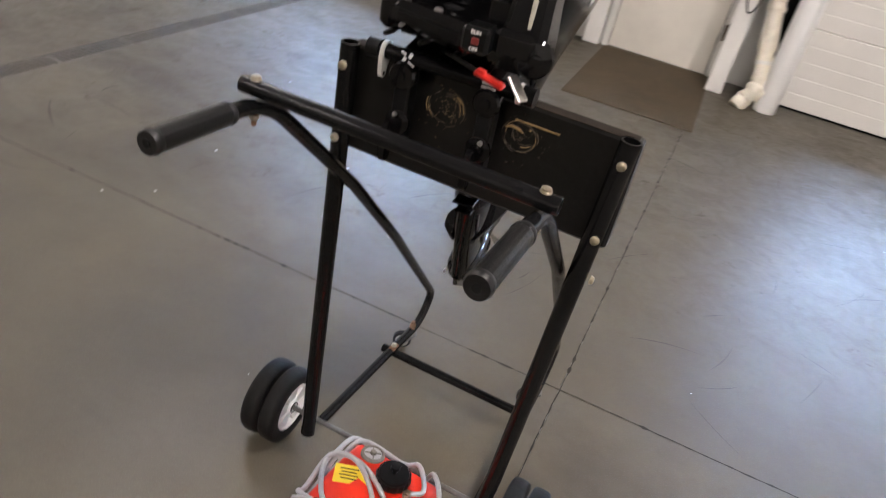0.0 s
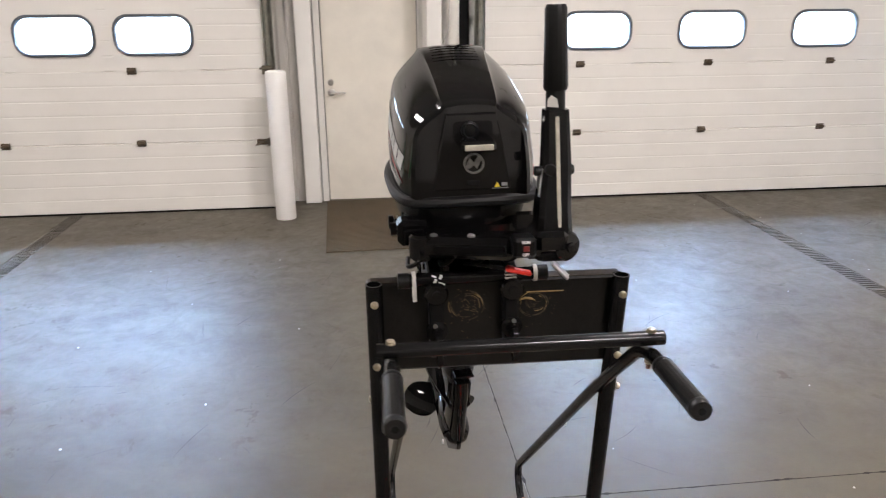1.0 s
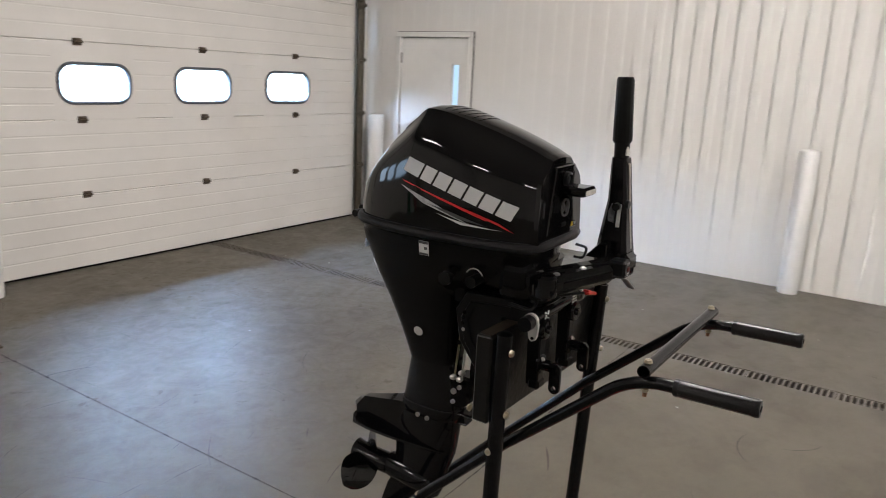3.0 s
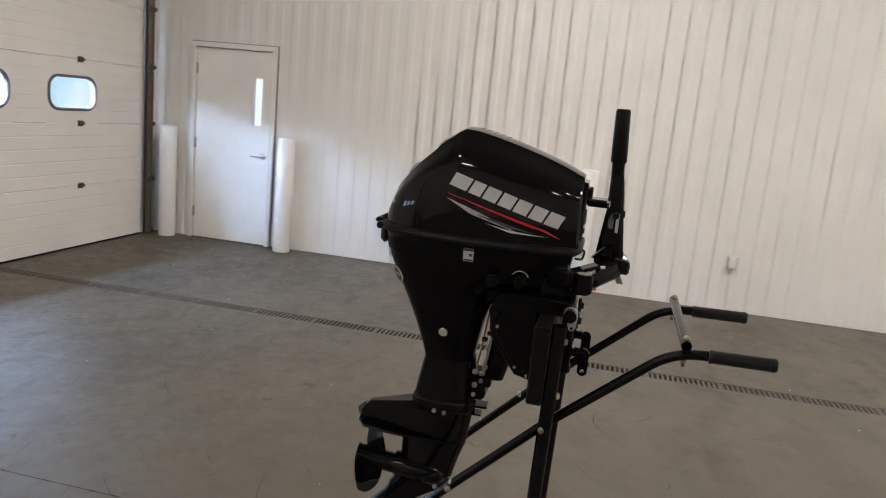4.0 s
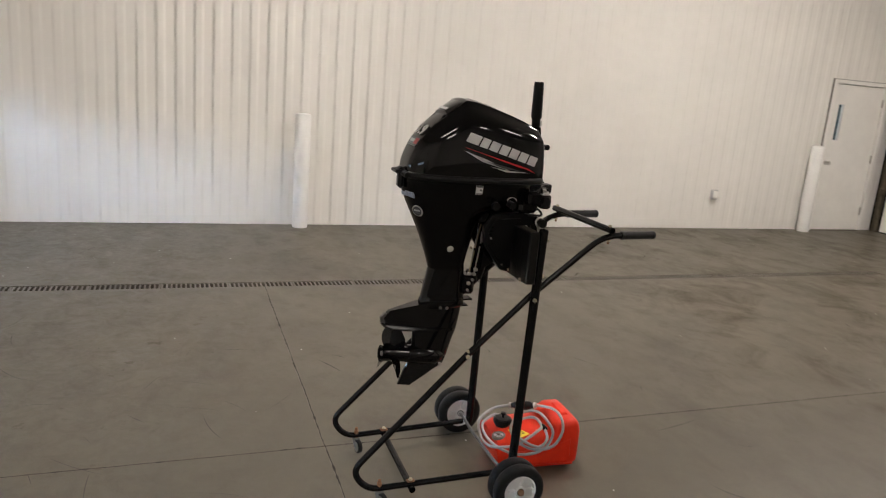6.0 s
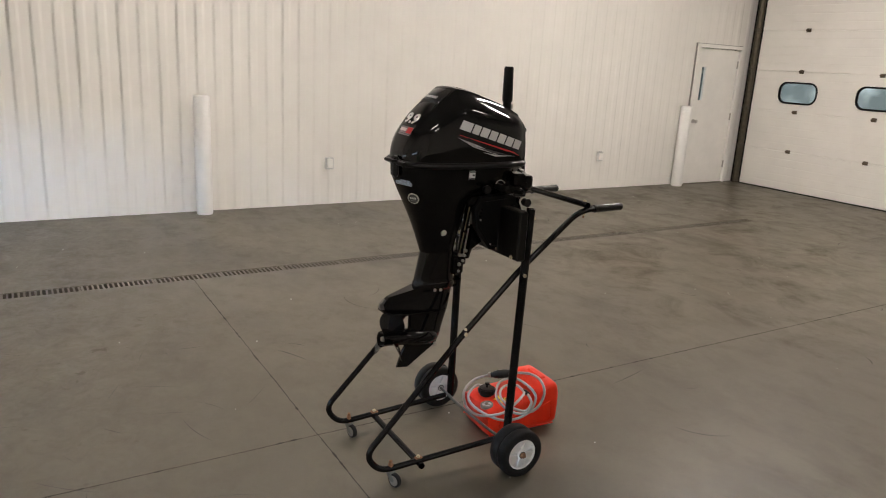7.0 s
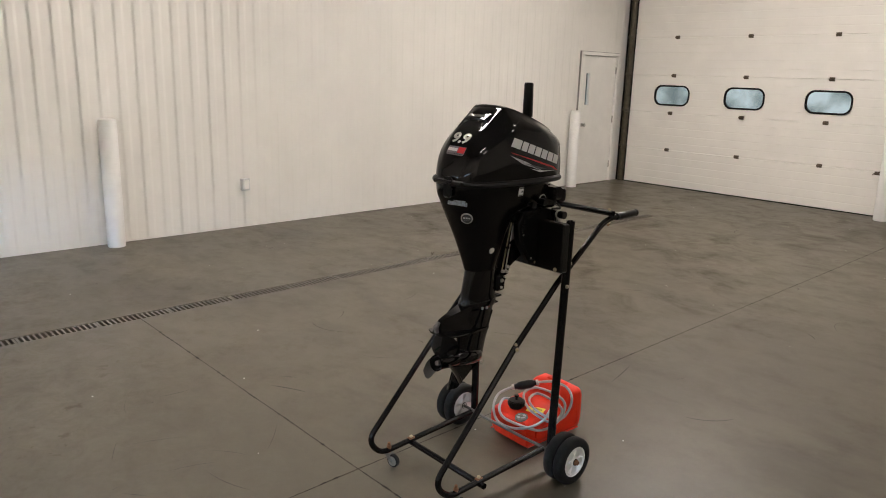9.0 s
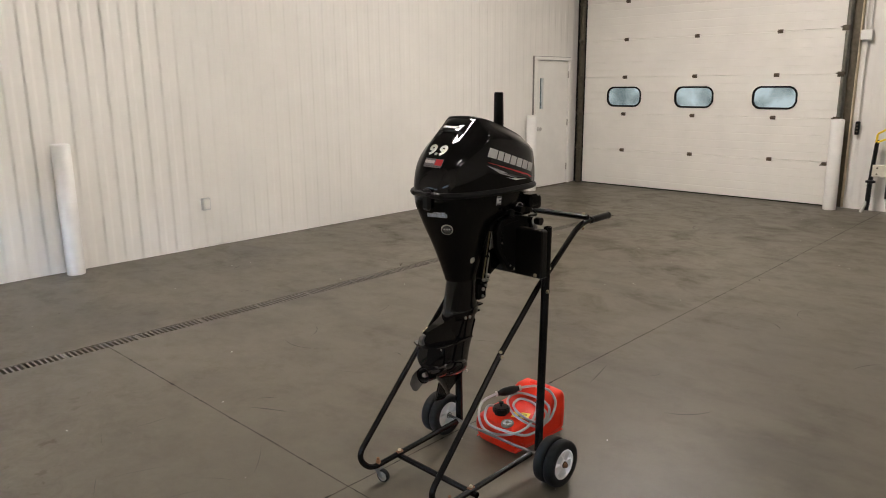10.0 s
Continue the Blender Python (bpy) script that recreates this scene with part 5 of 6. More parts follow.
part("latch_slot", box(G(), (0.002, fy - 0.004, 1.400), (0.026, 0.004, 0.010), 0.001), SEAL, cowl)
part("warning_triangle", prism(G(), [(0.046, 1.389), (0.058, 1.389), (0.052, 1.400)], fy - 0.0045, fy - 0.0055, "y"), YELLOW, cowl, "yellow warning triangle")
part("label_bar", box(G(), (0.067, fy - 0.005, 1.394), (0.012, 0.001, 0.007)), DECGREY, cowl)
part("label_bar", box(G(), (0.058, fy - 0.005, 1.3865), (0.034, 0.001, 0.0015)), DECGREY, cowl)

# seam rubber
plan = [(s[2] + 0.003, s[0]) for s in st] + [(COWL[-1][2] * 0.93, COWL[-1][0] - 0.012), (0.080, COWL[-1][0] - 0.022)]
loop = [(x, y, 1.360) for x, y in plan] + [(-x, y, 1.360) for x, y in plan[::-1]]
loop = [(0.02, 0.303, 1.360)] + loop + [(-0.02, 0.303, 1.360), (0.02, 0.303, 1.360)]
part("seam_rubber", tube(G(), loop, 0.0125, 10), RUBTRIM, motor, "matt rubber seam round the hood")


# lower hood and leg: sections by height (z, rear y, front y, half width, squareness)
def body_rings(keys, n=3, m=40):
    out = []
    for z, yr, yf, hw, e in spline(keys, n):
        c, hl = (yr + yf) / 2, (yr - yf) / 2
        ring = []
        for j in range(m):
            a = 2 * math.pi * j / m
            ca, sa = math.cos(a), math.sin(a)
            ring.append((hw * math.copysign(abs(ca) ** (2 / e), ca), c + hl * math.copysign(abs(sa) ** (2 / e), sa), z))
        out.append(ring)
    return out


pan = body_rings([(1.366, 0.298, -0.236, 0.155, 2.75), (1.335, 0.299, -0.238, 0.154, 2.75), (1.300, 0.294, -0.236, 0.149, 2.7), (1.262, 0.279, -0.205, 0.137, 2.65), (1.235, 0.267, -0.120, 0.124, 2.65),
                  (1.205, 0.252, -0.045, 0.112, 2.6), (1.150, 0.226, -0.022, 0.094, 2.6), (1.085, 0.198, -0.006, 0.077, 2.6), (1.020, 0.174, 0.006, 0.061, 2.6), (0.975, 0.160, 0.012, 0.050, 2.6)])
lower = part("lower_hood", rings(G(), pan), SATIN, motor, "black lower hood tapering to the leg", angle=50)
bmc = bmesh.new()
bmc.from_mesh(lower.data)
bmesh.ops.triangulate(bmc, faces=bmc.faces)
TRI = np.array([[v.co[:] for v in f.verts] for f in bmc.faces])
bmc.free()


def on_hood(x, y, z, yaw, tilt):
    """A pose on the lower hood: its z axis looks outward, found along a level ray from outside."""
    d = np.array((math.cos(radians(yaw)), math.sin(radians(yaw)), 0))
    h = hit(np.array((x, y, z)) + d * 0.4, -d)
    return Matrix.Translation(h) @ pose(0, 0, 0, 0, 0, yaw) @ pose(0, 0, 0, 0, 90 + tilt, 0)


part("chin", rings(G(), body_rings([(1.300, -0.10, -0.236, 0.120, 4), (1.262, -0.10, -0.226, 0.115, 4), (1.245, -0.10, -0.205, 0.105, 4)])), SATIN, lower)
leg = body_rings([(0.985, 0.158, 0.006, 0.0460, 2.3), (0.960, 0.163, 0.004, 0.0460, 2.3), (0.900, 0.174, 0.000, 0.0455, 2.3), (0.846, 0.183, -0.004, 0.045, 2.4), (0.841, 0.187, -0.007, 0.048, 2.4), (0.818, 0.190, -0.007, 0.048, 2.4), (0.806, 0.189, -0.004, 0.042, 2.4)])
part("leg", rings(G(), leg), GLOSS, motor, "glossy black drive leg", angle=50)
gear = body_rings([(0.806, 0.192, 0.000, 0.040, 2.3), (0.750, 0.207, 0.006, 0.036, 2.2), (0.700, 0.209, 0.014, 0.033, 2.1), (0.650, 0.209, 0.030, 0.031, 2.0), (0.585, 0.206, 0.046, 0.030, 2.0)])
gc = part("gearcase", rings(G(), gear), GLOSS, motor, "glossy black gearcase", angle=50)
TURN = Matrix.Translation((0, 0.05, 0)) @ pose(0, 0, 0, 0, 0, 4.0) @ Matrix.Translation((0, -0.05, 0))     # steered a little aside
gc.matrix_basis = TURN
part("gearcase_torpedo", tube(G(), [(0, 0.228, 0.603), (0, 0.20, 0.600), (0, 0.13, 0.592), (0, 0.095, 0.586), (0, 0.072, 0.582), (0, 0.058, 0.580)], [0.036, 0.040, 0.043, 0.039, 0.028, 0.006], 24), GLOSS, gc)
fin = G()
prof = [(0.180, 0.828), (0.318, 0.798), (0.340, 0.768), (0.332, 0.741), (0.205, 0.722), (0.05, 0.706), (0.02, 0.78), (0.10, 0.82)]
wide = (0.030, 0.010, 0.020, 0.030, 0.034, 0.030, 0.030, 0.030)       # half thickness: a narrow ridge above, wide at the plate
rings(fin, [[(e * wide[k], y, z) for k, (y, z) in enumerate(prof)] for e in (-1, 1)])
part("fin", fin, GLOSS, gc)
pl = G()
outline = [(0.0, 0.012), (0.030, 0.04), (0.046, 0.12), (0.060, 0.20), (0.066, 0.27), (0.062, 0.322), (0.030, 0.344), (0, 0.346)]
full = outline + [(-x, y) for x, y in outline[::-1][1:-1]]
zpl = lambda y: 0.700 + 0.118 * (y - 0.0)
rings(pl, [[(x, y, zpl(y) - 0.004) for x, y in full], [(x * 1.02, y, zpl(y)) for x, y in full], [(x, y, zpl(y) + 0.004) for x, y in full]])
part("cavitation_plate", pl, GLOSS, gc, "black flat plate above the propeller")
part("trim_tab", prism(G(), [(0.318, 0.742), (0.352, 0.748), (0.356, 0.772), (0.335, 0.792), (0.320, 0.78)], -0.008, 0.008, "x", inset=0.003), AXLEGREY, gc, "grey metal trim tab")
part("skeg", prism(G(), [(0.215, 0.575), (0.236, 0.538), (0.259, 0.467), (0.205, 0.458), (0.062, 0.548), (0.050, 0.575)], -0.006, 0.006, "x", inset=0.003), GLOSS, gc, "black skeg")
for y, z in ((0.112, 0.812), (0.082, 0.809), (0.09, 0.562)):
    b = part("bolt", lathe(G(), [(0.0065, 0), (0.0065, 0.004), (0, 0.006)], 12, Matrix.Translation((-0.044 if z > 0.6 else -0.038, y, z)) @ pose(0, 0, 0, 0, -90, 0)), STEEL, gc, "steel bolt")
part("anode", box(box(G(), (0.0, -0.020, 0.834), (0.05, 0.045, 0.007), 0.002), (0, -0.012, 0.806), (0.04, 0.03, 0.006), 0.002), SATIN, gc, "thin black plates at the leg")
# propeller
prop = part("propeller", tube(G(), [(0, 0.226, 0.6025), (0, 0.235, 0.6035), (0, 0.31, 0.612), (0, 0.335, 0.615), (0, 0.345, 0.616)], [0.030, 0.032, 0.030, 0.032, 0.034], 24, (True, False)), GLOSS, motor, "black three-bladed propeller")
prop.matrix_basis = Matrix.Translation((-0.008, 0.0, 0.0)) @ TURN
tube_in = tube(G(), [(0, 0.345, 0.616), (0, 0.30, 0.611)], [0.028, 0.026], 24, (False, True))
part("hub_bore", tube_in, BLACKPL, prop)
part("prop_nut", tube(G(), [(0, 0.295, 0.610), (0, 0.342, 0.6158)], [0.012, 0.010], 6), STEEL, prop, "steel propeller nut")
AX = pose(0, 0.290, 0.610, -83, 0, 0)
bl = []
for i in range(13):
    t = i / 12
    r = 0.024 + 0.100 * t
    c = (0.050 + 0.066 * math.sin(math.pi * (0.12 + 0.62 * t))) * math.sqrt(max(0.02, 1 - max(0.0, (t - 0.45) / 0.55) ** 2.6))
    pitch = radians(56 - 30 * t)
    ring = []
    for s, th in ((-0.5, 0), (-0.2, 1), (0.2, 1), (0.5, 0), (0.2, -1), (-0.2, -1)):
        a, d = s * c, th * (0.0045 - 0.003 * t)
        u = a * math.cos(pitch) - d * math.sin(pitch)          # across
        w = a * math.sin(pitch) + d * math.cos(pitch) + 0.014 * t   # along the axis, raked
        ang = u / r
        ring.append((r * math.cos(ang), r * math.sin(ang), w))
    bl.append(ring)
BL = mesh("blade", rings(G(), bl), GLOSS, 60)
for k in range(3):
    put("blade", BL, prop, AX @ pose(0, 0, 0, 0, 0, 120 * k + 36))

# ---- clamp bracket, swivel, linkage ----
br = part("swivel_bracket", tube(G(), [(0, -0.055, 0.93), (0, -0.060, 0.97), (0, -0.075, 1.10), (0, -0.085, 1.235)], [0.026, 0.032, 0.032, 0.036], 20), SATIN, motor, "black cast swivel bracket")
part("swivel_web", prism(G(), [(-0.05, 0.965), (-0.165, 1.03), (-0.215, 1.185), (-0.17, 1.23), (-0.07, 1.215)], -0.045, 0.045, "x", inset=0.006), SATIN, br)
hook = [(-0.161, 0.975), (-0.120, 0.985), (-0.045, 1.085), (-0.030, 1.165), (-0.060, 1.215), (-0.190, 1.225), (-0.255, 1.208), (-0.268, 1.165), (-0.268, 1.030), (-0.240, 1.020), (-0.238, 1.176), (-0.161, 1.176)]
def holed_plate(g, x0, x1, y, z0, z1, r, hole):
    """A flat rounded lug from x0 to x1, hanging from z1 to z0, with a hole near its lower end."""
    n = 28
    def rim(x, grow):
        pts = []
        for k in range(n):
            a = 2 * math.pi * k / n
            zc = z0 + r if math.sin(a) < 0 else z1 - r
            pts.append((x, y + (r - grow) * math.cos(a), zc + (r - grow) * math.sin(a)))
        return pts
    inner = lambda x: [(x, y + hole * math.cos(2 * math.pi * k / n), z0 + r + hole * math.sin(2 * math.pi * k / n)) for k in range(n)]
    c = 0.0015
    return rings(g, [inner(x0), rim(x0, c), rim(x0 + c, 0), rim(x1 - c, 0), rim(x1, c), inner(x1), inner(x0)], (False, False))


for x in (-0.082, 0.082):
    s = -1 if x < 0 else 1
    cl = part("clamp_arm", prism(G(), hook, x - 0.016, x + 0.016, "x", None, 0.004), CASTING, br, "black clamp arm hooked over the board")
    rib = prism(G(), [(-0.150, 1.000), (-0.126, 1.000), (-0.062, 1.090), (-0.050, 1.150), (-0.075, 1.196), (-0.185, 1.204), (-0.185, 1.190), (-0.085, 1.180), (-0.068, 1.145), (-0.080, 1.098)], x + s * 0.015, x + s * 0.021, "x", None, 0.002)
    part("stiffening_rib", rib, CASTING, cl)
    part("clamp_boss", lathe(G(), [(0.024, -0.006), (0.026, 0.0), (0.026, 0.012), (0.022, 0.017), (0.010, 0.018), (0.009, 0.024), (0, 0.025)], 24, Matrix.Translation((x, -0.262, 1.165)) @ pose(0, 0, 0, 90, 0, 0)), GLOSS, cl, "round black boss")
    for dz in (-0.040, 0.022):
        part("pin", lathe(G(), [(0.0050, 0), (0.0050, 0.006), (0.003, 0.009), (0, 0.009)], 10, Matrix.Translation((x + s * 0.004, -0.268, 1.130 + dz)) @ pose(0, 0, 0, 90, 0, 0)), STEEL, cl, "small steel pin")
    part("clamp_foot", box(G(), (x, -0.257, 1.026), (0.040, 0.030, 0.026), 0.006), CASTING, cl)
    tube_g = tube(G(), [(x, -0.292, 1.075), (x, -0.242, 1.075)], 0.0135, 14)
    tube(tube_g, [(x, -0.306, 1.075), (x, -0.290, 1.075)], 0.008, 12)
    lathe(tube_g, [(0.024, 0), (0.024, 0.006), (0.016, 0.010), (0, 0.010)], 16, Matrix.Translation((x, -0.262, 1.075)) @ pose(0, 0, 0, 90, 0, 0))
    sc_ = part("clamp_screw", tube_g, SATIN, cl)
    part("screw_handle", holed_plate(G(), x - 0.006, x + 0.006, -0.305, 1.010, 1.088, 0.0140, 0.0062), SATIN, sc_, "black paddle handle with a hole")
    for k, (y, z) in enumerate(((-0.062, 1.165), (-0.058, 1.15), (-0.056, 1.135), (-0.06, 1.12), (-0.12, 1.01))):
        part("rivet", lathe(G(), [(0.0045, 0), (0.0045, 0.003), (0, 0.004)], 8, Matrix.Translation((x + s * 0.021, y, z)) @ pose(0, 0, 0, 0, 90 * s, 0)), SATIN if k < 3 else STEEL, cl)
tt = part("tilt_tube", tube(G(), [(-0.150, -0.256, 1.194), (0.150, -0.256, 1.194)], 0.0145, 16), SATIN, br, "black tilt tube across the clamp")
for x in (-0.150, 0.148):
    part("tube_cap", tube(G(), [(x - 0.012, -0.256, 1.194), (x + 0.012, -0.256, 1.194)], 0.0175, 16), BLACKPL, tt)
for x, tilt in ((-0.128, 20), (0.133, 0)):
    m = Matrix.Translation((x, -0.256, 1.194)) @ pose(0, 0, 0, tilt, 0, 0)
    gg = rings(G(), [[(d, -0.0 + r * math.cos(a * math.pi / 10), r * math.sin(a * math.pi / 10)) for a in range(20)] for d, r in ((-0.004, 0.0148), (-0.004, 0.0185), (0.004, 0.0185), (0.004, 0.0148), (-0.004, 0.0148))], (False, False), True, m)
    if x < 0:
        prism(gg, [(-0.020, 0.004), (-0.028, -0.026), (-0.028, -0.036), (-0.022, -0.043), (-0.013, -0.041), (-0.006, -0.030), (0.003, -0.0205), (-0.010, -0.016)], -0.004, 0.004, "x", m)
    tr = part("tie_ring", gg, GREYPL, tt, "pale grey plastic ring")
    if x < 0:
        part("ring_hole", lathe(G(), [(0.0042, -0.0045), (0.0042, 0.0045)], 14, m @ Matrix.Translation((0, -0.020, -0.035)) @ pose(0, 0, 0, 0, 90, 0)), SEAL, tr)
for k in range(4):
    part("clamp_decal", box(G(), (0.079, -0.2715, 1.206 - 0.0075 * k), (0.026, 0.001, 0.0042)), DECWHITE, br, "white mark")
for x, z, w, h in ((-0.086, 1.205, 0.010, 0.004), (-0.072, 1.203, 0.006, 0.010), (-0.084, 1.193, 0.006, 0.012), (-0.070, 1.188, 0.014, 0.004), (-0.078, 1.180, 0.008, 0.005)):
    part("clamp_decal", box(G(), (x, -0.2715, z), (w, 0.001, h), 0, Matrix.Translation((x, 0, z)) @ pose(0, 0, 0, 0, 25, 0) @ Matrix.Translation((-x, 0, -z))), DECWHITE, br, "white mark")
CLIP = Matrix.Translation((0.088, -0.305, 1.2180)) @ pose(0, 0, 0, 0, 14, 0)
ly = part("kill_lanyard", tube(G(), fillet([(-0.02, -0.255, 1.225), (0.03, -0.285, 1.226), (0.066, -0.303, 1.223)], 0.02), 0.004, 8), BLACKPL, motor, "safety lanyard with a red clip")
part("red_clip", box(box(G(), (0, 0, 0), (0.056, 0.020, 0.009), 0.003, CLIP), (-0.018, 0, 0.005), (0.016, 0.014, 0.006), 0.002, CLIP), REDPL, ly, "red plastic clip")
lk = part("shift_rod", tube(G(), [(-0.060, -0.035, 1.20), (-0.050, -0.018, 1.06), (-0.045, -0.004, 0.955)], 0.0028, 8), BRASS, motor, "yellow zinc shift rod")
part("shift_rod", tube(G(), [(-0.060, -0.052, 1.21), (-0.05, -0.04, 1.08), (-0.045, -0.026, 0.95)], 0.003, 8), STEEL, lk)
for y, z in ((-0.022, 1.06), (-0.036, 1.08), (-0.004, 0.957), (-0.024, 0.955), (-0.03, 0.975)):
    part("rod_clip", box(G(), (-0.052, y, z), (0.016, 0.016, 0.012), 0.003), STEEL if z < 1 else SATIN, lk)
part("lower_mount", box(box(G(), (0, -0.010, 0.905), (0.090, 0.052, 0.080), 0.010), (0, -0.035, 0.93), (0.07, 0.03, 0.05), 0.006), SATIN, motor, "black lower mount block")
for x, y, z, r in ((-0.046, -0.005, 0.915, 0.008), (-0.046, -0.004, 0.885, 0.006), (-0.046, -0.022, 0.930, 0.006)):
    part("bolt", lathe(G(), [(r, 0), (r, 0.006), (0, 0.008)], 12, Matrix.Translation((x, y, z)) @ pose(0, 0, 0, 0, -90, 0)), STEEL, motor, "steel bolt")
part("upper_mount", box(G(), (-0.03, -0.035, 1.20), (0.11, 0.05, 0.055), 0.010), SATIN, motor)
part("mount_plate", box(G(), (-0.062, -0.045, 1.115), (0.006, 0.024, 0.044), 0.003), AXLEGREY, motor, "grey data plate")
part("side_cap", lathe(G(), [(0.0135, -0.002), (0.0135, 0.002), (0.011, 0.004), (0.0, 0.0042)], 20, on_hood(0, 0.098, 1.068, 180, 18)), GREYPL, lower, "pale round plug")
for yaw in (180, 0):
    lbm = on_hood(0, 0.032, 1.322, yaw, 6)
    lab_ = part("service_label", box(G(), (0, 0, 0.001), (0.036, 0.028, 0.0016), 0, lbm), DECWHITE, lower, "small white label with dark bars")
    for dz, hh in ((-0.014, 0.006), (0.0145, 0.005)):
        part("label_bar", box(G(), (dz, 0, 0.0016), (hh, 0.026, 0.0012), 0, lbm), DECDARK, lab_)
    part("label_bar", box(G(), (0, 0.006, 0.0016), (0.007, 0.009, 0.0012), 0, lbm), DECDARK, lab_)
badge_m = on_hood(-0.03, 0.20, 1.220, 128, 22)
bd_ = part("oval_badge", lathe(G(), [(0.024, -0.004), (0.024, 0.002), (0.021, 0.003), (0, 0.003)], 28, badge_m), GREYPL, lower, "round silver and black badge")
part("badge_core", lathe(G(), [(0.020, 0.0031), (0.020, 0.004), (0, 0.004)], 24, badge_m), DECDARK, bd_)
for k in (-0.010, 0, 0.010):
    part("badge_mark", box(G(), (-0.003, k, 0.0042), (0.007, 0.007, 0.001), 0, badge_m), DECWHITE, bd_)
    part("badge_mark", box(G(), (0.008, k * 0.8, 0.0042), (0.003, 0.006, 0.001), 0, badge_m), DECGREY, bd_)
vm = on_hood(-0.02, 0.2, 1.282, 108, 10)
part("rear_strip", box(box(G(), (0.002, 0.0, 0.001), (0.014, 0.085, 0.006), 0.001, vm), (-0.007, 0.01, 0.001), (0.010, 0.05, 0.006), 0.001, vm), mat("silver_blue_reflector", (0.42, 0.47, 0.56), 0.3, 0.4, 160, 0.5), lower, "silvery reflective strip")
lt = part("cowl_latch", box(box(G(), (-0.015, 0.308, 1.342), (0.042, 0.026, 0.085), 0.010), (-0.005, 0.322, 1.366), (0.075, 0.030, 0.014), 0.005), BLACKPL, lower, "black hood latch")
part("latch_ear", tube(G(), [(0.06, 0.306, 1.36), (-0.09, 0.306, 1.36)], 0.010, 12), BLACKPL, lt)
# clutter under the front of the hood
fr = part("choke_knob", lathe(G(), [(0.008, 0), (0.008, 0.02), (0.017, 0.022), (0.017, 0.034), (0, 0.036)], 16, Matrix.Translation((-0.135, -0.040, 1.262)) @ pose(0, 0, 0, 0, -90, 0)), BLACKPL, lower, "black knob")
part("dial_mark", tube(G(), [(-0.150, -0.112 + 0.024 * math.cos(a), 1.272 + 0.024 * math.sin(a)) for a in np.linspace(0.5, 2.7, 9)], 0.0016, 6), GREYPL, lower, "white dial marks")
part("shift_stub", tube(G(), [(-0.125, -0.112, 1.268), (-0.168, -0.112, 1.266)], [0.013, 0.015], 14), BLACKPL, lower, "black stub knob")
random.seed(5)
for k in range(9):
    x, y, z = random.uniform(-0.11, 0.11), random.uniform(-0.235, -0.15), random.uniform(1.235, 1.262)
    part("fastener", lathe(G(), [(0.006, 0), (0.006, 0.008), (0.004, 0.010), (0, 0.011)], 8, Matrix.Translation((x, y - 0.01, z)) @ pose(0, 0, 0, 90, 0, 0)), STEEL if k % 3 == 0 else BLACKPL, lower)
for k in range(4):
    x = -0.12 + 0.07 * k
    part("cable", tube(G(), fillet([(x, -0.225, 1.255), (x + 0.01, -0.262, 1.238), (x - 0.02, -0.258, 1.222), (x - 0.015, -0.20, 1.225)], 0.02), 0.005, 8), BLACKPL, lower, "black cable")
part("carry_loop", tube(G(), fillet([(0.13, -0.24, 1.325), (0.142, -0.268, 1.318), (0.136, -0.262, 1.290), (0.12, -0.242, 1.295)], 0.01), 0.0035, 8), BLACKPL, lower)

# ---- tiller ----
def beam(g, a, b, w, h, ch):
    """A squared bar from a to b."""
    a, b = Vector(a), Vector(b)
    m = Matrix.Translation((a + b) / 2) @ (b - a).to_track_quat("X", "Z").to_matrix().to_4x4()
    return box(g, (0, 0, 0), ((b - a).length, w, h), ch, m)


ti = part("tiller_bracket", beam(G(), (-0.060, -0.215, 1.262), (0.076, -0.362, 1.296), 0.046, 0.044, 0.008), GLOSS, motor, "black tiller arm folded upright")
ti.location = (0.006, 0.002, 0.0)
part("bracket_elbow", beam(G(), (0.060, -0.358, 1.294), (0.130, -0.348, 1.296), 0.050, 0.042, 0.008), GLOSS, ti)
part("steering_block", box(G(), (-0.085, -0.205, 1.262), (0.100, 0.085, 0.070), 0.014), GLOSS, ti)
part("bracket_link", tube(G(), fillet([(-0.02, -0.09, 1.245), (-0.02, -0.20, 1.252), (0.03, -0.292, 1.27)], 0.05), [0.026] * 8 + [0.022], 14), SATIN, ti)
part("bracket_arm", beam(G(), (-0.118, -0.280, 1.276), (0.062, -0.364, 1.288), 0.040, 0.046, 0.012), GLOSS, ti)
part("arm_end", lathe(G(), [(0.020, -0.028), (0.026, -0.022), (0.027, 0.0), (0.026, 0.022), (0.020, 0.028)], 24, Matrix.Translation((-0.116, -0.279, 1.276))), GLOSS, ti)
part("arm_rib", beam(G(), (-0.095, -0.312, 1.278), (0.040, -0.375, 1.287), 0.006, 0.020, 0.003), SATIN, ti)
for a_, z_ in ((0.15, 1.301), (0.55, 1.306)):
    part("arm_bolt", lathe(G(), [(0.008, 0), (0.008, 0.005), (0.004, 0.007), (0, 0.007)], 6, Matrix.Translation((-0.118 + 0.180 * a_, -0.280 - 0.084 * a_, z_ - 0.002))), STEEL, ti, "steel bolt head")
part("air_box", box(box(G(), (-0.128, -0.215, 1.292), (0.070, 0.060, 0.055), 0.010), (-0.128, -0.248, 1.290), (0.046, 0.012, 0.030), 0.004), SATIN, ti)
part("bracket_gusset", prism(G(), [(-0.290, 1.312), (-0.345, 1.312), (-0.345, 1.350), (-0.325, 1.352)], 0.070, 0.112, "x", None, 0.004), GLOSS, ti)
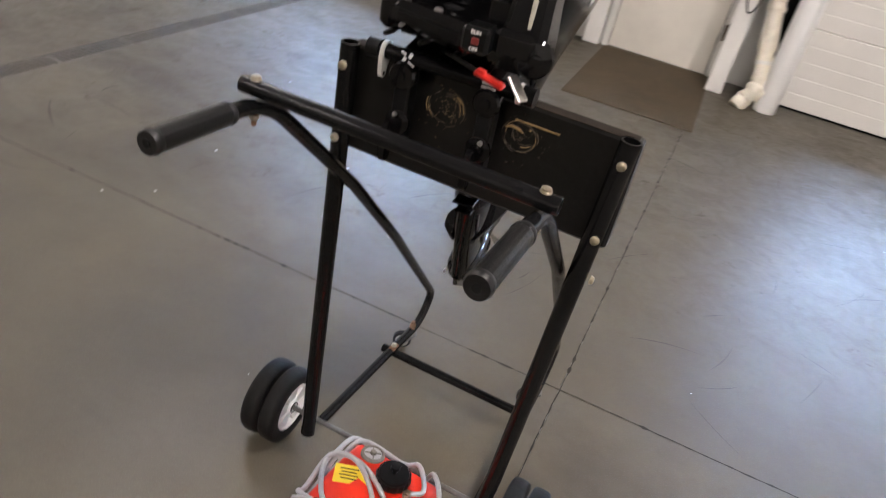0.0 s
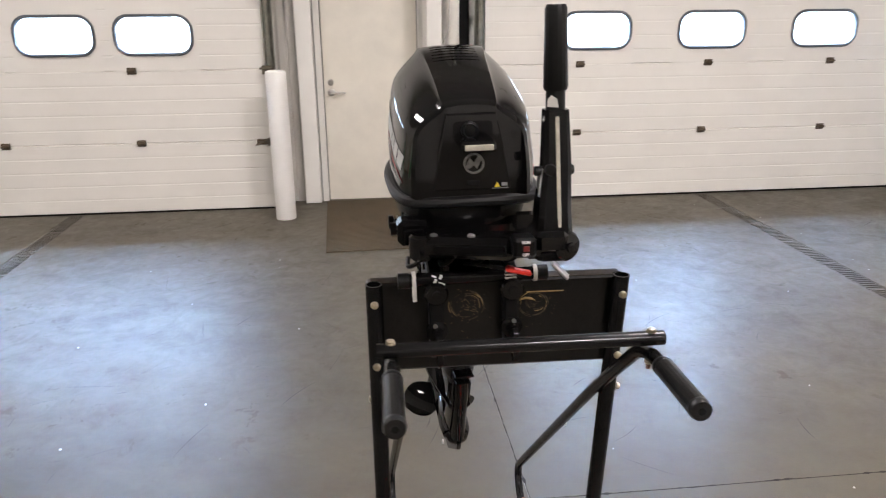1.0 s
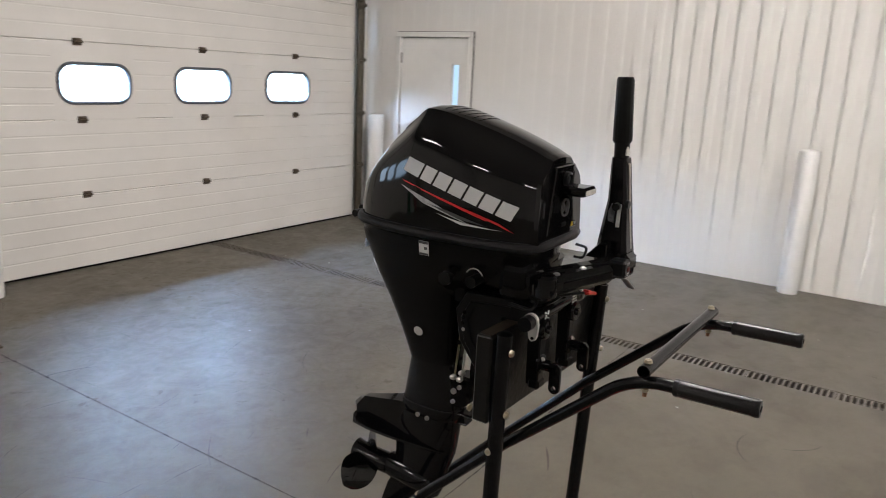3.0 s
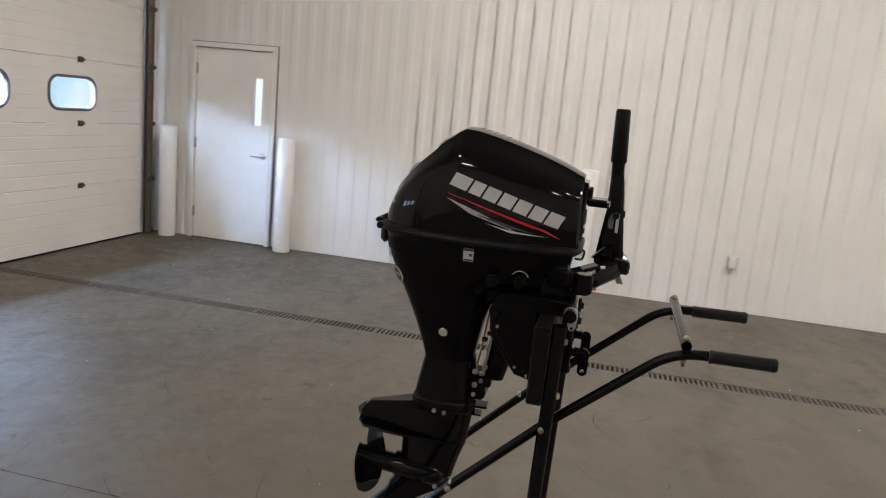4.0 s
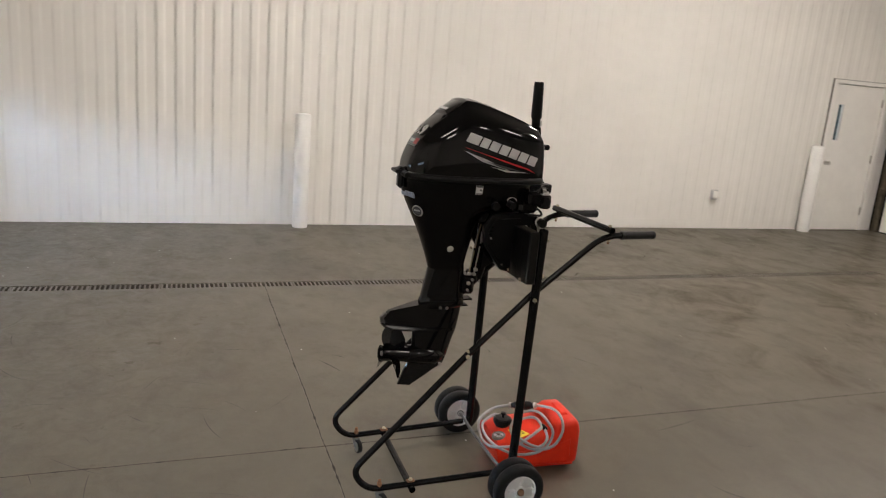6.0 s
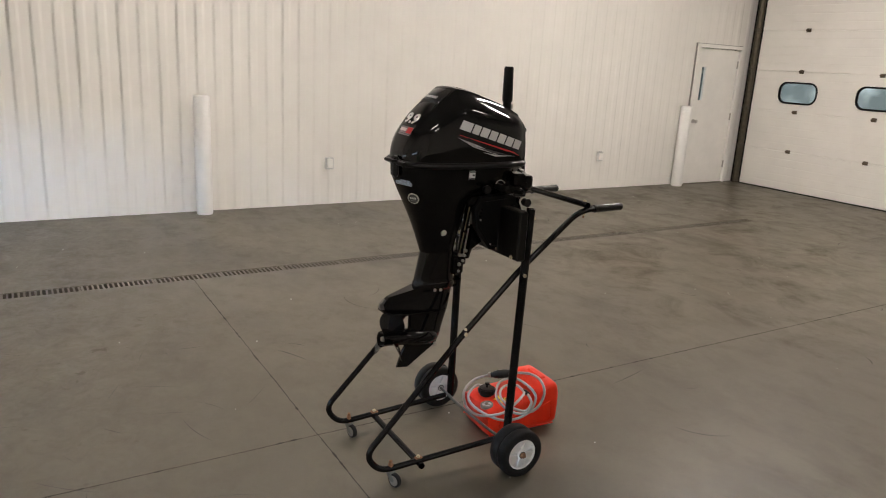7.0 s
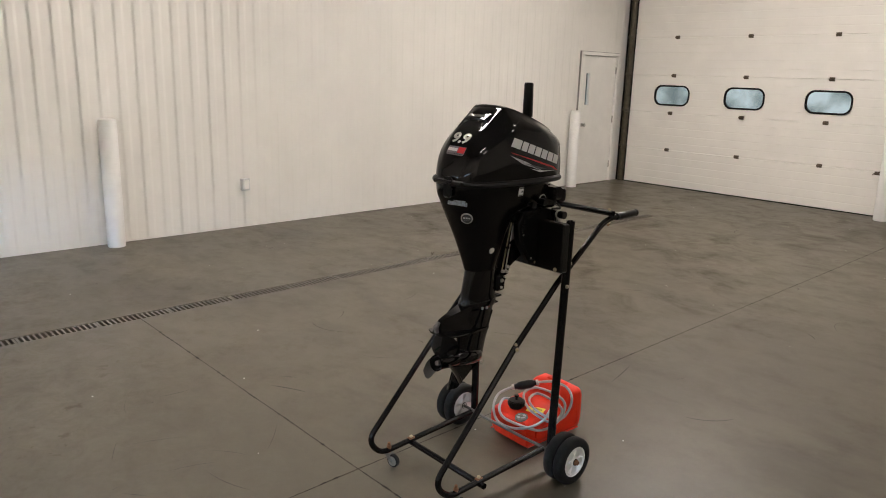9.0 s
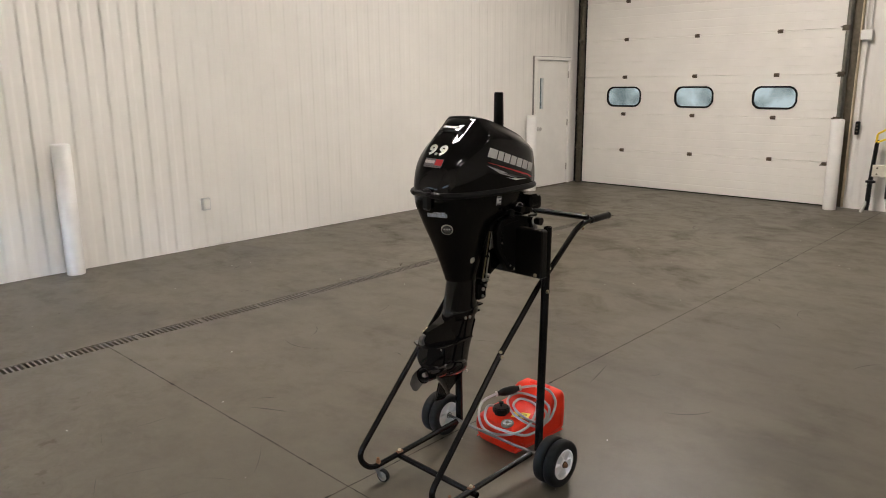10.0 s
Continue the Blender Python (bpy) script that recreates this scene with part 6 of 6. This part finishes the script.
part("pivot", tube(G(), [(0.092, -0.350, 1.290), (0.170, -0.350, 1.290)], 0.030, 24), GLOSS, ti, "round tiller pivot")
part("pivot_disc", lathe(G(), [(0.029, 0.0), (0.030, 0.004), (0.030, 0.012), (0.026, 0.017), (0.010, 0.019), (0.009, 0.023), (0.0, 0.024)], 32, Matrix.Translation((0.160, -0.366, 1.290)) @ pose(0, 0, 0, 90, 0, 25)), GLOSS, ti, "round tiller pivot disc")
part("pivot_block", box(G(), (0.132, -0.362, 1.302), (0.066, 0.060, 0.045), 0.010), GLOSS, ti)
sw_ = part("switch_box", box(G(), (0.075, -0.378, 1.298), (0.046, 0.045, 0.040), 0.006), BLACKPL, ti, "black switch box")
part("switch_button", box(G(), (0.077, -0.4010, 1.298), (0.012, 0.004, 0.010), 0.001), SWITCHRED, sw_, "red rocker switch")
for word, dz in (("RUN", 0.0125), ("OFF", -0.0125)):
    wm = text_mesh(word, 0.0078, 0.0003)
    wm.materials.append(DECWHITE)
    put("lettering", wm, sw_, pose(0.076, -0.4008, 1.298 + dz, 90, 0, 0), "white word " + word)
part("release_lever", beam(G(), (0.136, -0.372, 1.256), (0.166, -0.384, 1.226), 0.022, 0.006, 0.002), STEEL, ti, "grey release lever")
tl = []
for z, x, y, wx, wy in ((1.262, 0.140, -0.342, 0.070, 0.076), (1.30, 0.140, -0.341, 0.074, 0.086), (1.36, 0.141, -0.340, 0.064, 0.070), (1.45, 0.146, -0.340, 0.054, 0.048), (1.54, 0.145, -0.335, 0.048, 0.038), (1.553, 0.145, -0.334, 0.046, 0.036)):
    tl.append([(x + sx * wx / 2 * f, y + sy * wy / 2 * h, z) for sx, sy, f, h in ((1, 1, 1, .7), (1, 1, .7, 1), (-1, 1, .7, 1), (-1, 1, 1, .7), (-1, -1, 1, .7), (-1, -1, .7, 1), (1, -1, .7, 1), (1, -1, 1, .7))])
til = part("tiller_arm", rings(G(), tl), SATIN, ti, angle=25)
part("friction_strip", box(G(), (0, 0, 0), (0.0075, 0.003, 0.245), 0.001, Matrix.Translation((0.1455, -0.3685, 1.420)) @ pose(0, 0, 0, -6.0, -1.2, 0)), PALESTRIP, til, "pale strip along the tiller")
SIDE = Matrix.Translation((0.1142, -0.340, 1.415)) @ pose(0, 0, 0, 0, 6.3, 0)
part("side_label", box(G(), (0, -0.011, 0), (0.0016, 0.009, 0.056), 0, SIDE), DECWHITE, til, "white strip label")
part("side_sketch", prism(G(), [(0.000, -0.018), (0.014, -0.015), (0.016, 0.006), (0.009, 0.028), (0.000, 0.022)], -0.0008, 0.0008, "x", SIDE), DECGREY, til, "grey printed sketch")
part("tiller_neck", tube(G(), [(0.145, -0.334, 1.548), (0.145, -0.332, 1.592)], 0.0185, 18), BLACKPL, til)
part("neck_label", prism(G(), [(0.124, 1.560), (0.146, 1.558), (0.143, 1.574), (0.133, 1.581), (0.125, 1.574)], -0.3525, -0.350, "y"), GREYPL, til, "torn white label")
tgz = tube(G(), [(0.145, -0.332, 1.588), (0.145, -0.3318, 1.594), (0.144, -0.326, 1.735), (0.144, -0.3258, 1.742)], [0.021, 0.0228, 0.0200, 0.018], 48, (True, True), None, 16, 0.0009)
part("throttle_grip", tgz, BLACKPL, til, "black ribbed throttle grip")
part("tiller_knob", tube(G(), [(0.104, -0.345, 1.437), (0.180, -0.345, 1.437)], 0.0095, 14), BLACKPL, til)
part("tiller_knob", lathe(G(), [(0.011, 0), (0.012, 0.006), (0.010, 0.012), (0, 0.013)], 18, Matrix.Translation((0.130, -0.358, 1.442)) @ pose(0, 0, 0, 90, 0, 0)), BLACKPL, til)
part("rating_label", box(G(), (0.1145, -0.345, 1.375), (0.0015, 0.022, 0.052), 0, Matrix.Translation((0, 0, 0))), DECGREY, til, "silver label with unreadable print")

# ---- fuel tank and hose ----
TANK_AT = pose(-0.245, -0.862, 0, 0, 0, -3.5)
tank = thing("fuel_tank", "red plastic portable fuel tank under the cart", "fuel tank", TANK_AT)
tz = G()
W2 = 0.129
sec = []
for y, zt, f in ((0.202, 0.108, 0.92), (0.200, 0.130, 0.97), (0.190, 0.147, 1.0), (0.160, 0.155, 1.0), (0.10, 0.166, 1.0), (0.0, 0.172, 1.0), (-0.058, 0.175, 1.0), (-0.078, 0.192, 1.0), (-0.096, 0.222, 1.0),
                 (-0.113, 0.234, 1.0), (-0.178, 0.236, 1.0), (-0.194, 0.228, 0.98), (-0.203, 0.206, 0.94)):
    z0 = 0.008 if f == 1.0 else 0.018
    w = W2 * f
    half = [(0.0, z0), (w * 0.55, z0), (w * 0.88, z0 + 0.003), (w * 0.98, z0 + 0.018), (w, z0 + 0.045), (w, zt * 0.6), (w * 0.988, zt - 0.028), (w * 0.94, zt - 0.010), (w * 0.84, zt), (w * 0.4, zt + 0.003)]
    full_ = half + [(0, zt + 0.003)] + [(-x, z) for x, z in half[:0:-1]]
    sec.append([(x * (0.95 + 0.05 * min(z / 0.15, 1)), y - (0.026 * (1 - min(z / 0.14, 1)) if y > 0.1 else 0.0), z) for x, z in full_])
rings(tz, sec)
tb_ = part("tank_body", tz, RED, tank, "red moulded plastic body", angle=40)
for x in (-0.075, 0.075):
    part("foot_rib", box(G(), (x, -0.02, 0.006), (0.035, 0.26, 0.012), 0.003), RED, tb_)
part("carry_handle", box(G(), (0, -0.150, 0.239), (0.12, 0.035, 0.014), 0.006), RED, tb_)
for s in (-1, 1):
    part("side_recess", prism(G(), [(-0.165, 0.060), (-0.150, 0.045), (0.120, 0.045), (0.135, 0.060), (0.130, 0.100), (-0.060, 0.118), (-0.160, 0.150)], s * 0.1255, s * 0.1305, "x", None, 0.004), RED, tb_)
    part("side_groove", tube(G(), [(s * 0.1265, 0.182, 0.026), (s * 0.1285, 0.0, 0.028), (s * 0.1265, -0.182, 0.026)], 0.0035, 8), RED, tb_)
CAP = Matrix.Translation((0.020, 0.122, 0.163))
cp = lathe(G(), [(0.034, 0.0), (0.034, 0.010), (0.040, 0.012), (0.040, 0.032), (0.036, 0.038), (0.0, 0.040)], 28, CAP)
tube(cp, [(0, 0, 0.012), (0, 0, 0.015), (0, 0, 0.031), (0, 0, 0.034)], 0.0408, 48, (True, True), CAP, 16, 0.003)
fc_ = part("filler_cap", cp, BLACKPL, tank, "black ribbed filler cap")
part("cap_vent", lathe(G(), [(0.007, 0), (0.007, 0.014), (0.012, 0.016), (0.012, 0.024), (0, 0.026)], 12, CAP @ Matrix.Translation((0, 0, 0.039))), BLACKPL, fc_)
GAUGE = pose(-0.066, 0.170, 0.149, -8, 0, 0)
ga = part("fuel_gauge", lathe(G(), [(0.031, 0.0), (0.031, 0.012), (0.028, 0.015), (0.0245, 0.016), (0.023, 0.012), (0, 0.012)], 28, GAUGE), CASTER, tank, "grey round fuel gauge")
part("gauge_face", lathe(G(), [(0.0225, 0.0122), (0.0225, 0.0128), (0, 0.0128)], 20, GAUGE), HOSE, ga)
part("gauge_hub", lathe(G(), [(0.008, 0.0128), (0.008, 0.019), (0.006, 0.021), (0, 0.021)], 14, GAUGE), CASTER, ga)
for k in range(4):
    part("gauge_rib", box(G(), (0.014, 0, 0.0145), (0.013, 0.0025, 0.003), 0.0006, GAUGE @ pose(0, 0, 0, 0, 0, 90 * k + 30)), CASTER, ga)
lw_ = part("warning_label", box(G(), (0, 0, 0), (0.084, 0.056, 0.0015), 0, pose(-0.070, 0.078, 0.1695, -2.5, 1.0, 25)), YELLOW, tank, "yellow warning label")
for k in range(4):
    part("print_bar", box(G(), (-0.006, 0.016 - 0.010 * k, 0.001), (0.046 - 0.008 * (k % 2), 0.003, 0.0006), 0, pose(-0.070, 0.078, 0.1695, -2.5, 1.0, 25)), BLACKPL, lw_)
hs = thing("fuel_hose", "coiled grey fuel hose with a black primer bulb on the tank", "fuel hose", TANK_AT)
A, B = Vector((0.033, -0.049, 0.245)), Vector((0.127, 0.052, 0.208))      # ends of the primer bulb
coils = ([A, (-0.010, -0.108, 0.247), (-0.095, -0.112, 0.246), (-0.137, -0.108, 0.200), (-0.137, -0.080, 0.136), (-0.137, -0.027, 0.114), (-0.137, 0.044, 0.122), (-0.130, 0.112, 0.164), (-0.059, 0.112, 0.179),
          (0.024, 0.064, 0.184), (0.078, 0.000, 0.190), (0.068, -0.070, 0.196), (-0.062, -0.064, 0.212), (-0.130, -0.064, 0.187), (-0.140, -0.037, 0.130), (-0.140, 0.029, 0.098), (-0.140, 0.121, 0.103),
          (-0.120, 0.206, 0.140), (0.002, 0.212, 0.134), (0.049, 0.208, 0.163), (0.098, 0.135, 0.178), (0.070, 0.105, 0.180)],
         [B, (0.143, 0.124, 0.187), (0.091, 0.208, 0.162), (0.055, 0.212, 0.101), (-0.036, 0.214, 0.103), (-0.134, 0.206, 0.139), (-0.148, 0.126, 0.148), (-0.142, 0.073, 0.170), (-0.112, 0.010, 0.187),
          (-0.063, -0.038, 0.188), (0.030, -0.040, 0.186), (0.013, 0.038, 0.186), (-0.075, 0.103, 0.192), (-0.143, 0.095, 0.174), (-0.150, 0.010, 0.134), (-0.142, -0.032, 0.166), (-0.082, -0.045, 0.186)])
for pts in coils:
    part("hose", tube(G(), [Vector(p) for p in spline([tuple(p) for p in pts], 7)], 0.0063, 10), HOSE, hs, "grey ribbed rubber hose")
part("hose_connector", lathe(G(), [(0.009, -0.022), (0.011, -0.018), (0.011, 0.010), (0.008, 0.014), (0.008, 0.024), (0, 0.024)], 14, Matrix.Translation((-0.070, -0.046, 0.186)) @ pose(0, 0, 0, 0, 90, 0)), BLACKPL, hs, "black fuel line connector")
part("tank_fitting", lathe(G(), [(0.012, 0), (0.012, 0.010), (0.008, 0.012), (0.008, 0.018), (0, 0.019)], 6, pose(0.070, 0.105, 0.168)), ZINC, hs, "metal tank fitting")
bz = Matrix.Translation((A + B) / 2) @ (B - A).to_track_quat("Z", "Y").to_matrix().to_4x4()
part("primer_bulb", lathe(G(), [(0.010, -0.066), (0.013, -0.062), (0.014, -0.046), (0.019, -0.038), (0.0225, -0.020), (0.0225, 0.020), (0.019, 0.038), (0.014, 0.046), (0.013, 0.062), (0.010, 0.066)], 20, bz), BLACKPL, hs, "black rubber primer bulb")
for d in (-0.062, 0.062):
    part("hose_clip", lathe(G(), [(0.0115, -0.007), (0.0140, -0.006), (0.0140, 0.006), (0.0115, 0.007)], 16, bz @ Matrix.Translation((0, 0, d))), STEEL, hs, "steel hose clip")


# ---- floor: slabs with sawn joints, drains with gratings ----
g = G()
box(g, ((EX + WX) / 2, (NY + SY) / 2, -0.20), (EX - WX + 0.8, NY - SY + 1.2, 0.16))
floor = solo("floor", g, JOINT, "grey sealed concrete floor with sawn joints and stains", "floor", kind="structure", angle=0)
DR = (2.70, -3.05)
xs_ = [(WX - 0.2, DR[1] - 0.064), (DR[1] + 0.064, 0.0335), (0.0365, DR[0] - 0.064), (DR[0] + 0.064, EX + 0.25)]
ys_ = [(SY - 0.25, 0.0285), (0.0315, NY + 0.25)]
for a, b in xs_:
    for c, d in ys_ if b < EX else [(SY - 0.25, NY + 0.25)]:
        part("floor_slab", box(G(), ((a + b) / 2, (c + d) / 2, -0.06), (b - a, d - c, 0.12), 0.0014), CONCRETE, floor, angle=0)
for x in DR:
    for c, d in ((SY - 0.25, -6.705), (4.302, NY + 0.25)):
        part("floor_slab", box(G(), (x, (c + d) / 2, -0.06), (0.128, d - c, 0.12), 0.001), CONCRETE, floor, angle=0)
gg = G()
for s in (-1, 1):
    box(gg, (s * 0.0570, 0, -0.004), (0.006, 0.497, 0.003))
for k in range(15):
    box(gg, (0, -0.2485 + 0.008 + k * 0.0344, -0.004), (0.108, 0.0135 if 0 < k < 14 else 0.016, 0.003))
GM = mesh("grate", gg, GRATE, 0)
for i, x in enumerate(DR):
    d = tagged(new("drain", mesh("drain", box(G(), (x, -1.25, -0.112), (0.120, 11.1, 0.012)), SEAL, 0)), "long trench drain with slotted iron gratings", "floor drain", kind="structure")
    for k in range(22):
        o = part("grate", GM, None, d)
        o.matrix_basis = pose(x, 4.05 - k * 0.5, 0.001 * math.sin(k * 2.1), 0, 0.35 * math.sin(k * 1.7), 0)
# packed dirt fills the slots towards the south end
random.seed(5)
for x in DR:
    g = G()
    rows_ = [[(x + u * 0.058, -1.3 - 0.07 * j, -0.0085 - 0.030 * max(0.0, 1 - j / 14) + random.uniform(-0.002, 0.0025) + 0.004 * math.sin(j * 0.31)) for u in (-1, -0.6, -0.2, 0.2, 0.6, 1)] for j in range(77)]
    rings(g, rows_, (False, False), False)
    solo("drain_dirt", g, DRAINDIRT, "grey brown dirt packed in the drain gratings", "dirt", kind="stuff", angle=60)

# crumbling dirt along the sawn joints
random.seed(33)
g = G()


def joint(a, b, n):
    a, b = Vector(a), Vector(b)
    d = (b - a).normalized()
    w = Vector((-d.y, d.x, 0))
    left, right, wander = [], [], 0.0
    for k in range(n + 1):
        wander = wander * 0.8 + random.uniform(-0.0011, 0.0011)
        p = a + (b - a) * (k / n) + w * wander
        h = random.uniform(0.0010, 0.0026) + (random.uniform(0.001, 0.006) if random.random() < 0.10 else 0.0)
        left.append(p + w * h)
        right.append(p - w * (h + random.uniform(-0.0008, 0.0012)))
    rings(g, [left, right], (False, False), False)


joint((0.035, SY, 0.0007), (0.035, NY, 0.0007), 620)
joint((-2.98, 0.03, 0.0008), (DR[0] - 0.064, 0.03, 0.0008), 260)
solo("joint_dirt", g, JOINT, "dark crumbling dirt along the sawn floor joints", "dirt", kind="stuff", angle=0)

# crumbs of concrete and paper on the floor, tyre scuffs
random.seed(21)
g = G()
for k in range(110):
    x, y, r = random.uniform(-3, 4.6), random.uniform(-8.5, 4.0), random.uniform(0.002, 0.0065)
    a = random.uniform(0, 6.28)
    n = random.choice((4, 5, 6))
    ring = [(x + r * random.uniform(0.6, 1.3) * math.cos(a + 6.28 * j / n), y + r * random.uniform(0.6, 1.3) * math.sin(a + 6.28 * j / n)) for j in range(n)]
    rings(g, [[(px, py, 0.0002) for px, py in ring], [(x + (px - x) * 0.7, y + (py - y) * 0.7, r * 0.5) for px, py in ring]])
solo("floor_crumbs", g, DECWHITE, "pale crumbs and paper flecks scattered on the floor", "debris", kind="stuff", angle=0)
g = G()
for k in range(70):
    x, y = random.uniform(-2.6, 4.4), random.uniform(-8.0, 3.9)
    a, ln, cv, w = random.uniform(0, 6.28), random.uniform(0.03, 0.42) ** 1.3, random.uniform(-1.6, 1.6), random.uniform(0.0015, 0.005)
    pl, pr = [], []
    for j in range(9):
        t = j / 8
        wd = w * (0.25 + math.sin(math.pi * t)) * random.uniform(0.6, 1.2)
        pl.append((x - wd * math.sin(a), y + wd * math.cos(a), 0.0007))
        pr.append((x + wd * math.sin(a), y - wd * math.cos(a), 0.0007))
        x, y, a = x + math.cos(a) * ln / 8, y + math.sin(a) * ln / 8, a + cv / 8
    rings(g, [pl, pr], (False, False), False)
for k in range(90):
    x, y = random.uniform(-2.2, 1.6), random.uniform(0.25, 2.9)
    a, ln, cv, w = random.gauss(0.6, 0.7), random.uniform(0.02, 0.30), random.uniform(-0.5, 0.5), random.uniform(0.0006, 0.0022)
    pl, pr = [], []
    for j in range(7):
        wd = w * (0.25 + math.sin(math.pi * j / 6)) * random.uniform(0.6, 1.2)
        pl.append((x - wd * math.sin(a), y + wd * math.cos(a), 0.0007))
        pr.append((x + wd * math.sin(a), y - wd * math.cos(a), 0.0007))
        x, y, a = x + math.cos(a) * ln / 6, y + math.sin(a) * ln / 6, a + cv / 6
    rings(g, [pl, pr], (False, False), False)
solo("tyre_scuffs", g, mat("rubber_scuff", (0.055, 0.048, 0.04), 0.7, 0, 80, 0.3), "thin dark curved rubber scuffs on the floor", "floor marks", kind="stuff", angle=0)

tw = tube(G(), [(2.775, -2.86, 0.006), (2.795, -2.89, 0.010), (2.83, -2.91, 0.007), (2.865, -2.94, 0.008)], [0.003, 0.006, 0.006, 0.002], 7)
tube(tw, [(2.81, -2.90, 0.009), (2.82, -2.93, 0.016), (2.84, -2.95, 0.012)], [0.004, 0.003, 0.0015], 6)
solo("twig", tw, mat("dry_brown_twig", (0.05, 0.036, 0.022), 0.8, 0, 60, 0.3), "dry brown twig lying beside the floor drain", "debris")
